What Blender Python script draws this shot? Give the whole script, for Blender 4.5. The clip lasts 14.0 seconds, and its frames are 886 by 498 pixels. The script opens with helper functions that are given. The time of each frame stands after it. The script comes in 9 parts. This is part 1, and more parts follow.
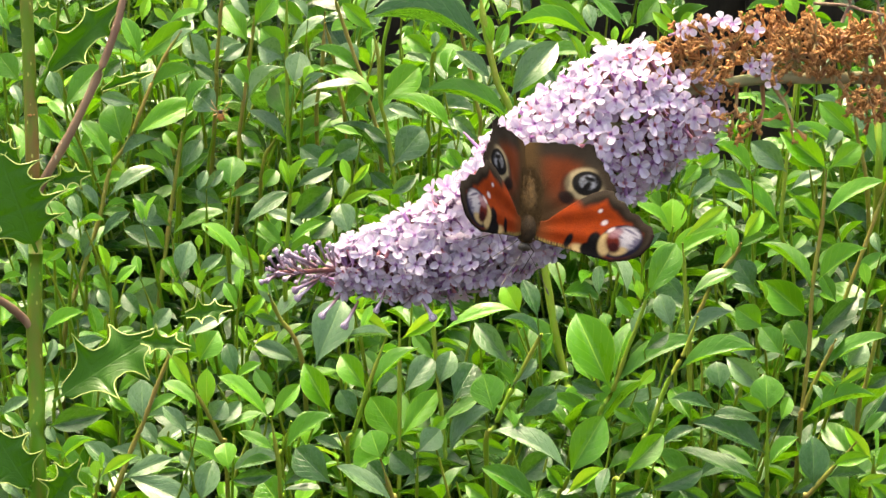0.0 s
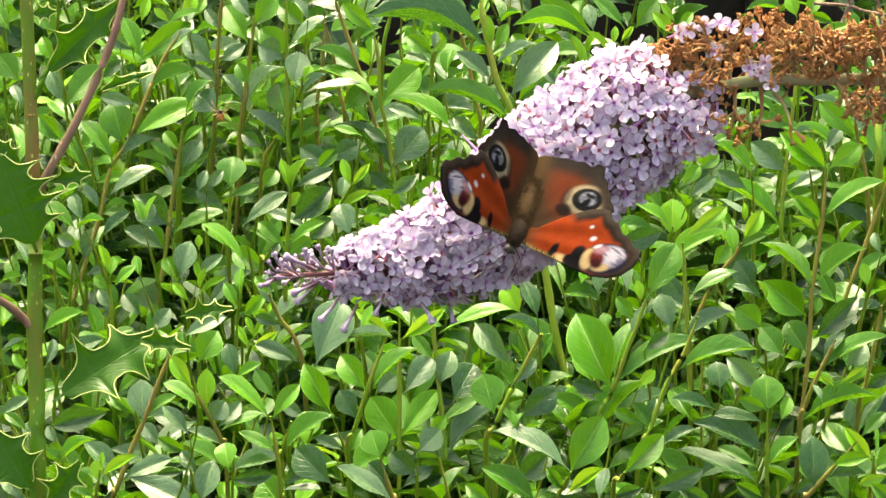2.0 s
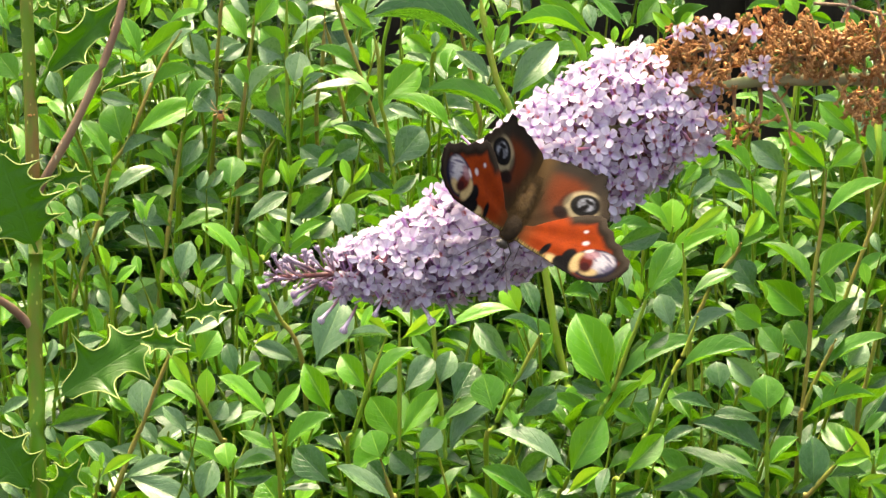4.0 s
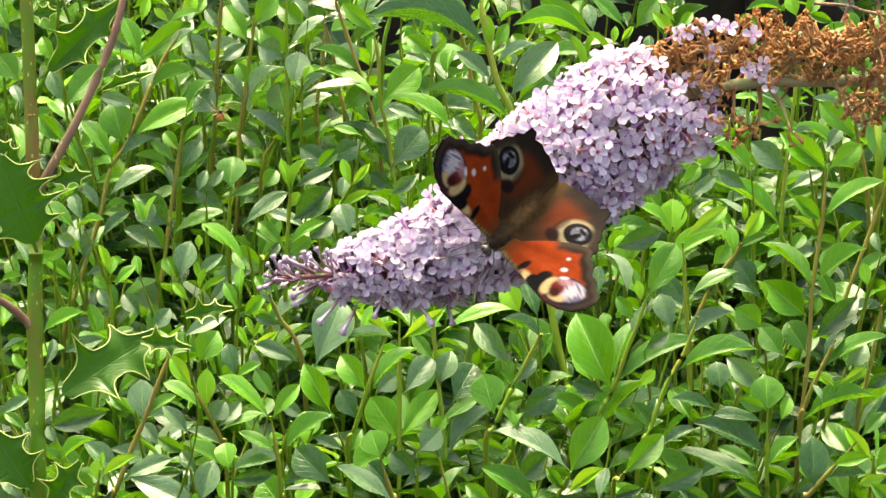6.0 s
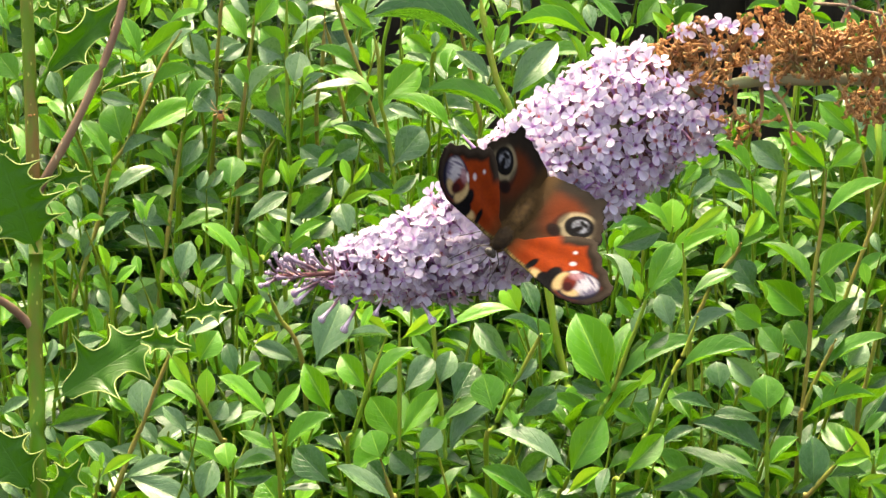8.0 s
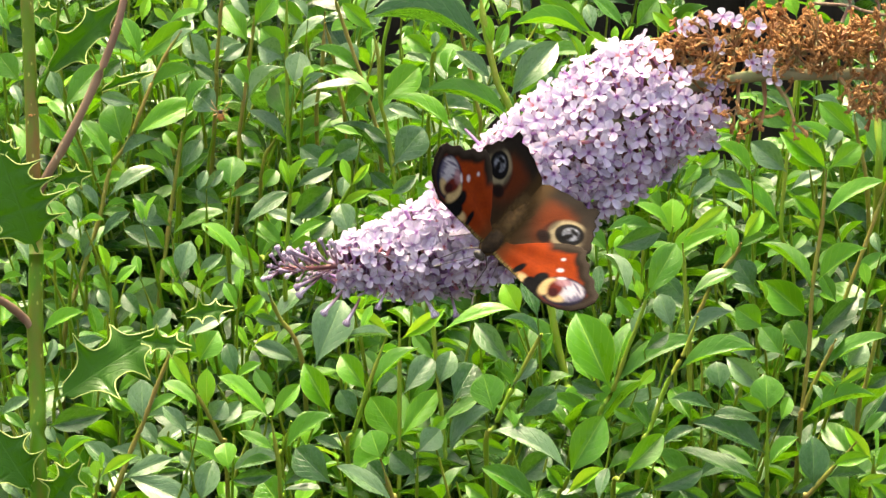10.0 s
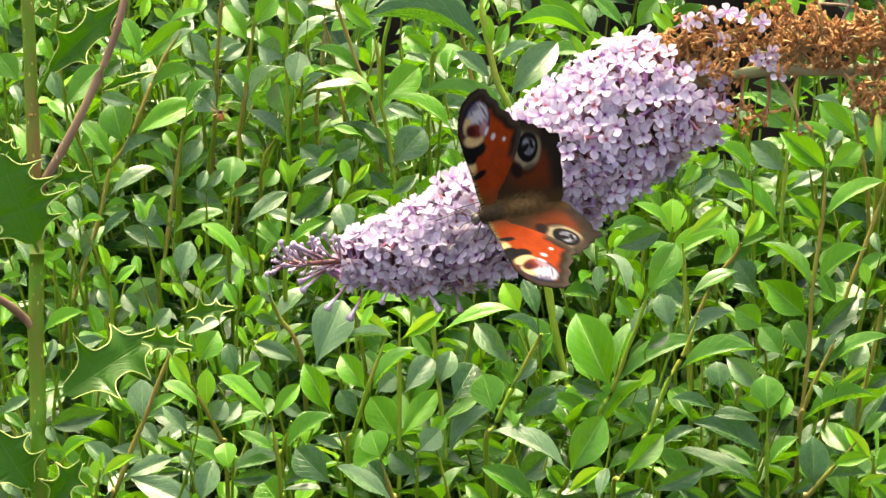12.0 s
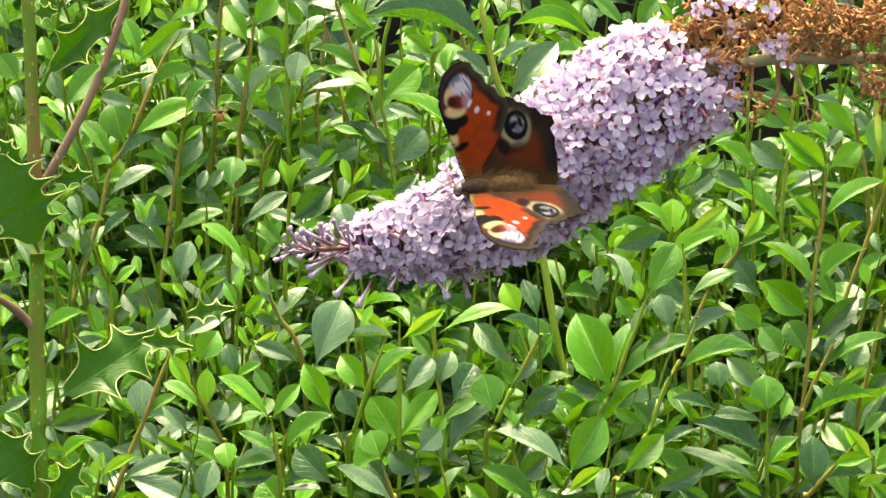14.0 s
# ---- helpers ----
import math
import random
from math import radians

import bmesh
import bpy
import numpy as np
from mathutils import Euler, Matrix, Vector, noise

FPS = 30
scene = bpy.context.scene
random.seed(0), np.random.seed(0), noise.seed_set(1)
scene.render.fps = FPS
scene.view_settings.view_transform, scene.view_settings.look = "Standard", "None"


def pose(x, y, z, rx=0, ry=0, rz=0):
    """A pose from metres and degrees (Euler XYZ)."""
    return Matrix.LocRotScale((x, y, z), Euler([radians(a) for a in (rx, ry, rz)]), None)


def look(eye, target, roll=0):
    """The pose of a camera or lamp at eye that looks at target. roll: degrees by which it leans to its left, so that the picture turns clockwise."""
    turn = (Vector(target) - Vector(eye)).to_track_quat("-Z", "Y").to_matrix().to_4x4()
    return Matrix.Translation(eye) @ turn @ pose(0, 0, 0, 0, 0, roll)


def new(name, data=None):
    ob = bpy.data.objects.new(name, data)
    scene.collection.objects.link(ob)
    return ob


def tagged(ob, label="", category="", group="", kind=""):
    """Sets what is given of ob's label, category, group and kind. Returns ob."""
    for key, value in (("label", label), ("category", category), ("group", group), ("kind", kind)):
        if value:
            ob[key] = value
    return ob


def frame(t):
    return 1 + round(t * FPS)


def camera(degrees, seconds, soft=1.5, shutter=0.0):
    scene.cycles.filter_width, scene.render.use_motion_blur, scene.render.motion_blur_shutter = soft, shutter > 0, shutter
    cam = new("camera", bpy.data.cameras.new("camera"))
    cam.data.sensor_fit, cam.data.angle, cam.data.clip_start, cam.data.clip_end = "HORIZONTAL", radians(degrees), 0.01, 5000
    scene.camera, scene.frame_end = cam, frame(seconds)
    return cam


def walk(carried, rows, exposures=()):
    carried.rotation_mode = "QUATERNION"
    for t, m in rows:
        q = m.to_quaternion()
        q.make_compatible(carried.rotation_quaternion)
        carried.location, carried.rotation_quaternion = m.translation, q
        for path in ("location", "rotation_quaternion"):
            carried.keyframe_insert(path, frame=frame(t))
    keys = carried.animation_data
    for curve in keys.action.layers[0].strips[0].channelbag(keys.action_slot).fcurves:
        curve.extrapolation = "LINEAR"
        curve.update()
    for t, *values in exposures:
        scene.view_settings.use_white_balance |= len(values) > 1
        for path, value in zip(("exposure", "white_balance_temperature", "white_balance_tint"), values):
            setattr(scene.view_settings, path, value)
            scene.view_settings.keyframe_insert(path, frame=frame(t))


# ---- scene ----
cam = camera(18, 14.0)
EYE = (0.0, 0.0, 1.40)
VIEW = look(EYE, (0.0, 0.9511, 1.0910))
walk(cam, [(0.0, VIEW), (14.0, VIEW)], [(0.0, 2.54, 8100, 0), (14.0, 2.54, 8100, 0)])

# ---- light ----
world = bpy.data.worlds.new("sky")
scene.world = world
world.use_nodes = True
wn = world.node_tree.nodes
sky = wn.new("ShaderNodeTexSky")
sky.sky_type, sky.sun_disc = "NISHITA", False
SUN_EL, SUN_AZ = radians(66), radians(-12)      # azimuth from +Y towards +X
sky.sun_elevation, sky.sun_rotation = SUN_EL, SUN_AZ
sky.air_density, sky.dust_density = 1.0, 8.0
wn["Background"].inputs["Strength"].default_value = 0.15
world.node_tree.links.new(sky.outputs["Color"], wn["Background"].inputs["Color"])
sun = new("sun", bpy.data.lights.new("sun", "SUN"))
sun.data.energy, sun.data.angle, sun.data.color = 1.45, radians(18), (1.0, 0.95, 0.87)
sun.matrix_world = look((0, 0, 0), (-math.sin(SUN_AZ) * math.cos(SUN_EL), -math.cos(SUN_AZ) * math.cos(SUN_EL), -math.sin(SUN_EL)))


# ---- materials ----
class Nodes:
    """Short hand for building a node material."""

    def __init__(self, name):
        self.mat = bpy.data.materials.new(name)
        self.mat.use_nodes = True
        self.tree = self.mat.node_tree
        self.bsdf = self.tree.nodes["Principled BSDF"]
        self.out = self.tree.nodes["Material Output"]

    def add(self, kind, **props):
        n = self.tree.nodes.new("ShaderNode" + kind)
        for key, value in props.items():
            n.inputs[key.replace("_", " ")].default_value = value
        return n

    def link(self, a, b):
        self.tree.links.new(a, b)

    def math(self, op, a, b=None, c=None):
        n = self.tree.nodes.new("ShaderNodeMath")
        n.operation = op
        for i, v in enumerate((a, b, c)):
            if v is None:
                continue
            if isinstance(v, (int, float)):
                n.inputs[i].default_value = v
            else:
                self.link(v, n.inputs[i])
        return n.outputs[0]

    def band(self, value, lo, hi):
        n = self.tree.nodes.new("ShaderNodeMapRange")
        n.interpolation_type = "SMOOTHSTEP"
        self.link(value, n.inputs["Value"])
        n.inputs["From Min"].default_value, n.inputs["From Max"].default_value = lo, hi
        return n.outputs["Result"]

    def mix(self, fac, a, b):
        n = self.tree.nodes.new("ShaderNodeMix")
        n.data_type = "RGBA"
        for sock, v in ((n.inputs["Factor"], fac), (n.inputs["A"], a), (n.inputs["B"], b)):
            if isinstance(v, tuple):
                sock.default_value = (*v, 1) if len(v) == 3 else v
            elif isinstance(v, (int, float)):
                sock.default_value = v
            else:
                self.link(v, sock)
        return n.outputs["Result"]

    def noise(self, scale, detail=3, coord="Object"):
        tc = self.tree.nodes.new("ShaderNodeTexCoord")
        n = self.add("TexNoise", Scale=scale, Detail=detail)
        self.link(tc.outputs[coord], n.inputs["Vector"])
        return n.outputs["Fac"]

    def bump(self, height, strength, distance):
        n = self.add("Bump", Strength=strength, Distance=distance)
        self.link(height, n.inputs["Height"])
        self.link(n.outputs["Normal"], self.bsdf.inputs["Normal"])
        return n.outputs["Normal"]

    def chance(self):
        """A random number for each object and each loose island."""
        a = self.tree.nodes.new("ShaderNodeObjectInfo").outputs["Random"]
        b = self.tree.nodes.new("ShaderNodeNewGeometry").outputs["Random Per Island"]
        return self.math("FRACT", self.math("ADD", a, b))

    def gloss(self, rough, spec=0.5):
        self.bsdf.inputs["Roughness"].default_value = rough
        self.bsdf.inputs["Specular IOR Level"].default_value = spec

    def see_through(self, color, amount, normal=None):
        """Lets part of the light pass through a thin leaf or petal."""
        t = self.tree.nodes.new("ShaderNodeBsdfTranslucent")
        if isinstance(color, tuple):
            t.inputs["Color"].default_value = (*color, 1)
        else:
            self.link(color, t.inputs["Color"])
        if normal:
            self.link(normal, t.inputs["Normal"])
        m = self.tree.nodes.new("ShaderNodeMixShader")
        m.inputs[0].default_value = amount
        self.link(self.bsdf.outputs[0], m.inputs[1])
        self.link(t.outputs[0], m.inputs[2])
        self.link(m.outputs[0], self.out.inputs["Surface"])


def leaf_material(name, lit, deep, vein, glow, rough, through_amount, spec=0.3, ribs=0.30):
    """Leaf with midrib, side veins, quilted relief and mottling; UV runs along and across the leaf."""
    m = Nodes(name)
    uv = m.tree.nodes.new("ShaderNodeUVMap")
    sep = m.tree.nodes.new("ShaderNodeSeparateXYZ")
    m.link(uv.outputs[0], sep.inputs[0])
    luck = m.chance()

    def mottle(scale, detail):
        n = m.add("TexNoise", Scale=scale, Detail=detail)
        n.noise_dimensions = "4D"
        m.link(uv.outputs[0], n.inputs["Vector"])
        m.link(m.math("MULTIPLY", luck, 40.0), n.inputs["W"])
        return n.outputs["Fac"]

    along = sep.outputs[0]
    side = m.math("ABSOLUTE", m.math("SUBTRACT", sep.outputs[1], 0.5))
    rib = m.math("SUBTRACT", 1.0, m.band(side, 0.008, 0.026))
    turn = m.math("SUBTRACT", m.math("MULTIPLY", along, 6.0), m.math("MULTIPLY", side, 4.5))
    turn = m.math("ADD", turn, m.math("MULTIPLY", mottle(5.0, 2), 0.5))
    wave = m.math("SINE", m.math("MULTIPLY", turn, 6.283))
    veins = m.math("MULTIPLY", m.band(wave, 0.94, 1.0), ribs)
    # pale rim: the yellowish margin plus an edge highlight painted into the colour
    edge = m.math("MULTIPLY", m.band(side, 0.462, 0.494), 0.60)
    mask = m.math("MAXIMUM", m.math("MAXIMUM", m.math("MULTIPLY", rib, 0.85), veins), edge)
    tint = m.mix(luck, lit, deep)
    tint = m.mix(m.math("MULTIPLY", m.band(mottle(3.0, 5), 0.35, 0.7), 0.55), tint, deep)
    col = m.mix(mask, tint, vein)
    speck = m.band(mottle(26.0, 2), 0.72, 0.80)
    col = m.mix(m.math("MULTIPLY", speck, 0.35), col, (0.20, 0.24, 0.08))
    m.link(col, m.bsdf.inputs["Base Color"])
    r = m.math("ADD", m.math("MULTIPLY", mottle(9.0, 3), 0.22), rough - 0.11)
    wet = m.math("MULTIPLY", m.band(mottle(5.0, 4), 0.58, 0.64), 0.24)
    m.link(m.math("SUBTRACT", r, wet), m.bsdf.inputs["Roughness"])
    m.bsdf.inputs["Specular IOR Level"].default_value = spec
    h = m.math("ADD", m.math("ADD", m.math("MULTIPLY", mottle(7.0, 4), 0.6), m.math("MULTIPLY", mottle(22.0, 3), 0.26)), m.math("MULTIPLY", m.band(wave, 0.8, 1.0), -0.13))
    h = m.math("SUBTRACT", h, m.math("MULTIPLY", rib, 0.3))
    nrm = m.bump(h, 0.52, 0.0009)
    m.see_through(m.mix(mask, glow, vein), through_amount, nrm)
    return m.mat


LEAF_YOUNG = leaf_material("young_privet_leaf", (0.12, 0.29, 0.010), (0.07, 0.22, 0.008), (0.28, 0.42, 0.05), (0.29, 0.47, 0.03), 0.42, 0.27, 0.20)
LEAF_MID = leaf_material("privet_leaf", (0.042, 0.140, 0.006), (0.022, 0.088, 0.005), (0.14, 0.28, 0.03), (0.14, 0.36, 0.010), 0.30, 0.22, 0.26)
LEAF_FRESH = leaf_material("fresh_privet_leaf", (0.060, 0.185, 0.006), (0.035, 0.135, 0.005), (0.20, 0.36, 0.04), (0.17, 0.40, 0.014), 0.32, 0.22, 0.24)
LEAF_OLD = leaf_material("mature_privet_leaf", (0.024, 0.076, 0.014), (0.012, 0.046, 0.010), (0.075, 0.15, 0.04), (0.08, 0.23, 0.012), 0.28, 0.16, 0.36)
# grey-green mature leaf, its base colour paled to paint in the sky's sheen
LEAF_SKY_SHEEN = leaf_material("sky_sheen_privet_leaf", (0.072, 0.140, 0.056), (0.044, 0.098, 0.036), (0.12, 0.20, 0.07), (0.11, 0.25, 0.04), 0.29, 0.15, 0.45)
LEAF_HOLLY = leaf_material("holly_leaf", (0.024, 0.082, 0.003), (0.018, 0.066, 0.003), (0.032, 0.10, 0.008), (0.07, 0.25, 0.006), 0.36, 0.12, 0.14, 0.05)


def plain_material(name, a, b, scale, rough, bump=0.3, depth=0.001, spec=0.4, through_amount=0.0, vary=0.3):
    m = Nodes(name)
    tint = m.mix(m.band(m.noise(scale, 5), 0.35, 0.65), a, b)
    tint = m.mix(m.math("MULTIPLY", m.chance(), vary), tint, tuple(c * 0.55 for c in b))
    m.link(tint, m.bsdf.inputs["Base Color"])
    m.gloss(rough, spec)
    n = m.bump(m.noise(scale * 3, 4), bump, depth)
    if through_amount:
        m.see_through(tint, through_amount, n)
    return m.mat


def streaked_material(name, a, b, flecks, rough):
    """Bark drawn out along the stem, with pale pores."""
    m = Nodes(name)
    tc = m.tree.nodes.new("ShaderNodeTexCoord")
    mp = m.tree.nodes.new("ShaderNodeMapping")
    mp.inputs["Scale"].default_value = (1, 1, 0.12)
    m.link(tc.outputs["Object"], mp.inputs["Vector"])
    n = m.add("TexNoise", Scale=260.0, Detail=4)
    m.link(mp.outputs[0], n.inputs["Vector"])
    big = m.noise(28.0, 2)
    tint = m.mix(m.band(m.math("ADD", m.math("MULTIPLY", n.outputs["Fac"], 0.5), m.math("MULTIPLY", big, 0.5)), 0.38, 0.62), a, b)
    v = m.tree.nodes.new("ShaderNodeTexVoronoi")
    v.inputs["Scale"].default_value = 420.0
    mv = m.tree.nodes.new("ShaderNodeMapping")
    mv.inputs["Scale"].default_value = (1, 1, 0.4)
    m.link(tc.outputs["Object"], mv.inputs["Vector"])
    m.link(mv.outputs[0], v.inputs["Vector"])
    tint = m.mix(m.math("MULTIPLY", m.math("SUBTRACT", 1.0, m.band(v.outputs["Distance"], 0.10, 0.19)), 0.8), tint, flecks)
    m.link(tint, m.bsdf.inputs["Base Color"])
    m.gloss(rough, 0.18)
    m.bump(n.outputs["Fac"], 0.4, 0.0008)
    return m.mat


STEM_GREEN = streaked_material("green_privet_stem", (0.13, 0.235, 0.016), (0.18, 0.195, 0.025), (0.30, 0.31, 0.08), 0.5)
STEM_BROWN = streaked_material("brown_privet_stem", (0.17, 0.175, 0.028), (0.21, 0.15, 0.04), (0.32, 0.28, 0.12), 0.55)
HOLLY_GREEN = streaked_material("green_holly_bark", (0.055, 0.15, 0.006), (0.095, 0.115, 0.012), (0.27, 0.30, 0.06), 0.45)
HOLLY_OLIVE = streaked_material("olive_holly_bark", (0.075, 0.135, 0.008), (0.135, 0.085, 0.024), (0.36, 0.36, 0.09), 0.45)
HOLLY_PURPLE = streaked_material("purple_holly_bark", (0.16, 0.085, 0.06), (0.22, 0.14, 0.085), (0.50, 0.42, 0.26), 0.45)
HOLLY_EDGE = plain_material("holly_spine", (0.42, 0.48, 0.13), (0.34, 0.42, 0.10), 200, 0.4, 0.1, 0.0005)
STALK = streaked_material("buddleia_stalk", (0.20, 0.23, 0.10), (0.29, 0.25, 0.14), (0.34, 0.34, 0.20), 0.7)
STALK_RED = plain_material("red_flower_stalk", (0.22, 0.06, 0.07), (0.12, 0.05, 0.05), 300, 0.6)
WITHERED = plain_material("withered_floret", (0.80, 0.46, 0.19), (0.34, 0.13, 0.05), 420, 0.9, 0.5, 0.0008, 0.1, 0.25, 0.75)
CALYX = plain_material("withered_calyx", (0.30, 0.25, 0.11), (0.36, 0.16, 0.085), 400, 0.75, 0.4, 0.0006, 0.2)
SOIL = plain_material("dark_soil", (0.035, 0.026, 0.018), (0.02, 0.015, 0.01), 30, 0.95, 0.8, 0.02, 0.2)
# near-black boards of the added backdrop: deep shade put into the colour
SHADE_BACKDROP = streaked_material("shade_dark_boards", (0.018, 0.014, 0.011), (0.028, 0.021, 0.016), (0.035, 0.028, 0.02), 0.8)
LITTER = plain_material("leaf_litter", (0.06, 0.04, 0.02), (0.03, 0.022, 0.012), 60, 0.9, 0.5, 0.004, 0.2)


def floret_material():
    """Lilac petals, paler to the rim, with a small red-orange throat; UV's u is the way from the throat."""
    m = Nodes("lilac_floret")
    uv = m.tree.nodes.new("ShaderNodeUVMap")
    sep = m.tree.nodes.new("ShaderNodeSeparateXYZ")
    m.link(uv.outputs[0], sep.inputs[0])
    u = sep.outputs[0]
    luck = m.chance()
    petal = m.mix(luck, (0.50, 0.435, 0.535), (0.60, 0.550, 0.615))
    petal = m.mix(m.band(u, 0.45, 1.0), m.mix(0.5, petal, (0.50, 0.375, 0.555)), petal)
    petal = m.mix(m.math("MULTIPLY", m.noise(900.0, 2), 0.25), petal, (0.52, 0.41, 0.60))
    across = m.math("ABSOLUTE", m.math("SUBTRACT", sep.outputs[1], 0.5))
    petal = m.mix(m.math("MULTIPLY", m.math("SUBTRACT", 1.0, m.band(across, 0.0, 0.22)), 0.35), petal, (0.44, 0.31, 0.53))
    # paler side edges paint in the light that the petals' borders catch
    petal = m.mix(m.math("MULTIPLY", m.band(across, 0.36, 0.5), 0.5), petal, (0.67, 0.61, 0.68))
    throat = m.mix(m.math("GREATER_THAN", luck, 0.74), (0.40, 0.20, 0.46), (0.52, 0.19, 0.22))
    col = m.mix(m.band(u, 0.28, 0.44), throat, petal)
    col = m.mix(m.band(u, 0.02, 0.25), (0.38, 0.22, 0.40), col)
    m.link(col, m.bsdf.inputs["Base Color"])
    m.gloss(0.65, 0.25)
    n = m.bump(m.noise(700.0, 3), 0.25, 0.0004)
    m.see_through(col, 0.28, n)
    return m.mat


FLORET = floret_material()


def bud_material():
    """A closed floret: red-brown at the foot, lilac to the swollen end, finely streaked."""
    m = Nodes("lilac_bud")
    tc = m.tree.nodes.new("ShaderNodeTexCoord")
    sep = m.tree.nodes.new("ShaderNodeSeparateXYZ")
    m.link(tc.outputs["Object"], sep.inputs[0])
    mp = m.tree.nodes.new("ShaderNodeMapping")
    mp.inputs["Scale"].default_value = (1, 1, 0.15)
    m.link(tc.outputs["Object"], mp.inputs["Vector"])
    n = m.add("TexNoise", Scale=22.0, Detail=3)
    m.link(mp.outputs[0], n.inputs["Vector"])
    luck = m.chance()
    end = m.mix(luck, (0.30, 0.21, 0.33), (0.62, 0.53, 0.66))
    foot = m.mix(luck, (0.10, 0.040, 0.045), (0.24, 0.12, 0.16))
    col = m.mix(m.band(sep.outputs[2], 0.2, 0.75), foot, end)
    col = m.mix(m.math("MULTIPLY", m.band(n.outputs["Fac"], 0.42, 0.6), 0.75), col, (0.11, 0.055, 0.09))
    m.link(col, m.bsdf.inputs["Base Color"])
    m.gloss(0.6, 0.25)
    nrm = m.bump(n.outputs["Fac"], 0.4, 0.0006)
    m.see_through(col, 0.15, nrm)
    return m.mat


BUD = bud_material()


def wing_material(name):
    m = Nodes(name)
    att = m.tree.nodes.new("ShaderNodeVertexColor")
    att.layer_name = "pigment"
    col = m.mix(m.math("MULTIPLY", m.noise(1500.0, 2), 0.35), att.outputs["Color"], (0.005, 0.003, 0.002))
    m.link(col, m.bsdf.inputs["Base Color"])
    m.gloss(0.9, 0.06)
    m.bsdf.inputs["Sheen Weight"].default_value = 0.0
    m.bsdf.inputs["Sheen Roughness"].default_value = 0.5
    m.bump(m.noise(2500.0, 3), 0.3, 0.0003)
    return m.mat


WING = wing_material("wing_scales")
FUR = plain_material("brown_fur", (0.078, 0.043, 0.014), (0.046, 0.024, 0.008), 900, 0.9, 0.6, 0.0006, 0.2)
THORAX = plain_material("dark_brown_fur", (0.036, 0.021, 0.010), (0.020, 0.012, 0.007), 900, 0.9, 0.6, 0.0006, 0.15)
DARK = plain_material("dark_chitin", (0.025, 0.018, 0.014), (0.04, 0.028, 0.02), 600, 0.5)
SPIDER = plain_material("spider_shell", (0.55, 0.22, 0.05), (0.25, 0.09, 0.02), 700, 0.6)
SPIDER_LEG = plain_material("spider_leg", (0.50, 0.27, 0.10), (0.22, 0.10, 0.04), 900, 0.6)


# ---- helpers ----
def part(name, bm, material, parent, label="", kind=""):
    """Links a bmesh, or a finished mesh, as one object under a thing or a part."""
    if isinstance(bm, bmesh.types.BMesh):
        me = bpy.data.meshes.new(name)
        bm.to_mesh(me)
        bm.free()
        me.materials.append(material)
        for p in me.polygons:
            p.use_smooth = True
    else:
        me = bm
    ob = new(name, me)
    ob.parent = parent
    return tagged(ob, label, kind=kind)


def thing(name, at, label, category, group="", kind=""):
    ob = new(name)
    ob.empty_display_size = 0.01
    ob.location = at
    return tagged(ob, label, category, group, kind)


def tube(bm, points, radii, sides=8, cap=True):
    """A tapered tube along points."""
    points = [Vector(p) for p in points]
    rings = []
    for i, p in enumerate(points):
        d = (points[min(i + 1, len(points) - 1)] - points[max(i - 1, 0)]).normalized()
        ref = Vector((0, 0, 1)) if abs(d.z) < 0.9 else Vector((1, 0, 0))
        a = d.cross(ref).normalized()
        b = d.cross(a)
        rings.append([bm.verts.new(p + radii[i] * (math.cos(k * math.tau / sides) * a + math.sin(k * math.tau / sides) * b)) for k in range(sides)])
    for r, s in zip(rings, rings[1:]):
        for k in range(sides):
            bm.faces.new((r[k], r[(k + 1) % sides], s[(k + 1) % sides], s[k]))
    if cap:
        bm.faces.new(rings[0])
        bm.faces.new(rings[-1][::-1])
    return bm


def curve_through(points, steps):
    """Points on a smooth curve through the given ones."""
    pts = [Vector(p) for p in points]
    pts = [2 * pts[0] - pts[1], *pts, 2 * pts[-1] - pts[-2]]
    out = []
    for i in range(1, len(pts) - 2):
        a, b, c, d = pts[i - 1:i + 3]
        for k in range(steps):
            t = k / steps
            out.append(0.5 * ((2 * b) + (c - a) * t + (2 * a - 5 * b + 4 * c - d) * t * t + (3 * b - a - 3 * c + d) * t ** 3))
    out.append(pts[-2])
    return out


def mesh_of(name, verts, faces, uvs, material):
    me = bpy.data.meshes.new(name)
    me.from_pydata(verts, [], faces)
    layer = me.uv_layers.new(name="UVMap")
    for loop in me.loops:
        layer.data[loop.index].uv = uvs[loop.vertex_index]
    me.materials.append(material)
    for p in me.polygons:
        p.use_smooth = True
    return me


# ---- setting ----
def ground():
    bm = bmesh.new()
    n, rnd = 60, random.Random(3)
    grid = []
    for i in range(n + 1):
        row = []
        for j in range(n + 1):
            x = math.copysign(abs(i / n * 2 - 1) ** 3, i / n * 2 - 1) * 400
            y = 1.5 + math.copysign(abs(j / n * 2 - 1) ** 3, j / n * 2 - 1) * 400
            row.append(bm.verts.new((x, y, noise.noise((x * 1.3, y * 1.3, 0)) * 0.03)))
        grid.append(row)
    for i in range(n):
        for j in range(n):
            bm.faces.new((grid[i][j], grid[i + 1][j], grid[i + 1][j + 1], grid[i][j + 1]))
    return tagged(part("ground", bm, SOIL, None), "dark bare garden soil under the hedge", "ground", kind="structure")


ground()


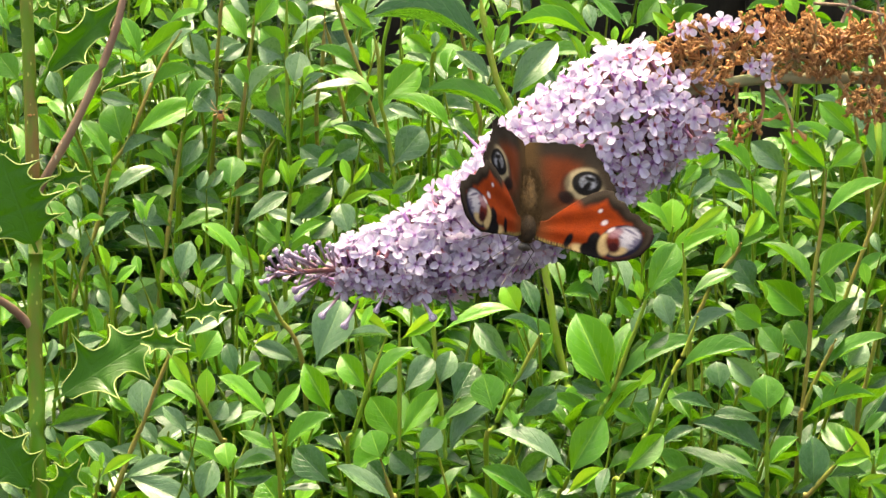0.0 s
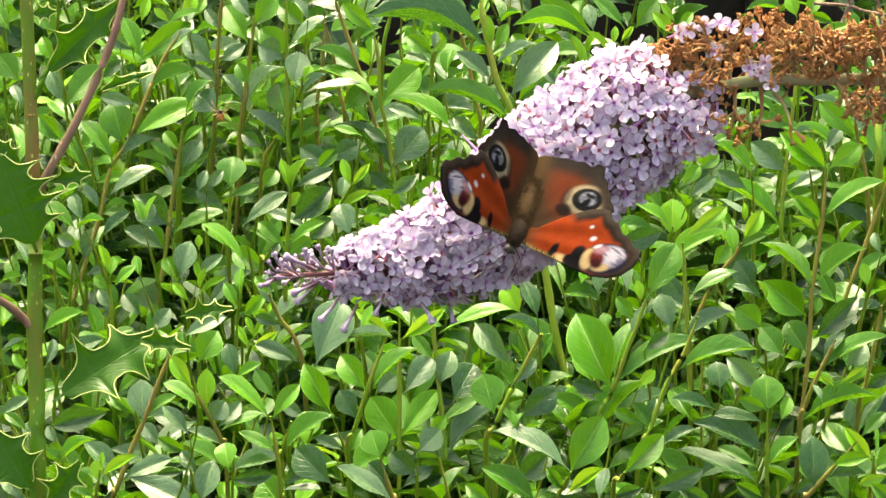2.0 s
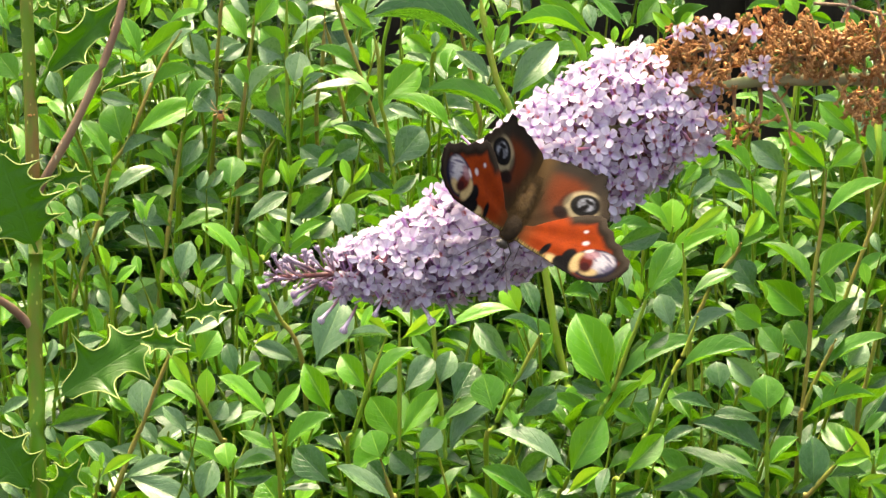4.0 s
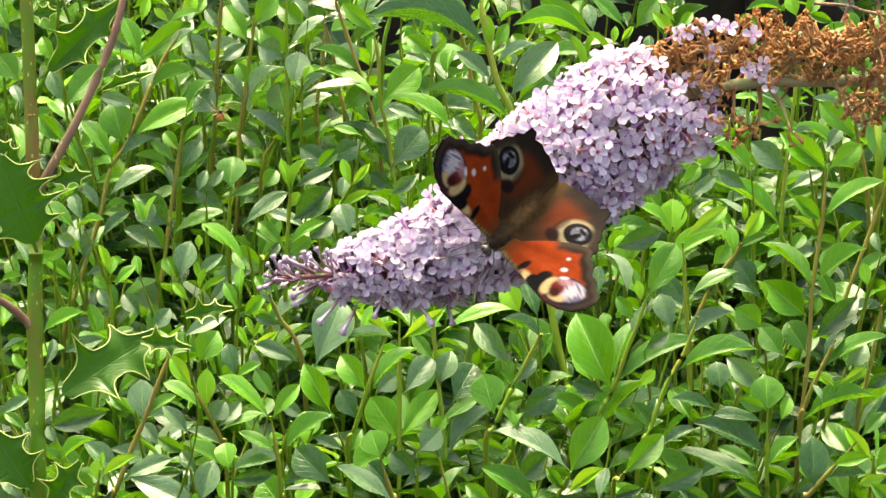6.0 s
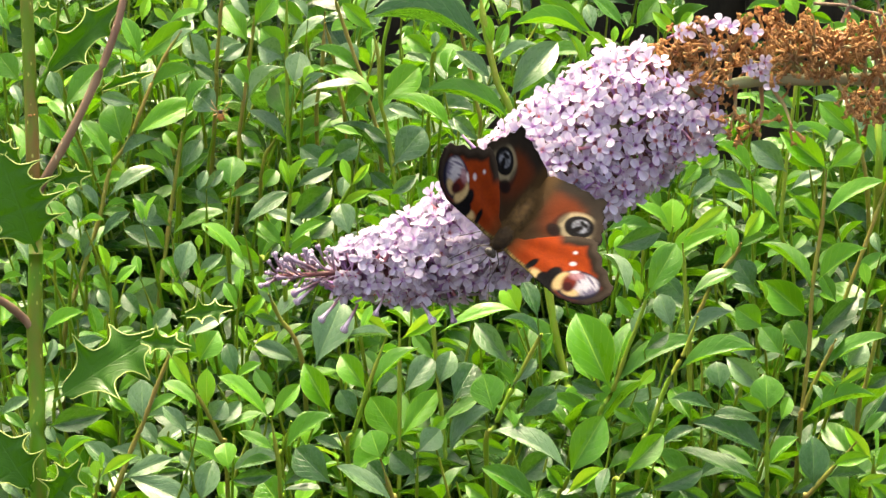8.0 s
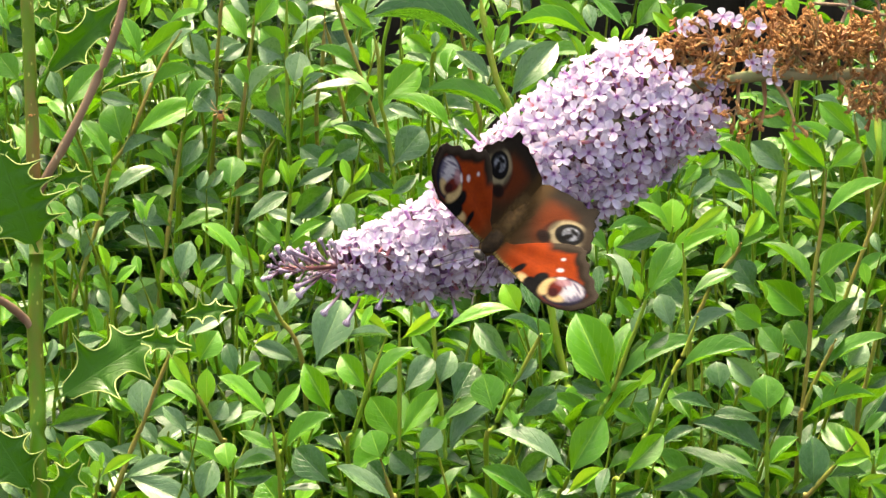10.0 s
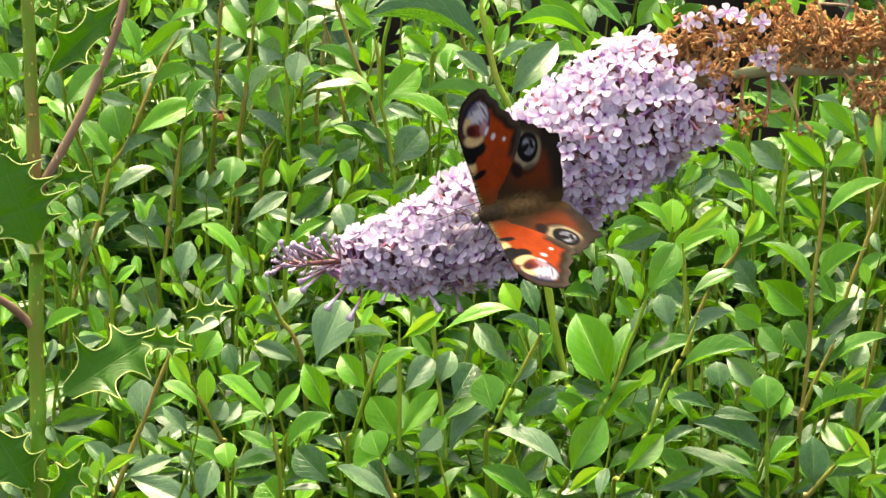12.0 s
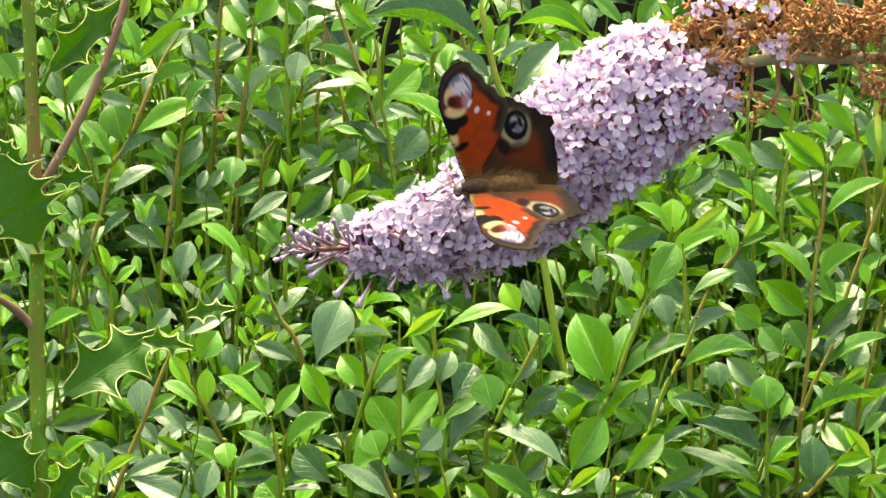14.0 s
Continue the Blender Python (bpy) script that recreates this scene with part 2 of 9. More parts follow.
def fence():
    """A dark close-boarded backdrop, added behind the hedge to stand for the deep shade there."""
    f = thing("fence", (0, 2.6, 0), "dark boarded backdrop added to stand for the deep shade behind the hedge", "fence", kind="structure")
    rnd = random.Random(5)
    bm = bmesh.new()
    bmesh.ops.create_cube(bm, size=1, matrix=Matrix.Diagonal((0.168, 0.018, 1.95, 1)))
    bmesh.ops.bevel(bm, geom=bm.edges[:], offset=0.003, segments=1, affect="EDGES")
    first = part("board", bm, SHADE_BACKDROP, f)
    for i in range(34):
        ob = first if i == 0 else part("board", first.data, None, f)
        ob.matrix_basis = pose((i - 16.5) * 0.148, (i % 2) * -0.022 + rnd.uniform(-0.001, 0.001), 1.0, 0, rnd.uniform(-0.2, 0.2), 0)
    for z in (0.35, 1.0, 1.65):
        bm = bmesh.new()
        bmesh.ops.create_cube(bm, size=1, matrix=Matrix.Diagonal((5.1, 0.04, 0.08, 1)))
        part("rail", bm, SHADE_BACKDROP, f).matrix_basis = pose(0, 0.032, z)
    return f


fence()


# ---- leaves and shoots ----
def leaf_mesh(name, half, fold, bend, curl, swell, point, material, nx=11, ny=4, seed=0):
    """A leaf of length 1 along +x, upper side +z: V-folded at the midrib, bent along its length, slightly wavy."""
    rnd = random.Random(seed)
    ph = rnd.uniform(0, 6)
    best = swell / (swell + point)
    most = best ** swell * (1 - best) ** point
    verts, uvs, faces = [], [], []
    for i in range(nx + 1):
        x = i / nx
        s = max(0.0, (x - 0.07) / 0.93)
        h = half * (s ** swell * (1 - s) ** point / most if 0 < s < 1 else 0.0) + (0.012 if x < 0.1 else 0.0015)
        z0 = bend * x * (1 - x)
        for j in range(-ny, ny + 1):
            v = j / ny
            y = v * h
            z = z0 + abs(y) * fold - curl * y * y * 4 + 0.012 * math.sin(9 * x + ph + v) * abs(v) * min(1, 4 * x)
            verts.append((x * (1 - 0.06 * abs(bend)), y, z))
            uvs.append((x, 0.5 + v * 0.5))
    w = 2 * ny + 1
    for i in range(nx):
        for j in range(2 * ny):
            a = i * w + j
            faces.append((a, a + w, a + w + 1, a + 1))
    return mesh_of(name, verts, faces, uvs, material)


TONES = {"young": LEAF_YOUNG, "fresh": LEAF_FRESH, "mid": LEAF_MID, "old": LEAF_OLD, "sky_sheen": LEAF_SKY_SHEEN}
LEAVES = {}
TONES["far"] = LEAF_MID
for tone, m in TONES.items():
    LEAVES[tone] = [leaf_mesh("leaf", 0.26, f, b, c, a, e, m, *((4, 1) if tone == "far" else (12, 4)), seed=i)
                    for i, (f, b, c, a, e) in enumerate(((0.52, 0.22, 0.06, 1.05, 0.96), (0.66, 0.32, 0.10, 0.92, 1.04), (0.40, 0.12, 0.16, 1.15, 0.90),
                                                         (0.80, 0.38, 0.04, 0.90, 1.08), (0.48, 0.26, 0.22, 1.30, 0.84)))]


def leaf_pose(base, tip, roll, width):
    """Pose and scale of a leaf from base to tip; roll turns its upper side about its length, width is its full breadth."""
    base, tip = Vector(base), Vector(tip)
    x = tip - base
    length = x.length
    x.normalize()
    up = Vector((0, 0, 1)) if abs(x.z) < 0.97 else Vector((0, -1, 0))
    z = (up - x * up.dot(x)).normalized()
    z = Matrix.Rotation(radians(roll), 3, x) @ z
    y = z.cross(x)
    m = Matrix((x, y, z)).transposed().to_4x4()
    return Matrix.Translation(base) @ m @ Matrix.Diagonal((length, width / 0.52, length, 1))


PICK = random.Random(11)


def leaf(owner, base, tip, roll, width, tone, shape=None):
    me = LEAVES[tone][PICK.randrange(5) if shape is None else shape]
    ob = part("leaf", me, None, owner)
    ob.matrix_basis = Matrix.Translation(-owner.location) @ leaf_pose(base, tip, roll, width)
    return ob


def shoot(points, thick, thin, brown=False, label="upright privet shoot with paired glossy green leaves"):
    """One privet shoot: a stem with nodes; its leaves are added to it."""
    s = thing("privet_shoot", points[0], label, "shrub shoot", "shoots of the privet hedge")
    pts = [p - Vector(points[0]) for p in curve_through(points, 6)]
    n = len(pts) - 1
    radii = [(thick + (thin - thick) * i / n + (0.0002 if i % 4 == 2 else 0)) * (1 if i < n - 2 else 0.45) for i in range(n + 1)]
    part("stem", tube(bmesh.new(), pts, radii, 8), STEM_BROWN if brown else STEM_GREEN, s)
    return s


def grow(owner, bm_leaves, stem_bm, rnd, base, height, lean, size, tones, pairs):
    """A random shoot written into joined meshes; used for the depth of the hedge."""
    base = Vector(base)
    top = base + Vector((lean[0], lean[1], 1)).normalized() * height
    mid = (base + top) / 2 + Vector((rnd.uniform(-0.01, 0.01), rnd.uniform(-0.01, 0.01), 0))
    pts = curve_through([base, mid, top], 4)
    tube(stem_bm, pts, [0.0011 - 0.0006 * i / (len(pts) - 1) for i in range(len(pts))], 5, False)
    turn = rnd.uniform(0, math.pi)
    for k in range(pairs):
        f = 0.12 + 0.88 * (k + rnd.uniform(-0.2, 0.2)) / pairs
        p = base.lerp(top, min(f, 1.0))
        turn += math.pi / 2 + rnd.uniform(-0.4, 0.4)
        for side in (0, math.pi):
            a = turn + side + rnd.uniform(-0.35, 0.35)
            lift = rnd.uniform(-0.1, 0.9) + (0.7 if f > 0.9 else 0)
            d = Vector((math.cos(a), math.sin(a), lift)).normalized()
            ln = size * rnd.uniform(0.7, 1.15) * (1.0 - 0.45 * max(0, f - 0.75) / 0.25)
            tone = tones[0] if f > 0.85 else rnd.choice(tones[1:])
            bm_leaves.append((tone, rnd.randrange(5), leaf_pose(p, p + d * ln, rnd.uniform(-35, 35), ln * rnd.uniform(0.34, 0.52))))


def joined_leaves(name, items, label, category):
    """Many leaves in one mesh for each tone, under one thing of kind stuff."""
    owner = thing(name, (0, 0, 0), label, category, kind="stuff")
    for tone in TONES:
        vs, fs, us, n = [], [], [], 0
        for t, v, m in items:
            if t != tone:
                continue
            me = LEAVES[tone][v]
            co = np.empty(len(me.vertices) * 3)
            me.vertices.foreach_get("co", co)
            mm = np.array(m)
            co = co.reshape(-1, 3) @ mm[:3, :3].T + mm[:3, 3]
            vs.append(co)
            fs += [tuple(i + n for i in p.vertices) for p in me.polygons]
            uv = {}
            for lp in me.loops:
                uv[lp.vertex_index] = tuple(me.uv_layers[0].data[lp.index].uv)
            us += [uv[i] for i in range(len(co))]
            n += len(co)
        if n:
            part("foliage", mesh_of("foliage", np.concatenate(vs).tolist(), fs, us, TONES[tone]), None, owner, kind="stuff")
    return owner


def hollow(x, y, top, rnd):
    """Two dips in the hedge's top, through which the dark backdrop shows as shade."""
    if y > 1.38 and (-0.041 < x / y < -0.008 or 0.078 < x / y < 0.108):
        return min(top, 1.4 - 0.276 * y - rnd.uniform(0.0, 0.05))
    return top


def hedge_depth():
    """The shaded depth of the hedge: many shoots behind and below its outer face, which rises away from the path."""
    rnd = random.Random(21)
    items, stems = [], bmesh.new()
    for i in range(540):
        y = rnd.uniform(1.06, 1.75) if i < 330 else rnd.uniform(1.7, 2.3)
        x = rnd.uniform(-0.30, 0.30) * (0.45 + 0.55 * y / 1.2)
        face = 0.951 + min(y - 1.053, 0.40) * 0.354
        top = face - rnd.uniform(0.055, 0.17)
        if i >= 330:
            x, top = x * 1.1, face - rnd.uniform(-0.05, 0.10) + (0.04 if x < -0.08 else -0.03)
        if y > 1.4 and abs(x / y - 0.112) < 0.02:
            continue        # a gap in the hedge
        top = hollow(x, y, top, rnd)
        h = rnd.uniform(0.12, 0.22)
        # mostly the dark old tone, which paints part of the interior's shade
        grow(None, items, stems, rnd, (x, y + 0.03, top - h), h, (rnd.uniform(-0.3, 0.3), rnd.uniform(-0.35, 0.05)), rnd.uniform(0.028, 0.036),
             ("mid", "mid", "old", "old", "old"), rnd.randint(6, 9))
    # paler tones at upper left put the brighter light there into the leaf colour
    for i in range(130):
        y = rnd.uniform(1.5, 2.0)
        x, h = rnd.uniform(-0.21, -0.03) * y, rnd.uniform(0.14, 0.24)
        top = hollow(x, y, 1.09 - rnd.uniform(-0.08, 0.10), rnd)
        grow(None, items, stems, rnd, (x, y, top - h), h, (rnd.uniform(-0.3, 0.3), rnd.uniform(-0.3, 0.1)), rnd.uniform(0.030, 0.036), ("fresh", "mid", "fresh", "sky_sheen", "old"), 8)
    for i in range(40):
        y, h = rnd.uniform(1.40, 1.60), rnd.uniform(0.12, 0.20)
        x = rnd.uniform(-0.19, 0.0) * y
        top = hollow(x, y, 1.05 - rnd.uniform(-0.02, 0.08), rnd)
        grow(None, items, stems, rnd, (x, y, top - h), h, (rnd.uniform(-0.3, 0.3), rnd.uniform(-0.3, 0.1)), rnd.uniform(0.028, 0.034), ("fresh", "mid", "fresh", "mid", "old"), 6)
    # large old leaves low down in the shade
    for i in range(230):
        y, h = rnd.uniform(1.12, 1.42), rnd.uniform(0.12, 0.20)
        x = rnd.uniform(-0.165, 0.165) * y
        top = hollow(x, y, 0.951 + (y - 1.053) * 0.354 - rnd.uniform(0.022, 0.08), rnd)
        # darker tones right of the middle paint in the deeper shade
        grow(None, items, stems, rnd, (x, y, top - h), h, (rnd.uniform(-0.3, 0.3), rnd.uniform(-0.3, 0.1)), rnd.uniform(0.028, 0.040), ("mid", "old", "sky_sheen", "mid", "old") if x < 0 else ("mid", "old", "old", "mid"), 8)
    # small leaves close under the outer face, many of them seen edge on
    for i in range(210):
        y, h = rnd.uniform(1.07, 1.46), rnd.uniform(0.08, 0.14)
        x = rnd.uniform(-0.165, 0.165) * y
        if y > 1.36 and abs(x / y - 0.112) < 0.02:
            continue
        top = hollow(x, y, 0.951 + (y - 1.053) * 0.354 - rnd.uniform(0.008, 0.045), rnd)
        # here too the right half's shade is put into darker tones
        grow(None, items, stems, rnd, (x, y, top - h), h, (rnd.uniform(-0.35, 0.35), rnd.uniform(-0.4, 0.1)), rnd.uniform(0.018, 0.028),
             ("young", "fresh", "mid", "mid", "sky_sheen") if x < 0.02 else ("fresh", "mid", "mid", "old"), 5)
    # the hedge goes on to both sides and down to the ground
    for i in range(1150):
        y, side = rnd.uniform(1.08, 2.2), rnd.choice((-1, 1))
        x = side * rnd.uniform(0.26 + 0.12 * (y - 1.0), 2.4)
        face = 0.951 + min(y - 1.053, 0.40) * 0.354
        low = rnd.random() < 0.45
        if low and rnd.random() < 0.5:
            x = rnd.uniform(-2.4, 2.4)
        top = rnd.uniform(0.2, 0.72) if low else face - rnd.uniform(0.0, 0.12)
        if low:
            y = rnd.uniform(1.10, 1.35)
        h = rnd.uniform(0.14, 0.24)
        grow(None, items, stems, rnd, (x, y + 0.03, top - h), h, (rnd.uniform(-0.3, 0.3), rnd.uniform(-0.4, 0.1)), rnd.uniform(0.030, 0.042), ("far", "far", "far"), 5)
    owner = joined_leaves("hedge_interior", items, "dense shaded privet leaves and stems inside the hedge", "hedge")
    for i in range(160):
        x, y = rnd.uniform(-2.3, 2.3), rnd.uniform(1.5, 2.2)
        if abs(x / y - 0.112) < 0.04:
            continue
        tube(stems, [(x + rnd.uniform(-0.1, 0.1), y + 0.05, 0), (x, y, 0.45), (x + rnd.uniform(-0.1, 0.1), y, 0.85)], [0.006, 0.005, 0.003], 6, False)
    part("stems", stems, STEM_GREEN, owner, kind="stuff")


hedge_depth()


# ---- the hedge's outer shoots ----
# Lower-right leaves take darker tones, painting in the shade of that corner.
s = shoot(((-0.1890, 1.2923, 0.8709), (-0.1815, 1.2644, 0.9467), (-0.1743, 1.2692, 0.9708), (-0.1645, 1.2757, 1.0000), (-0.1587, 1.2805, 1.0239), (-0.1498, 1.2819, 1.0375), (-0.1411, 1.2854, 1.0577), (-0.1325, 1.2884, 1.0760), (-0.1237, 1.2898, 1.0896)), 0.0011, 0.0008, True, "slender brown-stemmed privet shoot with paired leaves")
leaf(s, (-0.1519, 1.2809, 1.0364), (-0.1581, 1.2926, 1.0550), -27, 0.0161, "mid")
leaf(s, (-0.1494, 1.2810, 1.0383), (-0.1158, 1.2949, 1.0530), 29, 0.0149, "fresh")
leaf(s, (-0.1388, 1.2851, 1.0619), (-0.1158, 1.2866, 1.0713), 29, 0.0095, "mid")
leaf(s, (-0.1534, 1.2801, 1.0304), (-0.1361, 1.2841, 1.0383), 33, 0.0074, "sky_sheen")
leaf(s, (-0.1569, 1.2799, 1.0273), (-0.1734, 1.2918, 1.0451), -10, 0.0103, "mid")
leaf(s, (-0.1448, 1.2841, 1.0550), (-0.1626, 1.2820, 1.0594), -66, 0.0070, "sky_sheen")
leaf(s, (-0.1300, 1.2877, 1.0793), (-0.1161, 1.2935, 1.0897), 9, 0.0070, "sky_sheen")
leaf(s, (-0.1642, 1.2758, 1.0053), (-0.1764, 1.2821, 1.0164), -18, 0.0067, "sky_sheen")
leaf(s, (-0.1607, 1.2767, 1.0101), (-0.1372, 1.2885, 1.0228), 13, 0.0111, "sky_sheen")
leaf(s, (-0.1617, 1.2758, 1.0056), (-0.1489, 1.2770, 1.0075), 22, 0.0049, "fresh")
leaf(s, (-0.1789, 1.2636, 0.9479), (-0.1556, 1.2691, 0.9558), 37, 0.0096, "sky_sheen")
leaf(s, (-0.1780, 1.2666, 0.9627), (-0.1919, 1.2668, 0.9682), -30, 0.0057, "mid")
leaf(s, (-0.1818, 1.2649, 0.9541), (-0.1920, 1.2700, 0.9598), -22, 0.0049, "mid")
leaf(s, (-0.1722, 1.2705, 0.9812), (-0.1673, 1.2808, 0.9955), 25, 0.0074, "sky_sheen")
leaf(s, (-0.1712, 1.2690, 0.9746), (-0.1606, 1.2709, 0.9783), 55, 0.0043, "sky_sheen")
leaf(s, (-0.1742, 1.2683, 0.9712), (-0.1790, 1.2758, 0.9801), -34, 0.0051, "sky_sheen")
s = shoot(((-0.1109, 1.3805, 0.9176), (-0.1030, 1.3527, 0.9938), (-0.1026, 1.3549, 1.0168), (-0.1003, 1.3555, 1.0349), (-0.0954, 1.3608, 1.0673), (-0.0939, 1.3596, 1.0798)), 0.0011, 0.0008, True, "slender brown-stemmed privet shoot with paired leaves")
leaf(s, (-0.0973, 1.3597, 1.0664), (-0.1097, 1.3779, 1.0816), -37, 0.0127, "fresh")
leaf(s, (-0.0948, 1.3588, 1.0784), (-0.1051, 1.3693, 1.0899), -45, 0.0073, "sky_sheen")
leaf(s, (-0.0940, 1.3590, 1.0757), (-0.0827, 1.3662, 1.0895), 54, 0.0113, "fresh")
leaf(s, (-0.0938, 1.3592, 1.0743), (-0.0822, 1.3648, 1.0797), 6, 0.0053, "sky_sheen")
leaf(s, (-0.0990, 1.3547, 1.0363), (-0.0761, 1.3710, 1.0507), 0, 0.0120, "sky_sheen")
leaf(s, (-0.1000, 1.3549, 1.0374), (-0.1115, 1.3672, 1.0483), -19, 0.0076, "sky_sheen")
leaf(s, (-0.0973, 1.3597, 1.0664), (-0.1097, 1.3473, 1.0604), -53, 0.0073, "sky_sheen")
s = shoot(((-0.0798, 1.3764, 0.9284), (-0.0766, 1.3484, 1.0039), (-0.0774, 1.3464, 1.0193), (-0.0779, 1.3539, 1.0638), (-0.0772, 1.3569, 1.0947)), 0.0011, 0.0008, False, "upright green privet shoot with paired glossy leaves")
leaf(s, (-0.0781, 1.3528, 1.0636), (-0.0910, 1.3578, 1.0750), -63, 0.0126, "fresh")
leaf(s, (-0.0775, 1.3529, 1.0641), (-0.0565, 1.3599, 1.0802), 10, 0.0104, "sky_sheen")
leaf(s, (-0.0779, 1.3472, 1.0302), (-0.0829, 1.3615, 1.0460), -20, 0.0155, "mid")
leaf(s, (-0.0768, 1.3473, 1.0307), (-0.0547, 1.3500, 1.0423), 18, 0.0095, "sky_sheen")
leaf(s, (-0.0768, 1.3455, 1.0195), (-0.0556, 1.3520, 1.0299), 42, 0.0093, "mid")
leaf(s, (-0.0779, 1.3454, 1.0196), (-0.0985, 1.3525, 1.0336), -18, 0.0098, "sky_sheen")
s = shoot(((-0.1392, 1.2938, 0.8794), (-0.1366, 1.2658, 0.9548), (-0.1326, 1.2702, 0.9847), (-0.1288, 1.2735, 1.0111), (-0.1254, 1.2750, 1.0319), (-0.1233, 1.2737, 1.0440)), 0.0011, 0.0008, True, "slender brown-stemmed privet shoot with paired leaves")
leaf(s, (-0.1269, 1.2738, 1.0285), (-0.1399, 1.2810, 1.0376), -19, 0.0066, "mid")
leaf(s, (-0.1328, 1.2695, 0.9871), (-0.1408, 1.2796, 0.9965), -41, 0.0088, "fresh")
leaf(s, (-0.1331, 1.2696, 0.9876), (-0.1534, 1.2780, 0.9950), -42, 0.0088, "sky_sheen")
leaf(s, (-0.1304, 1.2703, 0.9934), (-0.1035, 1.2779, 1.0035), 13, 0.0113, "mid")
leaf(s, (-0.1367, 1.2673, 0.9711), (-0.1322, 1.2744, 0.9820), 32, 0.0070, "mid")
leaf(s, (-0.1320, 1.2691, 0.9838), (-0.1252, 1.2545, 0.9757), 31, 0.0070, "fresh")
leaf(s, (-0.1380, 1.2651, 0.9562), (-0.1465, 1.2748, 0.9719), -40, 0.0122, "sky_sheen")
leaf(s, (-0.1281, 1.2726, 1.0124), (-0.1206, 1.2798, 1.0212), 1, 0.0052, "fresh")
leaf(s, (-0.1285, 1.2729, 1.0162), (-0.1340, 1.2812, 1.0264), 13, 0.0054, "sky_sheen")
s = shoot(((-0.1005, 1.2850, 0.9128), (-0.1015, 1.2564, 0.9864), (-0.1005, 1.2518, 1.0047), (-0.0989, 1.2475, 1.0240)), 0.0011, 0.0008, False, "upright green privet shoot with paired glossy leaves")
leaf(s, (-0.0992, 1.2467, 1.0248), (-0.0983, 1.2605, 1.0364), 4, 0.0137, "mid")
leaf(s, (-0.1016, 1.2539, 0.9929), (-0.1143, 1.2621, 1.0029), -22, 0.0069, "fresh")
leaf(s, (-0.1000, 1.2540, 0.9923), (-0.0828, 1.2425, 0.9868), 61, 0.0107, "fresh")
leaf(s, (-0.1000, 1.2476, 1.0198), (-0.0854, 1.2483, 1.0252), 39, 0.0059, "mid")
s = shoot(((-0.0722, 1.2444, 0.9109), (-0.0724, 1.2155, 0.9835), (-0.0715, 1.2147, 1.0029), (-0.0699, 1.2147, 1.0245), (-0.0687, 1.2111, 1.0350)), 0.0011, 0.0008, False, "upright green privet shoot with paired glossy leaves")
leaf(s, (-0.0698, 1.2108, 1.0336), (-0.0751, 1.2189, 1.0446), 5, 0.0055, "sky_sheen")
leaf(s, (-0.0692, 1.2102, 1.0352), (-0.0733, 1.2190, 1.0472), -25, 0.0044, "young")
leaf(s, (-0.0687, 1.2103, 1.0358), (-0.0699, 1.2156, 1.0456), 20, 0.0031, "young")
leaf(s, (-0.0681, 1.2103, 1.0358), (-0.0610, 1.2186, 1.0478), 0, 0.0046, "young")
leaf(s, (-0.0698, 1.2135, 1.0254), (-0.0652, 1.2166, 1.0320), 53, 0.0055, "young")
leaf(s, (-0.0682, 1.2137, 1.0196), (-0.0498, 1.2214, 1.0332), 62, 0.0128, "old")
leaf(s, (-0.0720, 1.2138, 1.0059), (-0.0848, 1.2225, 1.0161), -35, 0.0071, "fresh")
leaf(s, (-0.0704, 1.2137, 1.0074), (-0.0533, 1.2206, 1.0167), 16, 0.0078, "fresh")
leaf(s, (-0.0706, 1.2137, 1.0033), (-0.0604, 1.2185, 1.0098), 62, 0.0078, "fresh")
leaf(s, (-0.0671, 1.2103, 1.0358), (-0.0495, 1.2155, 1.0429), 39, 0.0075, "old")
s = shoot(((-0.0275, 1.3486, 0.9500), (-0.0310, 1.3200, 1.0238), (-0.0329, 1.3185, 1.0355), (-0.0407, 1.3217, 1.0614), (-0.0496, 1.3250, 1.0879), (-0.0530, 1.3235, 1.0994)), 0.0011, 0.0008, True, "slender brown-stemmed privet shoot with paired leaves")
leaf(s, (-0.0407, 1.3206, 1.0609), (-0.0635, 1.3248, 1.0725), -18, 0.0099, "mid")
s = shoot(((-0.0162, 1.3232, 0.9044), (-0.0190, 1.2951, 0.9795), (-0.0211, 1.2970, 0.9962), (-0.0249, 1.3017, 1.0214), (-0.0276, 1.3041, 1.0397), (-0.0302, 1.3043, 1.0510), (-0.0310, 1.3069, 1.0699), (-0.0333, 1.3083, 1.0849)), 0.0011, 0.0008, False, "upright green privet shoot with paired glossy leaves")
leaf(s, (-0.0303, 1.3033, 1.0513), (-0.0610, 1.3182, 1.0642), -1, 0.0139, "fresh")
leaf(s, (-0.0290, 1.3034, 1.0509), (-0.0114, 1.3190, 1.0648), 50, 0.0150, "fresh")
leaf(s, (-0.0328, 1.3073, 1.0851), (-0.0485, 1.3129, 1.0976), -64, 0.0082, "fresh")
leaf(s, (-0.0323, 1.3077, 1.0862), (-0.0228, 1.3209, 1.0979), -2, 0.0076, "sky_sheen")
leaf(s, (-0.0245, 1.3003, 1.0195), (-0.0093, 1.3099, 1.0366), 54, 0.0170, "sky_sheen")
leaf(s, (-0.0260, 1.3019, 1.0304), (-0.0380, 1.3085, 1.0369), -60, 0.0066, "sky_sheen")
leaf(s, (-0.0249, 1.3001, 1.0183), (-0.0572, 1.3154, 1.0356), 1, 0.0114, "old")
leaf(s, (-0.0206, 1.2957, 0.9937), (-0.0362, 1.2985, 0.9980), -29, 0.0063, "fresh")
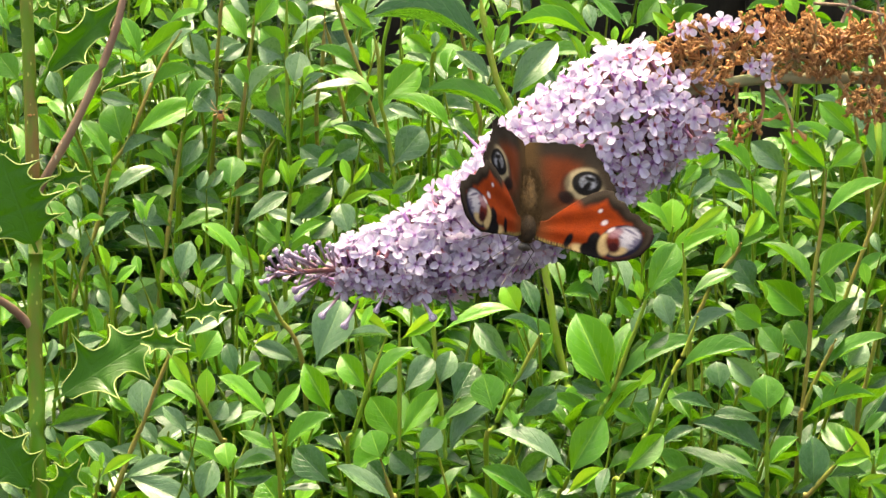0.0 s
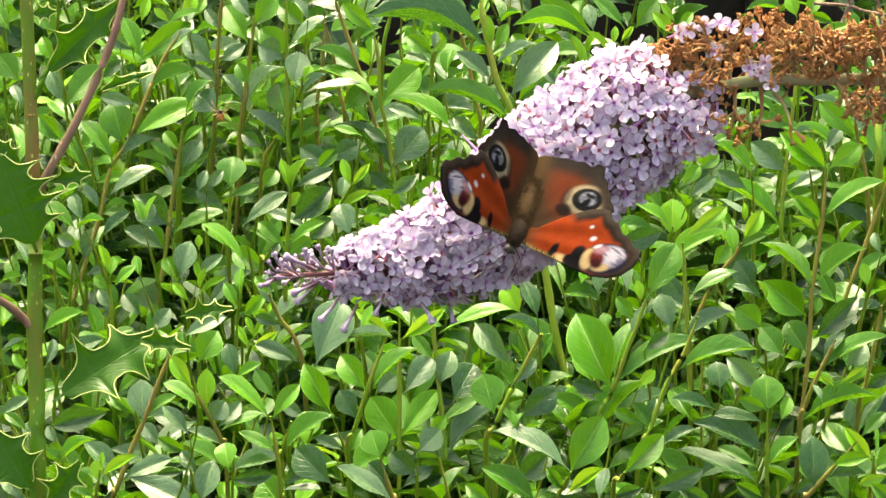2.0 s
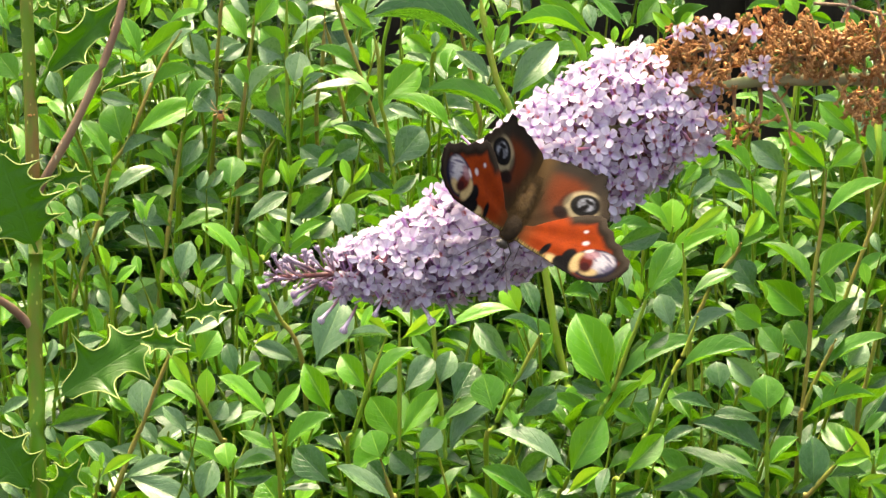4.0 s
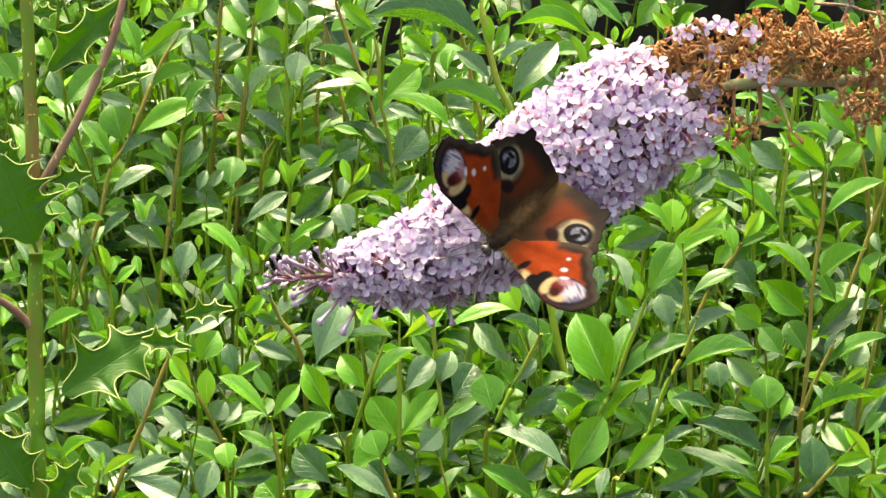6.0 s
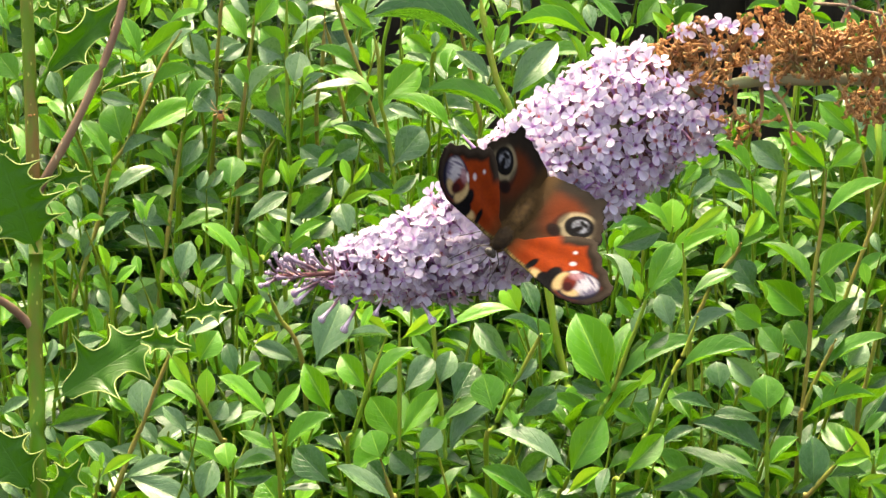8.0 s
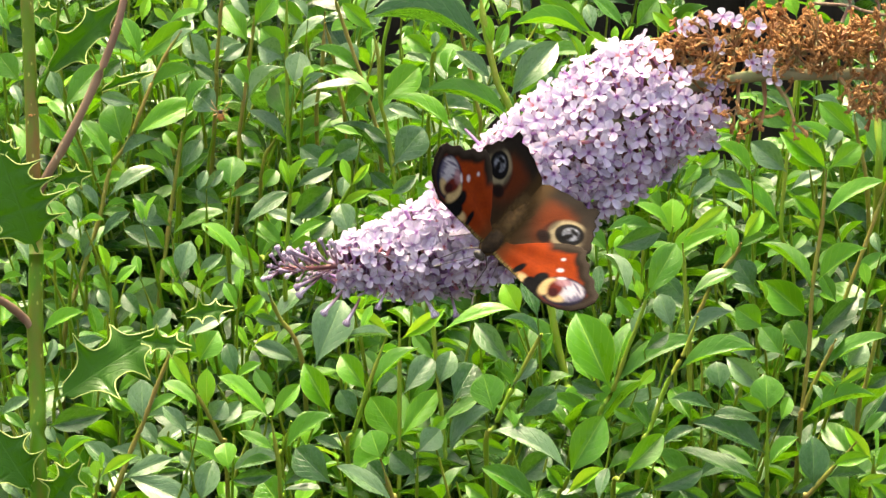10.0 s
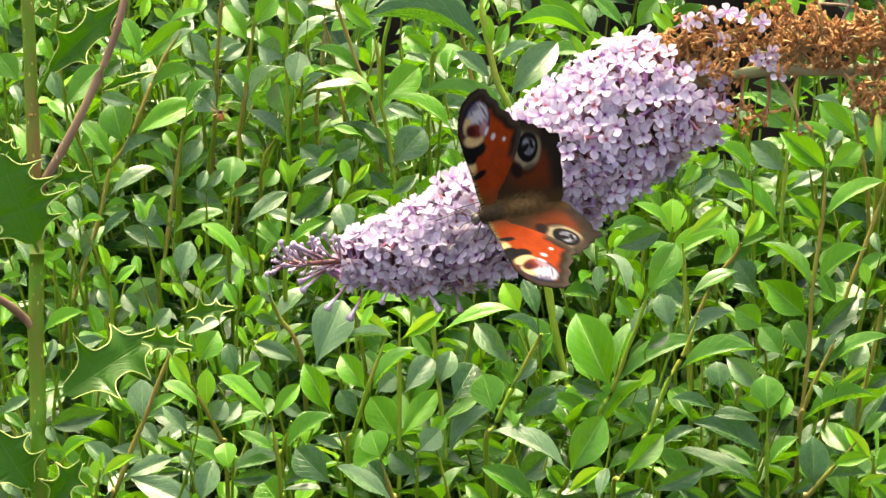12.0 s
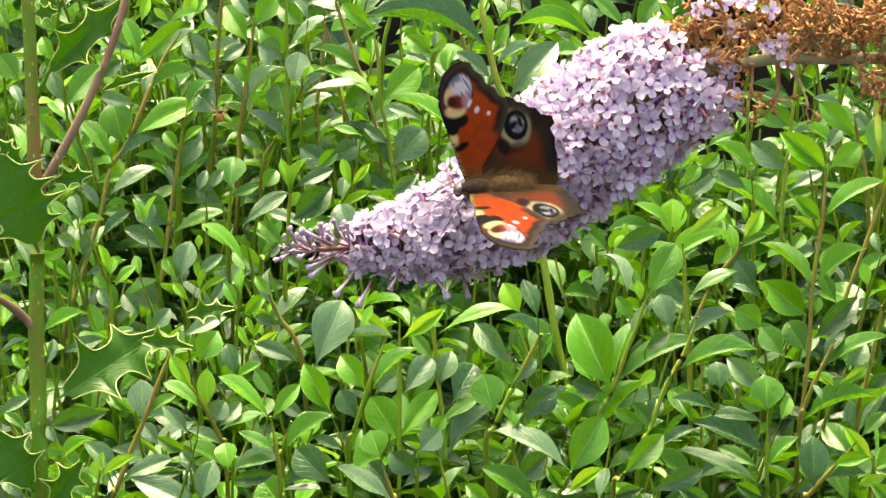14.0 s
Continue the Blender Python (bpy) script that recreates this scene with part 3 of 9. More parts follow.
leaf(s, (-0.0228, 1.2981, 1.0074), (-0.0353, 1.3015, 1.0163), -67, 0.0071, "old")
s = shoot(((-0.0316, 1.4010, 0.9787), (-0.0308, 1.3725, 1.0528), (-0.0266, 1.3700, 1.0773), (-0.0259, 1.3637, 1.0903)), 0.0011, 0.0008, False, "upright green privet shoot with paired glossy leaves")
s = shoot(((0.0648, 1.2500, 0.8498), (0.0594, 1.2033, 0.9326), (0.0570, 1.2066, 0.9425), (0.0523, 1.2130, 0.9623), (0.0471, 1.2226, 0.9921), (0.0406, 1.2339, 1.0267), (0.0315, 1.2452, 1.0614), (0.0250, 1.2496, 1.0750), (0.0198, 1.2564, 1.0961), (0.0167, 1.2629, 1.1159)), 0.0020, 0.0014, False, "thick green-stemmed privet shoot rising through the hedge")
leaf(s, (0.0206, 1.2535, 1.0904), (-0.0369, 1.2581, 1.1037), -14, 0.0225, "old")
leaf(s, (0.0229, 1.2537, 1.0908), (0.0203, 1.2610, 1.1041), -19, 0.0045, "young")
leaf(s, (0.0240, 1.2532, 1.0894), (0.0297, 1.2598, 1.1004), 39, 0.0058, "fresh")
leaf(s, (0.0304, 1.2463, 1.0681), (0.0536, 1.2676, 1.0897), 39, 0.0145, "sky_sheen")
leaf(s, (0.0245, 1.2509, 1.0823), (0.0445, 1.2532, 1.0922), 16, 0.0085, "sky_sheen")
leaf(s, (0.0315, 1.2431, 1.0583), (-0.0088, 1.2416, 1.0735), -11, 0.0164, "mid")
leaf(s, (0.0227, 1.2489, 1.0760), (0.0055, 1.2570, 1.0876), -38, 0.0085, "sky_sheen")
leaf(s, (0.0531, 1.2143, 0.9697), (0.0523, 1.2214, 0.9761), -7, 0.0056, "sky_sheen")
leaf(s, (0.0544, 1.2070, 0.9471), (0.0359, 1.2152, 0.9557), -17, 0.0084, "old")
leaf(s, (0.0541, 1.2078, 0.9495), (0.0276, 1.2215, 0.9692), 1, 0.0136, "mid")
leaf(s, (0.0562, 1.2054, 0.9420), (0.0575, 1.2151, 0.9508), 8, 0.0063, "old")
s = shoot(((0.0136, 1.3636, 0.9512), (0.0185, 1.3351, 1.0254), (0.0162, 1.3340, 1.0436), (0.0097, 1.3367, 1.0733), (0.0086, 1.3312, 1.0780)), 0.0011, 0.0008, True, "slender brown-stemmed privet shoot with paired leaves")
leaf(s, (0.0179, 1.3340, 1.0251), (-0.0034, 1.3384, 1.0296), -19, 0.0084, "sky_sheen")
s = shoot(((-0.0056, 1.3724, 0.9513), (-0.0073, 1.3441, 1.0258), (-0.0067, 1.3402, 1.0356), (-0.0053, 1.3415, 1.0612), (-0.0044, 1.3368, 1.0681)), 0.0011, 0.0008, False, "upright green privet shoot with paired glossy leaves")
leaf(s, (-0.0092, 1.3414, 1.0307), (-0.0270, 1.3412, 1.0378), -36, 0.0073, "sky_sheen")
leaf(s, (-0.0055, 1.3373, 1.0664), (-0.0183, 1.3443, 1.0739), -60, 0.0084, "fresh")
leaf(s, (-0.0055, 1.3373, 1.0664), (-0.0117, 1.3429, 1.0756), -46, 0.0038, "young")
leaf(s, (-0.0049, 1.3371, 1.0666), (0.0017, 1.3409, 1.0727), 57, 0.0043, "young")
leaf(s, (-0.0044, 1.3360, 1.0689), (-0.0033, 1.3410, 1.0769), 12, 0.0043, "sky_sheen")
leaf(s, (-0.0059, 1.3405, 1.0609), (-0.0184, 1.3420, 1.0654), -39, 0.0051, "sky_sheen")
leaf(s, (-0.0049, 1.3404, 1.0616), (0.0017, 1.3301, 1.0546), 1, 0.0054, "sky_sheen")
leaf(s, (-0.0069, 1.3398, 1.0472), (0.0045, 1.3413, 1.0497), 71, 0.0048, "fresh")
leaf(s, (-0.0041, 1.3398, 1.0474), (0.0129, 1.3442, 1.0561), 23, 0.0074, "mid")
s = shoot(((-0.0553, 1.2788, 0.9269), (-0.0567, 1.2499, 0.9997), (-0.0512, 1.2468, 1.0118), (-0.0444, 1.2435, 1.0233), (-0.0418, 1.2385, 1.0294)), 0.0011, 0.0008, False, "upright green privet shoot with paired glossy leaves")
leaf(s, (-0.0427, 1.2391, 1.0278), (-0.0468, 1.2477, 1.0389), -26, 0.0049, "young")
leaf(s, (-0.0424, 1.2389, 1.0280), (-0.0337, 1.2444, 1.0377), 54, 0.0040, "young")
leaf(s, (-0.0469, 1.2437, 1.0196), (-0.0457, 1.2546, 1.0286), 7, 0.0063, "sky_sheen")
leaf(s, (-0.0492, 1.2450, 1.0143), (-0.0332, 1.2487, 1.0228), 39, 0.0052, "young")
s = shoot(((0.1669, 1.2977, 0.9020), (0.1633, 1.2693, 0.9765), (0.1636, 1.2688, 0.9880), (0.1607, 1.2679, 0.9982), (0.1631, 1.2745, 1.0312), (0.1669, 1.2814, 1.0654), (0.1672, 1.2824, 1.0816)), 0.0011, 0.0008, False, "upright green privet shoot with paired glossy leaves")
leaf(s, (0.1646, 1.2765, 1.0460), (0.1545, 1.2805, 1.0540), -63, 0.0107, "mid")
leaf(s, (0.1630, 1.2722, 1.0250), (0.1462, 1.2802, 1.0379), -61, 0.0121, "sky_sheen")
leaf(s, (0.1662, 1.2781, 1.0540), (0.1499, 1.2815, 1.0612), -48, 0.0069, "sky_sheen")
leaf(s, (0.1654, 1.2754, 1.0410), (0.1755, 1.2768, 1.0451), 22, 0.0042, "sky_sheen")
leaf(s, (0.1599, 1.2672, 0.9998), (0.1264, 1.2771, 1.0198), -5, 0.0153, "fresh")
leaf(s, (0.1637, 1.2704, 1.0160), (0.1807, 1.2748, 1.0242), 29, 0.0074, "sky_sheen")
leaf(s, (0.1645, 1.2682, 0.9799), (0.1797, 1.2751, 0.9860), 33, 0.0068, "sky_sheen")
s = shoot(((0.1724, 1.2058, 0.8548), (0.1613, 1.1773, 0.9290), (0.1623, 1.1781, 0.9443), (0.1648, 1.1832, 0.9731), (0.1656, 1.1867, 0.9966), (0.1693, 1.1917, 1.0250), (0.1708, 1.1953, 1.0489)), 0.0011, 0.0008, True, "slender brown-stemmed privet shoot with paired leaves")
leaf(s, (0.1709, 1.1943, 1.0492), (0.1493, 1.2018, 1.0648), -64, 0.0113, "fresh")
leaf(s, (0.1712, 1.1943, 1.0492), (0.1863, 1.2009, 1.0590), 62, 0.0101, "fresh")
leaf(s, (0.1652, 1.1857, 0.9964), (0.1427, 1.2027, 1.0127), 9, 0.0124, "mid")
leaf(s, (0.1672, 1.1901, 1.0212), (0.1559, 1.1927, 1.0282), -45, 0.0038, "young")
leaf(s, (0.1675, 1.1903, 1.0225), (0.1635, 1.1955, 1.0304), -11, 0.0029, "young")
leaf(s, (0.1687, 1.1909, 1.0265), (0.1558, 1.1957, 1.0370), -64, 0.0076, "mid")
leaf(s, (0.1696, 1.1911, 1.0279), (0.1976, 1.1973, 1.0431), 10, 0.0124, "fresh")
leaf(s, (0.1674, 1.1861, 0.9993), (0.1912, 1.1953, 1.0125), 20, 0.0109, "fresh")
leaf(s, (0.1630, 1.1838, 0.9835), (0.1434, 1.1916, 0.9985), -63, 0.0147, "fresh")
leaf(s, (0.1664, 1.1823, 0.9736), (0.1880, 1.1945, 0.9895), 58, 0.0114, "old")
leaf(s, (0.1670, 1.1838, 0.9839), (0.1688, 1.1892, 0.9912), 18, 0.0044, "fresh")
leaf(s, (0.1617, 1.1761, 0.9284), (0.1944, 1.1814, 0.9359), 13, 0.0129, "old")
leaf(s, (0.1636, 1.1811, 0.9670), (0.1552, 1.1914, 0.9785), -40, 0.0127, "mid")
leaf(s, (0.1593, 1.1768, 0.9358), (0.1653, 1.1787, 0.9395), 65, 0.0031, "mid")
s = shoot(((0.1066, 1.2784, 0.9123), (0.1048, 1.2497, 0.9858), (0.1058, 1.2435, 0.9990), (0.1069, 1.2364, 1.0096)), 0.0011, 0.0008, False, "upright green privet shoot with paired glossy leaves")
leaf(s, (0.1055, 1.2362, 1.0092), (0.0880, 1.2424, 1.0187), -14, 0.0079, "fresh")
leaf(s, (0.1062, 1.2401, 1.0029), (0.1076, 1.2519, 1.0185), 7, 0.0132, "young")
leaf(s, (0.1033, 1.2481, 0.9841), (0.1371, 1.2601, 0.9993), 9, 0.0148, "fresh")
s = shoot(((0.0693, 1.1606, 0.8528), (0.0670, 1.1318, 0.9260), (0.0680, 1.1365, 0.9533), (0.0739, 1.1366, 0.9664), (0.0797, 1.1381, 0.9842), (0.0844, 1.1381, 0.9971), (0.0889, 1.1389, 1.0123)), 0.0011, 0.0008, False, "upright green privet shoot with paired glossy leaves")
leaf(s, (0.0725, 1.1359, 0.9671), (0.0579, 1.1601, 0.9945), -32, 0.0201, "fresh")
leaf(s, (0.0743, 1.1359, 0.9692), (0.0848, 1.1578, 0.9919), -33, 0.0126, "mid")
leaf(s, (0.0870, 1.1377, 1.0075), (0.1011, 1.1526, 1.0284), 43, 0.0134, "mid")
leaf(s, (0.0853, 1.1378, 1.0068), (0.0836, 1.1423, 1.0151), -20, 0.0042, "young")
leaf(s, (0.0818, 1.1371, 0.9899), (0.0888, 1.1454, 1.0025), -9, 0.0063, "sky_sheen")
leaf(s, (0.0825, 1.1374, 0.9989), (0.0745, 1.1430, 1.0072), -53, 0.0063, "mid")
leaf(s, (0.0659, 1.1354, 0.9523), (0.0463, 1.1425, 0.9618), -36, 0.0087, "mid")
leaf(s, (0.0657, 1.1334, 0.9412), (0.0914, 1.1538, 0.9653), -12, 0.0140, "mid")
leaf(s, (0.0686, 1.1330, 0.9389), (0.0971, 1.1361, 0.9521), 8, 0.0103, "mid")
leaf(s, (0.0748, 1.1359, 0.9694), (0.1118, 1.1428, 0.9877), 8, 0.0159, "mid")
leaf(s, (0.0705, 1.1358, 0.9620), (0.0592, 1.1308, 0.9580), -65, 0.0059, "mid")
leaf(s, (0.0707, 1.1360, 0.9651), (0.0555, 1.1387, 0.9697), -70, 0.0063, "old")
leaf(s, (0.0684, 1.1359, 0.9603), (0.0575, 1.1388, 0.9647), -11, 0.0046, "old")
s = shoot(((0.1184, 1.2093, 0.9021), (0.1105, 1.1802, 0.9742), (0.1128, 1.1778, 0.9831), (0.1201, 1.1785, 1.0015), (0.1297, 1.1777, 1.0150), (0.1316, 1.1745, 1.0213)), 0.0011, 0.0008, True, "slender brown-stemmed privet shoot with paired leaves")
leaf(s, (0.1323, 1.1740, 1.0230), (0.1415, 1.1815, 1.0347), 49, 0.0069, "young")
leaf(s, (0.1291, 1.1768, 1.0147), (0.1278, 1.1867, 1.0252), -8, 0.0056, "fresh")
leaf(s, (0.1309, 1.1749, 1.0187), (0.1437, 1.1761, 1.0247), 34, 0.0054, "mid")
s = shoot(((0.1948, 1.2744, 0.8753), (0.1835, 1.2462, 0.9504), (0.1856, 1.2449, 0.9593), (0.1930, 1.2477, 0.9809), (0.2004, 1.2505, 1.0023), (0.2072, 1.2532, 1.0236), (0.2097, 1.2518, 1.0323)), 0.0011, 0.0008, True, "slender brown-stemmed privet shoot with paired leaves")
leaf(s, (0.1930, 1.2464, 0.9791), (0.2102, 1.2568, 0.9892), 22, 0.0085, "mid")
leaf(s, (0.1884, 1.2443, 0.9633), (0.2093, 1.2450, 0.9664), 21, 0.0080, "sky_sheen")
s = shoot(((0.2098, 1.2978, 0.9435), (0.2011, 1.2688, 1.0162), (0.1950, 1.2671, 1.0431), (0.1920, 1.2611, 1.0571)), 0.0011, 0.0008, True, "slender brown-stemmed privet shoot with paired leaves")
leaf(s, (0.1957, 1.2662, 1.0431), (0.1769, 1.2735, 1.0591), -63, 0.0106, "fresh")
s = shoot(((0.2092, 1.2994, 0.9489), (0.2033, 1.2512, 1.0270), (0.2028, 1.2613, 1.0584), (0.2036, 1.2675, 1.0772)), 0.0020, 0.0014, False, "thick green-stemmed privet shoot rising through the hedge")
s = shoot(((0.2070, 1.3615, 0.9427), (0.1971, 1.3331, 1.0172), (0.1940, 1.3224, 1.0490)), 0.0011, 0.0008, False, "upright green privet shoot with paired glossy leaves")
leaf(s, (0.1954, 1.3316, 1.0192), (0.1736, 1.3373, 1.0305), -11, 0.0096, "fresh")
leaf(s, (0.1959, 1.3236, 1.0430), (0.1801, 1.3221, 1.0478), -33, 0.0063, "sky_sheen")
leaf(s, (0.1982, 1.3316, 1.0191), (0.2136, 1.3379, 1.0274), 46, 0.0071, "mid")
leaf(s, (0.2026, 1.3478, 0.9774), (0.2129, 1.3586, 0.9874), 46, 0.0114, "mid")
leaf(s, (0.2063, 1.3543, 0.9602), (0.1830, 1.3529, 0.9683), -74, 0.0115, "mid")
leaf(s, (0.2038, 1.3517, 0.9672), (0.2248, 1.3606, 0.9794), 14, 0.0098, "sky_sheen")
s = shoot(((0.0840, 1.1169, 0.8829), (0.0819, 1.0873, 0.9536), (0.0863, 1.0866, 0.9679), (0.0930, 1.0878, 0.9876), (0.1003, 1.0874, 1.0027), (0.1050, 1.0871, 1.0177)), 0.0011, 0.0008, False, "upright green privet shoot with paired glossy leaves")
leaf(s, (0.0863, 1.0859, 0.9714), (0.0897, 1.0947, 0.9790), 23, 0.0071, "old")
leaf(s, (0.0971, 1.0865, 0.9940), (0.1313, 1.0861, 1.0036), 11, 0.0135, "mid")
s = shoot(((0.1164, 1.1874, 0.8546), (0.1104, 1.1588, 0.9283), (0.1100, 1.1573, 0.9398), (0.1090, 1.1606, 0.9661), (0.1066, 1.1680, 1.0051), (0.1052, 1.1686, 1.0232)), 0.0011, 0.0008, False, "upright green privet shoot with paired glossy leaves")
leaf(s, (0.1048, 1.1681, 1.0249), (0.1254, 1.1775, 1.0372), 62, 0.0077, "young")
leaf(s, (0.1056, 1.1657, 0.9981), (0.0949, 1.1726, 1.0062), -8, 0.0058, "old")
leaf(s, (0.1076, 1.1656, 0.9979), (0.1310, 1.1739, 1.0084), 6, 0.0102, "mid")
leaf(s, (0.1068, 1.1624, 0.9807), (0.1287, 1.1649, 0.9929), 23, 0.0096, "sky_sheen")
leaf(s, (0.1101, 1.1567, 0.9427), (0.1199, 1.1593, 0.9466), 68, 0.0043, "sky_sheen")
s = shoot(((0.1395, 1.1165, 0.8655), (0.1363, 1.0872, 0.9370), (0.1351, 1.0801, 0.9477), (0.1342, 1.0803, 0.9804)), 0.0011, 0.0008, False, "upright green privet shoot with paired glossy leaves")
leaf(s, (0.1341, 1.0794, 0.9783), (0.1341, 1.0902, 0.9912), 0, 0.0140, "mid")
leaf(s, (0.1344, 1.0793, 0.9595), (0.1043, 1.0897, 0.9697), -27, 0.0127, "old")
leaf(s, (0.1338, 1.0815, 0.9446), (0.0983, 1.0921, 0.9565), -5, 0.0116, "old")
leaf(s, (0.1355, 1.0792, 0.9544), (0.1496, 1.0898, 0.9634), 7, 0.0075, "mid")
leaf(s, (0.1336, 1.0793, 0.9733), (0.1114, 1.0779, 0.9775), -19, 0.0086, "old")
leaf(s, (0.1334, 1.0794, 0.9796), (0.1217, 1.0803, 0.9842), -72, 0.0060, "mid")
leaf(s, (0.1345, 1.0862, 0.9374), (0.1226, 1.0886, 0.9429), -69, 0.0061, "mid")
s = shoot(((0.1545, 1.0825, 0.8778), (0.1477, 1.0527, 0.9479), (0.1487, 1.0451, 0.9569), (0.1658, 1.0422, 0.9802)), 0.0011, 0.0008, True, "slender brown-stemmed privet shoot with paired leaves")
leaf(s, (0.1497, 1.0440, 0.9598), (0.1496, 1.0560, 0.9780), -1, 0.0125, "old")
leaf(s, (0.1669, 1.0417, 0.9820), (0.1778, 1.0473, 0.9910), 40, 0.0058, "mid")
leaf(s, (0.1568, 1.0429, 0.9698), (0.1718, 1.0409, 0.9741), 51, 0.0060, "fresh")
leaf(s, (0.1550, 1.0430, 0.9643), (0.1709, 1.0418, 0.9665), 36, 0.0061, "old")
s = shoot(((0.1873, 1.1025, 0.8722), (0.1774, 1.0729, 0.9431), (0.1770, 1.0658, 0.9536), (0.1760, 1.0598, 0.9674)), 0.0011, 0.0008, False, "upright green privet shoot with paired glossy leaves")
leaf(s, (0.1756, 1.0609, 0.9632), (0.1643, 1.0693, 0.9763), -51, 0.0060, "young")
leaf(s, (0.1761, 1.0595, 0.9663), (0.1755, 1.0713, 0.9782), 60, 0.0061, "fresh")
leaf(s, (0.1770, 1.0621, 0.9603), (0.1854, 1.0692, 0.9701), 49, 0.0060, "fresh")
s = shoot(((0.1574, 1.1573, 0.8795), (0.1544, 1.1281, 0.9514), (0.1562, 1.1264, 0.9625), (0.1592, 1.1248, 0.9735), (0.1646, 1.1238, 0.9868), (0.1675, 1.1214, 0.9954)), 0.0011, 0.0008, True, "slender brown-stemmed privet shoot with paired leaves")
leaf(s, (0.1561, 1.1263, 0.9565), (0.1882, 1.1265, 0.9675), 10, 0.0120, "mid")
leaf(s, (0.1615, 1.1234, 0.9804), (0.1915, 1.1279, 0.9944), 7, 0.0110, "mid")
leaf(s, (0.1624, 1.1232, 0.9850), (0.1731, 1.1336, 0.9939), 8, 0.0066, "old")
s = shoot(((0.1849, 1.1700, 0.8850), (0.1817, 1.1408, 0.9569), (0.1836, 1.1376, 0.9687), (0.1882, 1.1389, 0.9943), (0.1884, 1.1356, 1.0057)), 0.0011, 0.0008, True, "slender brown-stemmed privet shoot with paired leaves")
leaf(s, (0.1805, 1.1382, 0.9649), (0.1662, 1.1345, 0.9665), -25, 0.0057, "mid")
leaf(s, (0.1836, 1.1373, 0.9665), (0.1942, 1.1397, 0.9732), 68, 0.0063, "old")
s = shoot(((-0.0024, 1.1569, 0.8489), (0.0015, 1.1282, 0.9222), (0.0007, 1.1281, 0.9435), (-0.0044, 1.1377, 0.9947), (-0.0053, 1.1329, 1.0015)), 0.0011, 0.0008, False, "upright green privet shoot with paired glossy leaves")
leaf(s, (-0.0019, 1.1363, 0.9923), (0.0307, 1.1404, 1.0023), 8, 0.0115, "fresh")
leaf(s, (-0.0036, 1.1341, 0.9806), (-0.0132, 1.1426, 0.9900), -49, 0.0063, "mid")
leaf(s, (0.0024, 1.1273, 0.9279), (-0.0121, 1.1321, 0.9393), -64, 0.0103, "fresh")
leaf(s, (0.0026, 1.1272, 0.9398), (0.0248, 1.1405, 0.9575), 7, 0.0119, "sky_sheen")
leaf(s, (-0.0011, 1.1290, 0.9538), (0.0162, 1.1365, 0.9628), 15, 0.0079, "mid")
leaf(s, (-0.0016, 1.1322, 0.9707), (0.0039, 1.1426, 0.9828), 28, 0.0098, "sky_sheen")
leaf(s, (0.0025, 1.1267, 0.9207), (0.0113, 1.1351, 0.9343), 21, 0.0069, "old")
s = shoot(((0.0221, 1.1256, 0.8857), (0.0181, 1.0961, 0.9564), (0.0216, 1.0940, 0.9662), (0.0286, 1.0941, 0.9827), (0.0393, 1.0956, 1.0035), (0.0412, 1.0920, 1.0085)), 0.0011, 0.0008, False, "upright green privet shoot with paired glossy leaves")
leaf(s, (0.0407, 1.0927, 1.0062), (0.0237, 1.0979, 1.0127), -7, 0.0072, "old")
leaf(s, (0.0215, 1.0934, 0.9719), (0.0168, 1.1045, 0.9861), -23, 0.0147, "mid")
leaf(s, (0.0291, 1.0934, 0.9851), (0.0392, 1.0987, 0.9949), 58, 0.0061, "sky_sheen")
s = shoot(((0.0246, 1.1129, 0.8753), (0.0215, 1.0833, 0.9463), (0.0237, 1.0786, 0.9534), (0.0283, 1.0746, 0.9626), (0.0293, 1.0709, 0.9729)), 0.0011, 0.0008, False, "upright green privet shoot with paired glossy leaves")
leaf(s, (0.0283, 1.0737, 0.9630), (0.0294, 1.0802, 0.9719), 10, 0.0040, "young")
leaf(s, (0.0291, 1.0700, 0.9732), (0.0276, 1.0763, 0.9810), 30, 0.0038, "fresh")
leaf(s, (0.0295, 1.0700, 0.9733), (0.0339, 1.0765, 0.9797), -23, 0.0039, "fresh")
s = shoot(((-0.0616, 1.1913, 0.8988), (-0.0625, 1.1621, 0.9706), (-0.0722, 1.1587, 0.9925), (-0.0760, 1.1523, 1.0052)), 0.0011, 0.0008, True, "slender brown-stemmed privet shoot with paired leaves")
leaf(s, (-0.0756, 1.1516, 1.0053), (-0.0821, 1.1576, 1.0118), -48, 0.0047, "fresh")
leaf(s, (-0.0731, 1.1556, 0.9973), (-0.0756, 1.1676, 1.0131), -57, 0.0076, "sky_sheen")
leaf(s, (-0.0704, 1.1584, 0.9887), (-0.0829, 1.1606, 0.9919), -70, 0.0053, "old")
leaf(s, (-0.0629, 1.1608, 0.9698), (-0.0835, 1.1623, 0.9780), -45, 0.0084, "sky_sheen")
s = shoot(((-0.0703, 1.0950, 0.8717), (-0.0662, 1.0654, 0.9425), (-0.0666, 1.0602, 0.9480), (-0.0671, 1.0583, 0.9635), (-0.0699, 1.0582, 0.9848)), 0.0011, 0.0008, False, "upright green privet shoot with paired glossy leaves")
leaf(s, (-0.0698, 1.0573, 0.9833), (-0.0914, 1.0643, 1.0002), -8, 0.0108, "fresh")
leaf(s, (-0.0692, 1.0573, 0.9844), (-0.0582, 1.0672, 0.9957), 34, 0.0071, "fresh")
leaf(s, (-0.0677, 1.0574, 0.9696), (-0.0837, 1.0616, 0.9767), -17, 0.0068, "mid")
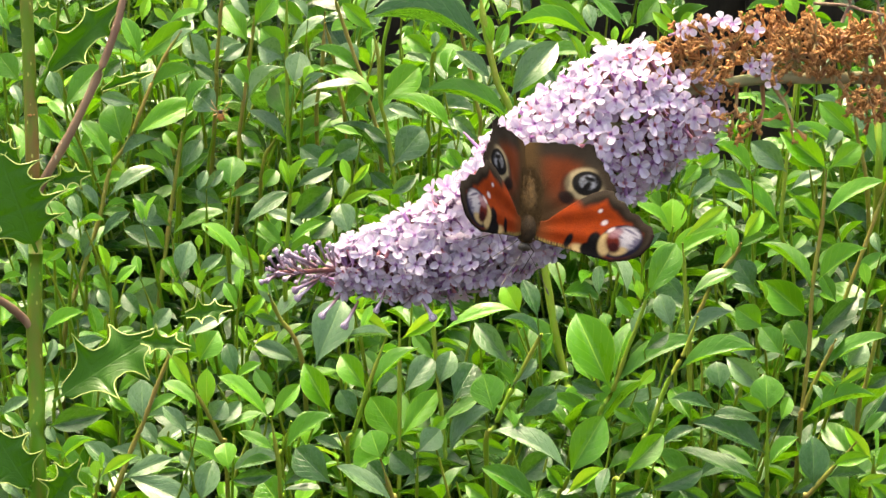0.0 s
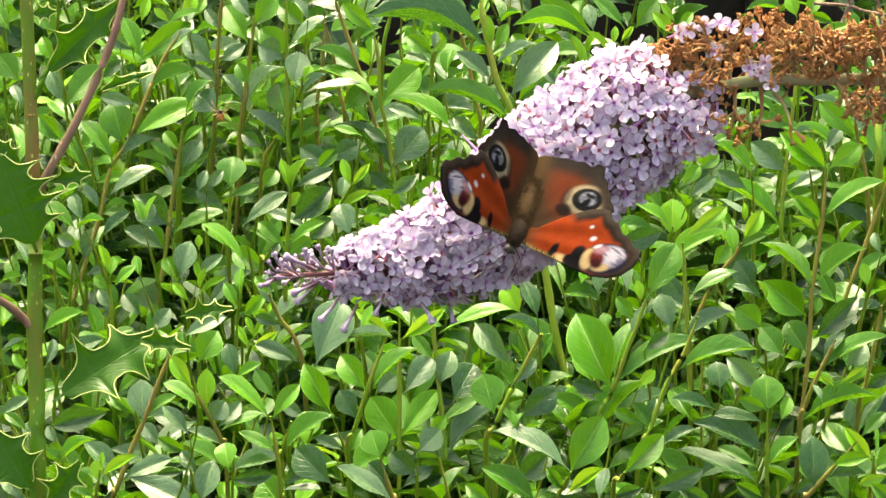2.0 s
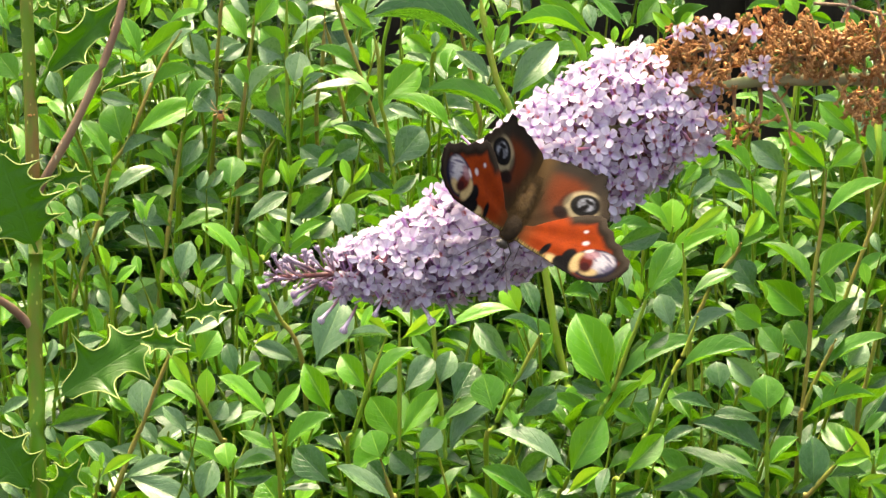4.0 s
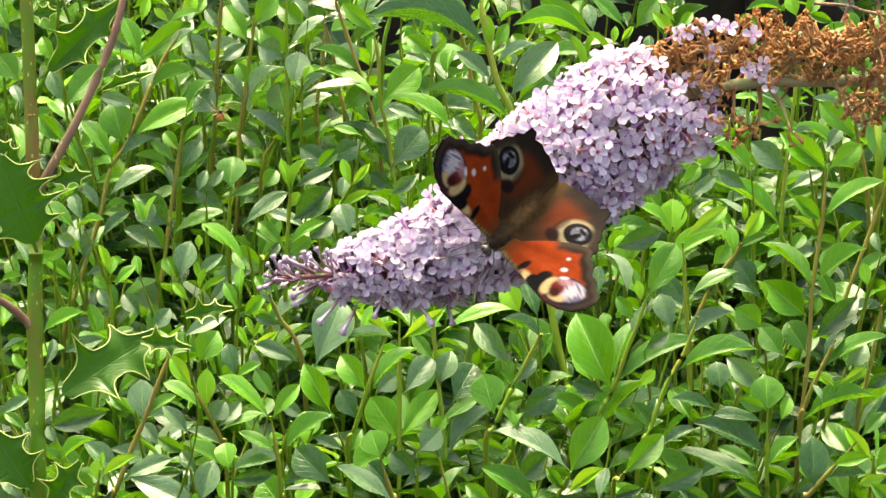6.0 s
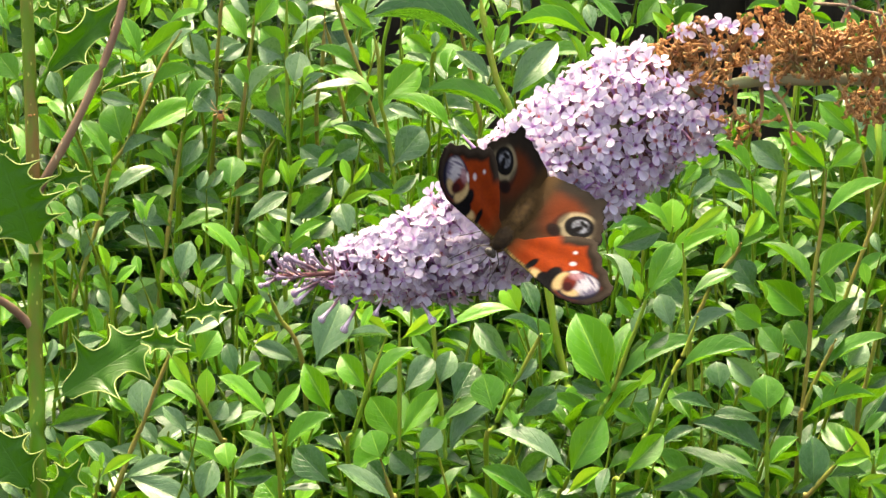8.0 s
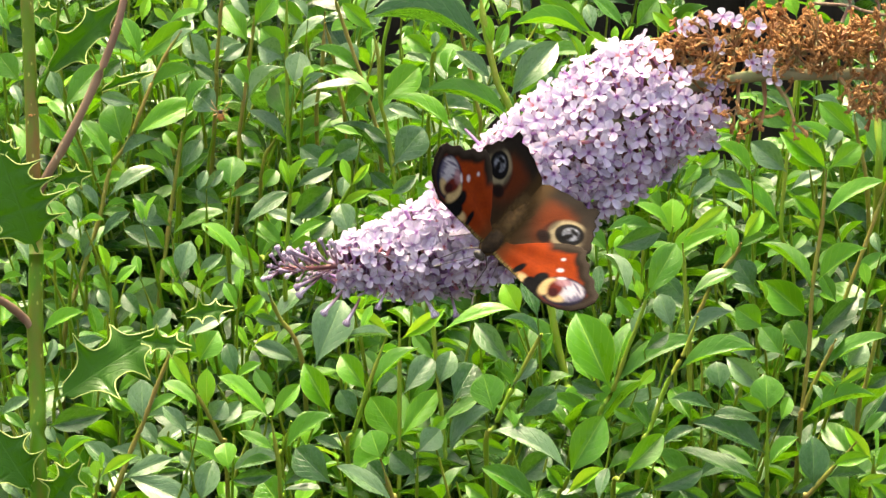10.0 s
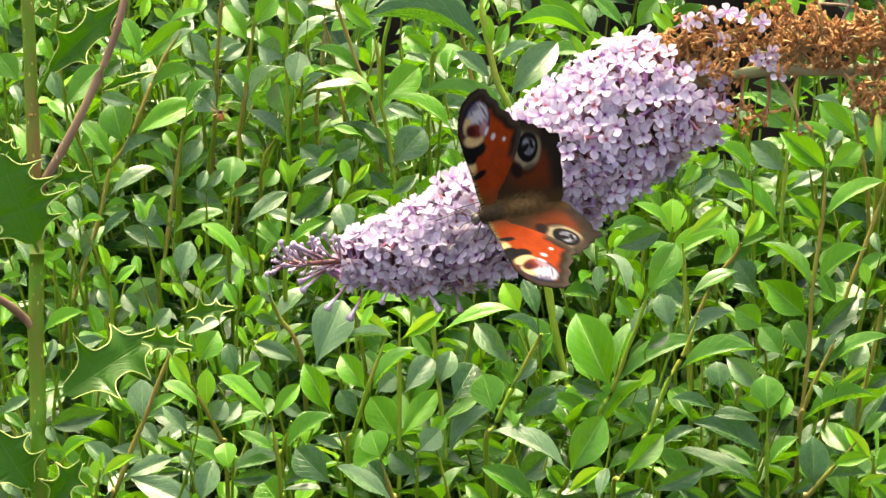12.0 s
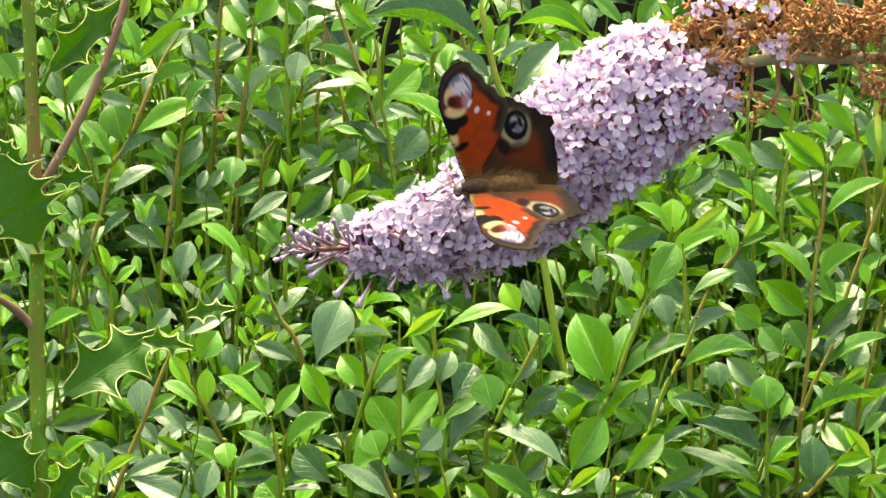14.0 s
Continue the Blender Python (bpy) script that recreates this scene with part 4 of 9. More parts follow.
leaf(s, (-0.0662, 1.0643, 0.9425), (-0.0755, 1.0734, 0.9511), -48, 0.0151, "fresh")
leaf(s, (-0.0682, 1.0579, 0.9596), (-0.0863, 1.0552, 0.9580), -65, 0.0070, "old")
leaf(s, (-0.0654, 1.0586, 0.9541), (-0.0553, 1.0661, 0.9627), 53, 0.0070, "old")
leaf(s, (-0.0670, 1.0574, 0.9658), (-0.0827, 1.0554, 0.9642), -17, 0.0060, "mid")
leaf(s, (-0.0663, 1.0588, 0.9521), (-0.0495, 1.0570, 0.9534), 9, 0.0061, "sky_sheen")
s = shoot(((-0.0377, 1.1277, 0.8820), (-0.0404, 1.0981, 0.9530), (-0.0373, 1.0947, 0.9641), (-0.0317, 1.0938, 0.9828), (-0.0233, 1.0946, 1.0068)), 0.0011, 0.0008, False, "upright green privet shoot with paired glossy leaves")
leaf(s, (-0.0322, 1.0929, 0.9829), (-0.0434, 1.1055, 0.9944), -44, 0.0106, "fresh")
leaf(s, (-0.0413, 1.0969, 0.9525), (-0.0344, 1.1058, 0.9607), 40, 0.0062, "mid")
leaf(s, (-0.0297, 1.0927, 0.9830), (-0.0092, 1.1028, 0.9985), -2, 0.0105, "mid")
leaf(s, (-0.0365, 1.0936, 0.9698), (-0.0436, 1.1012, 0.9802), -42, 0.0095, "old")
leaf(s, (-0.0421, 1.0973, 0.9539), (-0.0547, 1.1001, 0.9588), -38, 0.0052, "sky_sheen")
s = shoot(((-0.0166, 1.1501, 0.8452), (-0.0191, 1.1213, 0.9185), (-0.0190, 1.1162, 0.9241), (-0.0187, 1.1237, 0.9688), (-0.0186, 1.1279, 1.0033)), 0.0011, 0.0008, False, "upright green privet shoot with paired glossy leaves")
leaf(s, (-0.0174, 1.1258, 0.9939), (0.0014, 1.1305, 1.0063), 67, 0.0067, "young")
leaf(s, (-0.0193, 1.1197, 0.9508), (-0.0314, 1.1297, 0.9660), -49, 0.0146, "fresh")
leaf(s, (-0.0183, 1.1197, 0.9508), (-0.0022, 1.1360, 0.9667), 31, 0.0106, "fresh")
leaf(s, (-0.0174, 1.1228, 0.9692), (-0.0046, 1.1374, 0.9823), 44, 0.0109, "sky_sheen")
leaf(s, (-0.0181, 1.1160, 0.9287), (-0.0039, 1.1221, 0.9362), 37, 0.0065, "sky_sheen")
leaf(s, (-0.0167, 1.1184, 0.9211), (0.0015, 1.1240, 0.9321), 66, 0.0098, "old")
s = shoot(((-0.0191, 1.1056, 0.8666), (-0.0198, 1.0762, 0.9378), (-0.0208, 1.0679, 0.9447), (-0.0257, 1.0637, 0.9641)), 0.0011, 0.0008, True, "slender brown-stemmed privet shoot with paired leaves")
leaf(s, (-0.0256, 1.0628, 0.9644), (-0.0298, 1.0708, 0.9740), -29, 0.0120, "fresh")
leaf(s, (-0.0200, 1.0724, 0.9407), (-0.0444, 1.0768, 0.9554), -16, 0.0110, "sky_sheen")
s = shoot(((-0.0666, 1.1180, 0.8810), (-0.0678, 1.0884, 0.9519), (-0.0668, 1.0806, 0.9601), (-0.0627, 1.0753, 0.9761)), 0.0011, 0.0008, False, "upright green privet shoot with paired glossy leaves")
leaf(s, (-0.0667, 1.0796, 0.9606), (-0.0444, 1.0890, 0.9741), 15, 0.0105, "mid")
s = shoot(((-0.1511, 1.2059, 0.8978), (-0.1477, 1.1768, 0.9700), (-0.1468, 1.1705, 0.9830), (-0.1466, 1.1680, 1.0077)), 0.0011, 0.0008, False, "upright green privet shoot with paired glossy leaves")
leaf(s, (-0.1470, 1.1675, 1.0094), (-0.1522, 1.1758, 1.0203), -12, 0.0041, "young")
leaf(s, (-0.1465, 1.1671, 1.0080), (-0.1452, 1.1740, 1.0149), 11, 0.0043, "fresh")
leaf(s, (-0.1456, 1.1676, 1.0025), (-0.1355, 1.1733, 1.0112), 26, 0.0055, "fresh")
leaf(s, (-0.1471, 1.1677, 1.0013), (-0.1543, 1.1719, 1.0072), -57, 0.0043, "fresh")
leaf(s, (-0.1466, 1.1687, 0.9922), (-0.1530, 1.1750, 0.9996), -46, 0.0054, "sky_sheen")
s = shoot(((-0.1441, 1.0915, 0.8761), (-0.1357, 1.0619, 0.9465), (-0.1341, 1.0592, 0.9514), (-0.1267, 1.0612, 0.9705), (-0.1216, 1.0607, 0.9819), (-0.1166, 1.0609, 0.9953), (-0.1078, 1.0635, 1.0163)), 0.0011, 0.0008, True, "slender brown-stemmed privet shoot with paired leaves")
leaf(s, (-0.1060, 1.0626, 1.0166), (-0.0876, 1.0687, 1.0243), 36, 0.0079, "sky_sheen")
leaf(s, (-0.1219, 1.0598, 0.9821), (-0.1231, 1.0711, 0.9962), -7, 0.0115, "sky_sheen")
leaf(s, (-0.1204, 1.0598, 0.9848), (-0.1083, 1.0661, 0.9911), 21, 0.0057, "mid")
leaf(s, (-0.1332, 1.0589, 0.9571), (-0.1484, 1.0719, 0.9682), -22, 0.0087, "sky_sheen")
leaf(s, (-0.1318, 1.0588, 0.9568), (-0.1107, 1.0634, 0.9644), 32, 0.0087, "sky_sheen")
leaf(s, (-0.1295, 1.0588, 0.9582), (-0.1014, 1.0462, 0.9510), 36, 0.0120, "sky_sheen")
s = shoot(((-0.0939, 1.1308, 0.8806), (-0.0920, 1.1014, 0.9517), (-0.0934, 1.0967, 0.9588), (-0.0981, 1.0938, 0.9714), (-0.1051, 1.0914, 0.9857)), 0.0011, 0.0008, True, "slender brown-stemmed privet shoot with paired leaves")
leaf(s, (-0.1044, 1.0907, 0.9846), (-0.1140, 1.0979, 0.9970), -51, 0.0069, "young")
leaf(s, (-0.0988, 1.0925, 0.9751), (-0.0991, 1.1006, 0.9900), -2, 0.0077, "young")
leaf(s, (-0.1002, 1.0922, 0.9741), (-0.1180, 1.1008, 0.9835), -12, 0.0083, "fresh")
leaf(s, (-0.0922, 1.0985, 0.9553), (-0.1084, 1.0993, 0.9627), -24, 0.0068, "sky_sheen")
leaf(s, (-0.0973, 1.0934, 0.9692), (-0.0910, 1.0978, 0.9763), 53, 0.0095, "sky_sheen")
leaf(s, (-0.0947, 1.0945, 0.9654), (-0.0852, 1.1042, 0.9736), 47, 0.0071, "sky_sheen")
leaf(s, (-0.0939, 1.0950, 0.9638), (-0.0758, 1.0994, 0.9701), 8, 0.0075, "mid")
s = shoot(((-0.1520, 1.0905, 0.8739), (-0.1435, 1.0608, 0.9444), (-0.1418, 1.0525, 0.9512), (-0.1383, 1.0470, 0.9665)), 0.0011, 0.0008, False, "upright green privet shoot with paired glossy leaves")
leaf(s, (-0.1397, 1.0482, 0.9610), (-0.1409, 1.0523, 0.9681), -16, 0.0055, "young")
leaf(s, (-0.1382, 1.0474, 0.9629), (-0.1232, 1.0514, 0.9709), 39, 0.0049, "young")
leaf(s, (-0.1378, 1.0461, 0.9669), (-0.1377, 1.0502, 0.9727), 1, 0.0024, "young")
leaf(s, (-0.1445, 1.0555, 0.9488), (-0.1580, 1.0580, 0.9570), -69, 0.0050, "young")
leaf(s, (-0.1424, 1.0515, 0.9520), (-0.1504, 1.0586, 0.9608), -48, 0.0092, "mid")
s = shoot(((-0.1222, 1.3959, 0.9654), (-0.1144, 1.3675, 1.0399), (-0.1138, 1.3646, 1.0524), (-0.1113, 1.3660, 1.0783), (-0.1099, 1.3629, 1.0905)), 0.0011, 0.0008, True, "slender brown-stemmed privet shoot with paired leaves")
leaf(s, (-0.1151, 1.3637, 1.0540), (-0.1302, 1.3729, 1.0661), -57, 0.0128, "sky_sheen")
leaf(s, (-0.1122, 1.3658, 1.0434), (-0.1258, 1.3698, 1.0526), -49, 0.0064, "sky_sheen")
leaf(s, (-0.1111, 1.3646, 1.0715), (-0.1193, 1.3724, 1.0808), -46, 0.0061, "sky_sheen")
s = shoot(((-0.0911, 1.3231, 0.9436), (-0.0875, 1.2944, 1.0170), (-0.0790, 1.2810, 1.0405)), 0.0011, 0.0008, True, "slender brown-stemmed privet shoot with paired leaves")
leaf(s, (-0.0901, 1.3131, 0.9678), (-0.0793, 1.3194, 0.9760), 58, 0.0067, "sky_sheen")
leaf(s, (-0.0875, 1.3053, 0.9879), (-0.0841, 1.3086, 0.9941), 44, 0.0043, "young")
leaf(s, (-0.0891, 1.3105, 0.9745), (-0.0868, 1.3142, 0.9792), 32, 0.0029, "young")
s = shoot(((-0.0825, 1.2595, 0.9181), (-0.0844, 1.2306, 0.9908), (-0.0816, 1.2223, 0.9977), (-0.0784, 1.2144, 1.0057)), 0.0011, 0.0008, False, "upright green privet shoot with paired glossy leaves")
s = shoot(((0.0477, 1.1019, 0.8671), (0.0472, 1.0724, 0.9382), (0.0503, 1.0661, 0.9510), (0.0522, 1.0586, 0.9604)), 0.0011, 0.0008, False, "upright green privet shoot with paired glossy leaves")
leaf(s, (0.0515, 1.0595, 0.9587), (0.0661, 1.0725, 0.9801), 46, 0.0150, "mid")
leaf(s, (0.0511, 1.0669, 0.9468), (0.0679, 1.0740, 0.9561), 39, 0.0057, "young")
leaf(s, (0.0517, 1.0578, 0.9612), (0.0198, 1.0708, 0.9735), -5, 0.0139, "sky_sheen")
leaf(s, (0.0504, 1.0662, 0.9489), (0.0422, 1.0711, 0.9579), -56, 0.0050, "mid")
s = shoot(((0.0757, 1.1023, 0.8749), (0.0706, 1.0727, 0.9457), (0.0730, 1.0649, 0.9540), (0.0740, 1.0567, 0.9612)), 0.0011, 0.0008, False, "upright green privet shoot with paired glossy leaves")
leaf(s, (0.0733, 1.0590, 0.9589), (0.0910, 1.0717, 0.9719), 55, 0.0102, "mid")
leaf(s, (0.0710, 1.0713, 0.9448), (0.0834, 1.0713, 0.9482), 73, 0.0060, "old")
s = shoot(((-0.0924, 1.2063, 0.8891), (-0.0882, 1.1774, 0.9617), (-0.0865, 1.1699, 0.9712), (-0.0841, 1.1625, 0.9806)), 0.0011, 0.0008, False, "upright green privet shoot with paired glossy leaves")
leaf(s, (-0.0832, 1.1616, 0.9809), (-0.0870, 1.1664, 0.9899), -29, 0.0030, "young")
leaf(s, (-0.0837, 1.1616, 0.9809), (-0.0783, 1.1671, 0.9891), 26, 0.0032, "young")
leaf(s, (-0.0861, 1.1676, 0.9734), (-0.0926, 1.1740, 0.9832), -21, 0.0038, "young")
leaf(s, (-0.0849, 1.1667, 0.9741), (-0.0725, 1.1703, 0.9818), 66, 0.0043, "young")
s = shoot(((-0.1352, 1.3200, 0.9477), (-0.1261, 1.2912, 1.0208), (-0.1246, 1.2866, 1.0390), (-0.1215, 1.2803, 1.0519)), 0.0011, 0.0008, False, "upright green privet shoot with paired glossy leaves")
leaf(s, (-0.1211, 1.2801, 1.0544), (-0.1094, 1.2920, 1.0649), 7, 0.0075, "mid")
leaf(s, (-0.1239, 1.2838, 1.0430), (-0.1167, 1.2893, 1.0535), 50, 0.0046, "young")
leaf(s, (-0.1243, 1.2840, 1.0429), (-0.1227, 1.2933, 1.0579), 66, 0.0050, "young")
leaf(s, (-0.1254, 1.2880, 1.0302), (-0.1342, 1.2963, 1.0383), -48, 0.0065, "fresh")
leaf(s, (-0.1245, 1.2868, 1.0348), (-0.1150, 1.2944, 1.0416), 24, 0.0053, "fresh")
s = shoot(((-0.0619, 1.3763, 0.9547), (-0.0632, 1.3479, 1.0291), (-0.0599, 1.3464, 1.0571), (-0.0581, 1.3453, 1.0860)), 0.0011, 0.0008, True, "slender brown-stemmed privet shoot with paired leaves")
s = shoot(((-0.0445, 1.3612, 0.9574), (-0.0480, 1.3327, 1.0313), (-0.0511, 1.3316, 1.0494), (-0.0542, 1.3311, 1.0695), (-0.0575, 1.3288, 1.0842)), 0.0011, 0.0008, True, "slender brown-stemmed privet shoot with paired leaves")
s = shoot(((-0.1522, 1.3727, 0.9854), (-0.1506, 1.3447, 1.0314), (-0.1474, 1.3227, 1.0674)), 0.0009, 0.0006, False, "leafy privet side shoot with glossy pointed leaves")
leaf(s, (-0.1474, 1.3227, 1.0674), (-0.1226, 1.3356, 1.0826), 60, 0.0124, "fresh")
leaf(s, (-0.1472, 1.3218, 1.0690), (-0.1563, 1.3347, 1.0856), -17, 0.0087, "fresh")
s = shoot(((-0.1396, 1.3877, 0.9996), (-0.1381, 1.3597, 1.0456), (-0.1351, 1.3377, 1.0816)), 0.0009, 0.0006, False, "leafy privet side shoot with glossy pointed leaves")
leaf(s, (-0.1351, 1.3377, 1.0816), (-0.1180, 1.3376, 1.0874), 21, 0.0069, "fresh")
leaf(s, (-0.1340, 1.3378, 1.0821), (-0.1418, 1.3412, 1.0886), -61, 0.0038, "young")
s = shoot(((-0.1512, 1.4022, 0.9823), (-0.1522, 1.3742, 1.0283), (-0.1541, 1.3522, 1.0643)), 0.0009, 0.0006, False, "leafy privet side shoot deep in the hedge")
leaf(s, (-0.1541, 1.3522, 1.0643), (-0.1696, 1.3578, 1.0728), -65, 0.0072, "sky_sheen")
s = shoot(((-0.1695, 1.3425, 0.9688), (-0.1734, 1.3145, 1.0148), (-0.1813, 1.2925, 1.0508)), 0.0009, 0.0006, False, "leafy privet side shoot with glossy pointed leaves")
leaf(s, (-0.1813, 1.2925, 1.0508), (-0.1653, 1.3121, 1.0672), 42, 0.0135, "mid")
leaf(s, (-0.1817, 1.2943, 1.0531), (-0.1892, 1.3049, 1.0679), -35, 0.0081, "sky_sheen")
s = shoot(((-0.1182, 1.3306, 0.9698), (-0.1144, 1.3026, 1.0158), (-0.1068, 1.2806, 1.0518)), 0.0009, 0.0006, False, "leafy privet side shoot with glossy pointed leaves")
leaf(s, (-0.1068, 1.2806, 1.0518), (-0.1168, 1.2875, 1.0594), -55, 0.0134, "sky_sheen")
s = shoot(((-0.1296, 1.3276, 0.9428), (-0.1280, 1.2996, 0.9888), (-0.1248, 1.2776, 1.0248)), 0.0009, 0.0006, False, "leafy privet side shoot deep in the hedge")
leaf(s, (-0.1248, 1.2776, 1.0248), (-0.1154, 1.2898, 1.0364), 40, 0.0088, "sky_sheen")
leaf(s, (-0.1302, 1.2786, 1.0245), (-0.1477, 1.2821, 1.0304), -25, 0.0071, "fresh")
s = shoot(((-0.1686, 1.3116, 0.9613), (-0.1718, 1.2836, 1.0073), (-0.1784, 1.2616, 1.0433)), 0.0009, 0.0006, False, "leafy privet side shoot with glossy pointed leaves")
leaf(s, (-0.1784, 1.2616, 1.0433), (-0.1911, 1.2680, 1.0551), -59, 0.0086, "mid")
s = shoot(((-0.1537, 1.3736, 0.9667), (-0.1512, 1.3456, 1.0127), (-0.1461, 1.3236, 1.0487)), 0.0009, 0.0006, False, "leafy privet side shoot deep in the hedge")
leaf(s, (-0.1461, 1.3236, 1.0487), (-0.1442, 1.3391, 1.0617), 8, 0.0083, "sky_sheen")
s = shoot(((-0.1894, 1.3790, 0.9966), (-0.1891, 1.3510, 1.0426), (-0.1884, 1.3290, 1.0786)), 0.0009, 0.0006, False, "leafy privet side shoot with glossy pointed leaves")
leaf(s, (-0.1884, 1.3290, 1.0786), (-0.1989, 1.3375, 1.0917), -49, 0.0110, "mid")
s = shoot(((-0.2228, 1.3925, 0.9990), (-0.2207, 1.3645, 1.0450), (-0.2164, 1.3425, 1.0810)), 0.0009, 0.0006, False, "leafy privet side shoot with glossy pointed leaves")
leaf(s, (-0.2164, 1.3425, 1.0810), (-0.2067, 1.3470, 1.0854), 63, 0.0048, "fresh")
leaf(s, (-0.2122, 1.3405, 1.0758), (-0.2206, 1.3509, 1.0870), -40, 0.0072, "fresh")
leaf(s, (-0.2093, 1.3427, 1.0852), (-0.1982, 1.3502, 1.0924), 56, 0.0067, "fresh")
s = shoot(((-0.2122, 1.3537, 0.9790), (-0.2093, 1.3257, 1.0250), (-0.2035, 1.3037, 1.0610)), 0.0009, 0.0006, False, "leafy privet side shoot with glossy pointed leaves")
leaf(s, (-0.2035, 1.3037, 1.0610), (-0.2143, 1.3111, 1.0729), -53, 0.0122, "mid")
s = shoot(((-0.1956, 1.3392, 0.9703), (-0.1972, 1.3112, 1.0163), (-0.2004, 1.2892, 1.0523)), 0.0009, 0.0006, False, "leafy privet side shoot with glossy pointed leaves")
leaf(s, (-0.2004, 1.2892, 1.0523), (-0.2064, 1.2985, 1.0605), -20, 0.0053, "sky_sheen")
s = shoot(((-0.1399, 1.3979, 0.9977), (-0.1429, 1.3699, 1.0437), (-0.1490, 1.3479, 1.0797)), 0.0009, 0.0006, False, "leafy privet side shoot with glossy pointed leaves")
leaf(s, (-0.1490, 1.3479, 1.0797), (-0.1456, 1.3560, 1.0903), 22, 0.0053, "young")
s = shoot(((-0.1235, 1.4027, 1.0000), (-0.1247, 1.3747, 1.0460), (-0.1270, 1.3527, 1.0820)), 0.0009, 0.0006, False, "leafy privet side shoot with glossy pointed leaves")
leaf(s, (-0.1270, 1.3527, 1.0820), (-0.1228, 1.3579, 1.0915), 37, 0.0072, "young")
leaf(s, (-0.1228, 1.3527, 1.0814), (-0.1181, 1.3608, 1.0891), 32, 0.0053, "fresh")
s = shoot(((-0.1933, 1.3093, 0.9509), (-0.1950, 1.2813, 0.9969), (-0.1984, 1.2593, 1.0329)), 0.0009, 0.0006, False, "leafy privet side shoot with glossy pointed leaves")
leaf(s, (-0.1984, 1.2593, 1.0329), (-0.2063, 1.2776, 1.0479), 35, 0.0095, "fresh")
s = shoot(((-0.1729, 1.3843, 0.9725), (-0.1712, 1.3563, 1.0185), (-0.1679, 1.3343, 1.0545)), 0.0009, 0.0006, False, "leafy privet side shoot deep in the hedge")
leaf(s, (-0.1679, 1.3343, 1.0545), (-0.1581, 1.3406, 1.0626), 55, 0.0060, "old")
s = shoot(((-0.0711, 1.3987, 0.9803), (-0.0739, 1.3707, 1.0263), (-0.0796, 1.3487, 1.0623)), 0.0009, 0.0006, False, "leafy privet side shoot deep in the hedge")
leaf(s, (-0.0796, 1.3487, 1.0623), (-0.0922, 1.3504, 1.0676), -70, 0.0140, "sky_sheen")
s = shoot(((-0.0706, 1.3472, 0.9793), (-0.0694, 1.3192, 1.0253), (-0.0668, 1.2972, 1.0613)), 0.0009, 0.0006, False, "leafy privet side shoot with glossy pointed leaves")
leaf(s, (-0.0668, 1.2972, 1.0613), (-0.0633, 1.3027, 1.0694), 32, 0.0051, "young")
leaf(s, (-0.0674, 1.2972, 1.0571), (-0.0552, 1.3008, 1.0659), 28, 0.0059, "sky_sheen")
leaf(s, (-0.0673, 1.2962, 1.0574), (-0.0389, 1.2996, 1.0611), 8, 0.0102, "old")
s = shoot(((-0.0481, 1.3897, 0.9754), (-0.0459, 1.3617, 1.0214), (-0.0415, 1.3397, 1.0574)), 0.0009, 0.0006, False, "leafy privet side shoot deep in the hedge")
leaf(s, (-0.0415, 1.3397, 1.0574), (-0.0519, 1.3515, 1.0673), -44, 0.0139, "sky_sheen")
s = shoot(((-0.0448, 1.3647, 0.9620), (-0.0456, 1.3367, 1.0080), (-0.0473, 1.3147, 1.0440)), 0.0009, 0.0006, False, "leafy privet side shoot deep in the hedge")
leaf(s, (-0.0473, 1.3147, 1.0440), (-0.0368, 1.3231, 1.0542), 51, 0.0110, "mid")
s = shoot(((-0.0461, 1.3245, 0.9604), (-0.0435, 1.2965, 1.0064), (-0.0385, 1.2745, 1.0424)), 0.0009, 0.0006, False, "leafy privet side shoot with glossy pointed leaves")
leaf(s, (-0.0385, 1.2745, 1.0424), (-0.0518, 1.2776, 1.0456), -30, 0.0054, "fresh")
s = shoot(((0.0122, 1.3198, 0.9645), (0.0096, 1.2918, 1.0105), (0.0043, 1.2698, 1.0465)), 0.0009, 0.0006, False, "leafy privet side shoot with glossy pointed leaves")
leaf(s, (0.0043, 1.2698, 1.0465), (-0.0245, 1.2832, 1.0583), -6, 0.0129, "fresh")
s = shoot(((-0.0118, 1.3718, 0.9657), (-0.0110, 1.3438, 1.0117), (-0.0094, 1.3218, 1.0477)), 0.0009, 0.0006, False, "leafy privet side shoot deep in the hedge")
leaf(s, (-0.0094, 1.3218, 1.0477), (-0.0182, 1.3266, 1.0563), -38, 0.0050, "mid")
s = shoot(((-0.0776, 1.3417, 0.9500), (-0.0805, 1.3137, 0.9960), (-0.0865, 1.2917, 1.0320)), 0.0009, 0.0006, False, "leafy privet side shoot deep in the hedge")
leaf(s, (-0.0865, 1.2917, 1.0320), (-0.0973, 1.2964, 1.0376), -63, 0.0070, "old")
s = shoot(((-0.0503, 1.3020, 0.9544), (-0.0515, 1.2740, 1.0004), (-0.0537, 1.2520, 1.0364)), 0.0009, 0.0006, False, "leafy privet side shoot with glossy pointed leaves")
leaf(s, (-0.0537, 1.2520, 1.0364), (-0.0392, 1.2564, 1.0433), 66, 0.0105, "old")
leaf(s, (-0.0590, 1.2509, 1.0326), (-0.0484, 1.2552, 1.0418), 62, 0.0068, "mid")
s = shoot(((-0.0409, 1.3276, 0.9428), (-0.0446, 1.2996, 0.9888), (-0.0522, 1.2776, 1.0248)), 0.0009, 0.0006, False, "leafy privet side shoot deep in the hedge")
leaf(s, (-0.0522, 1.2776, 1.0248), (-0.0683, 1.2859, 1.0334), -61, 0.0108, "old")
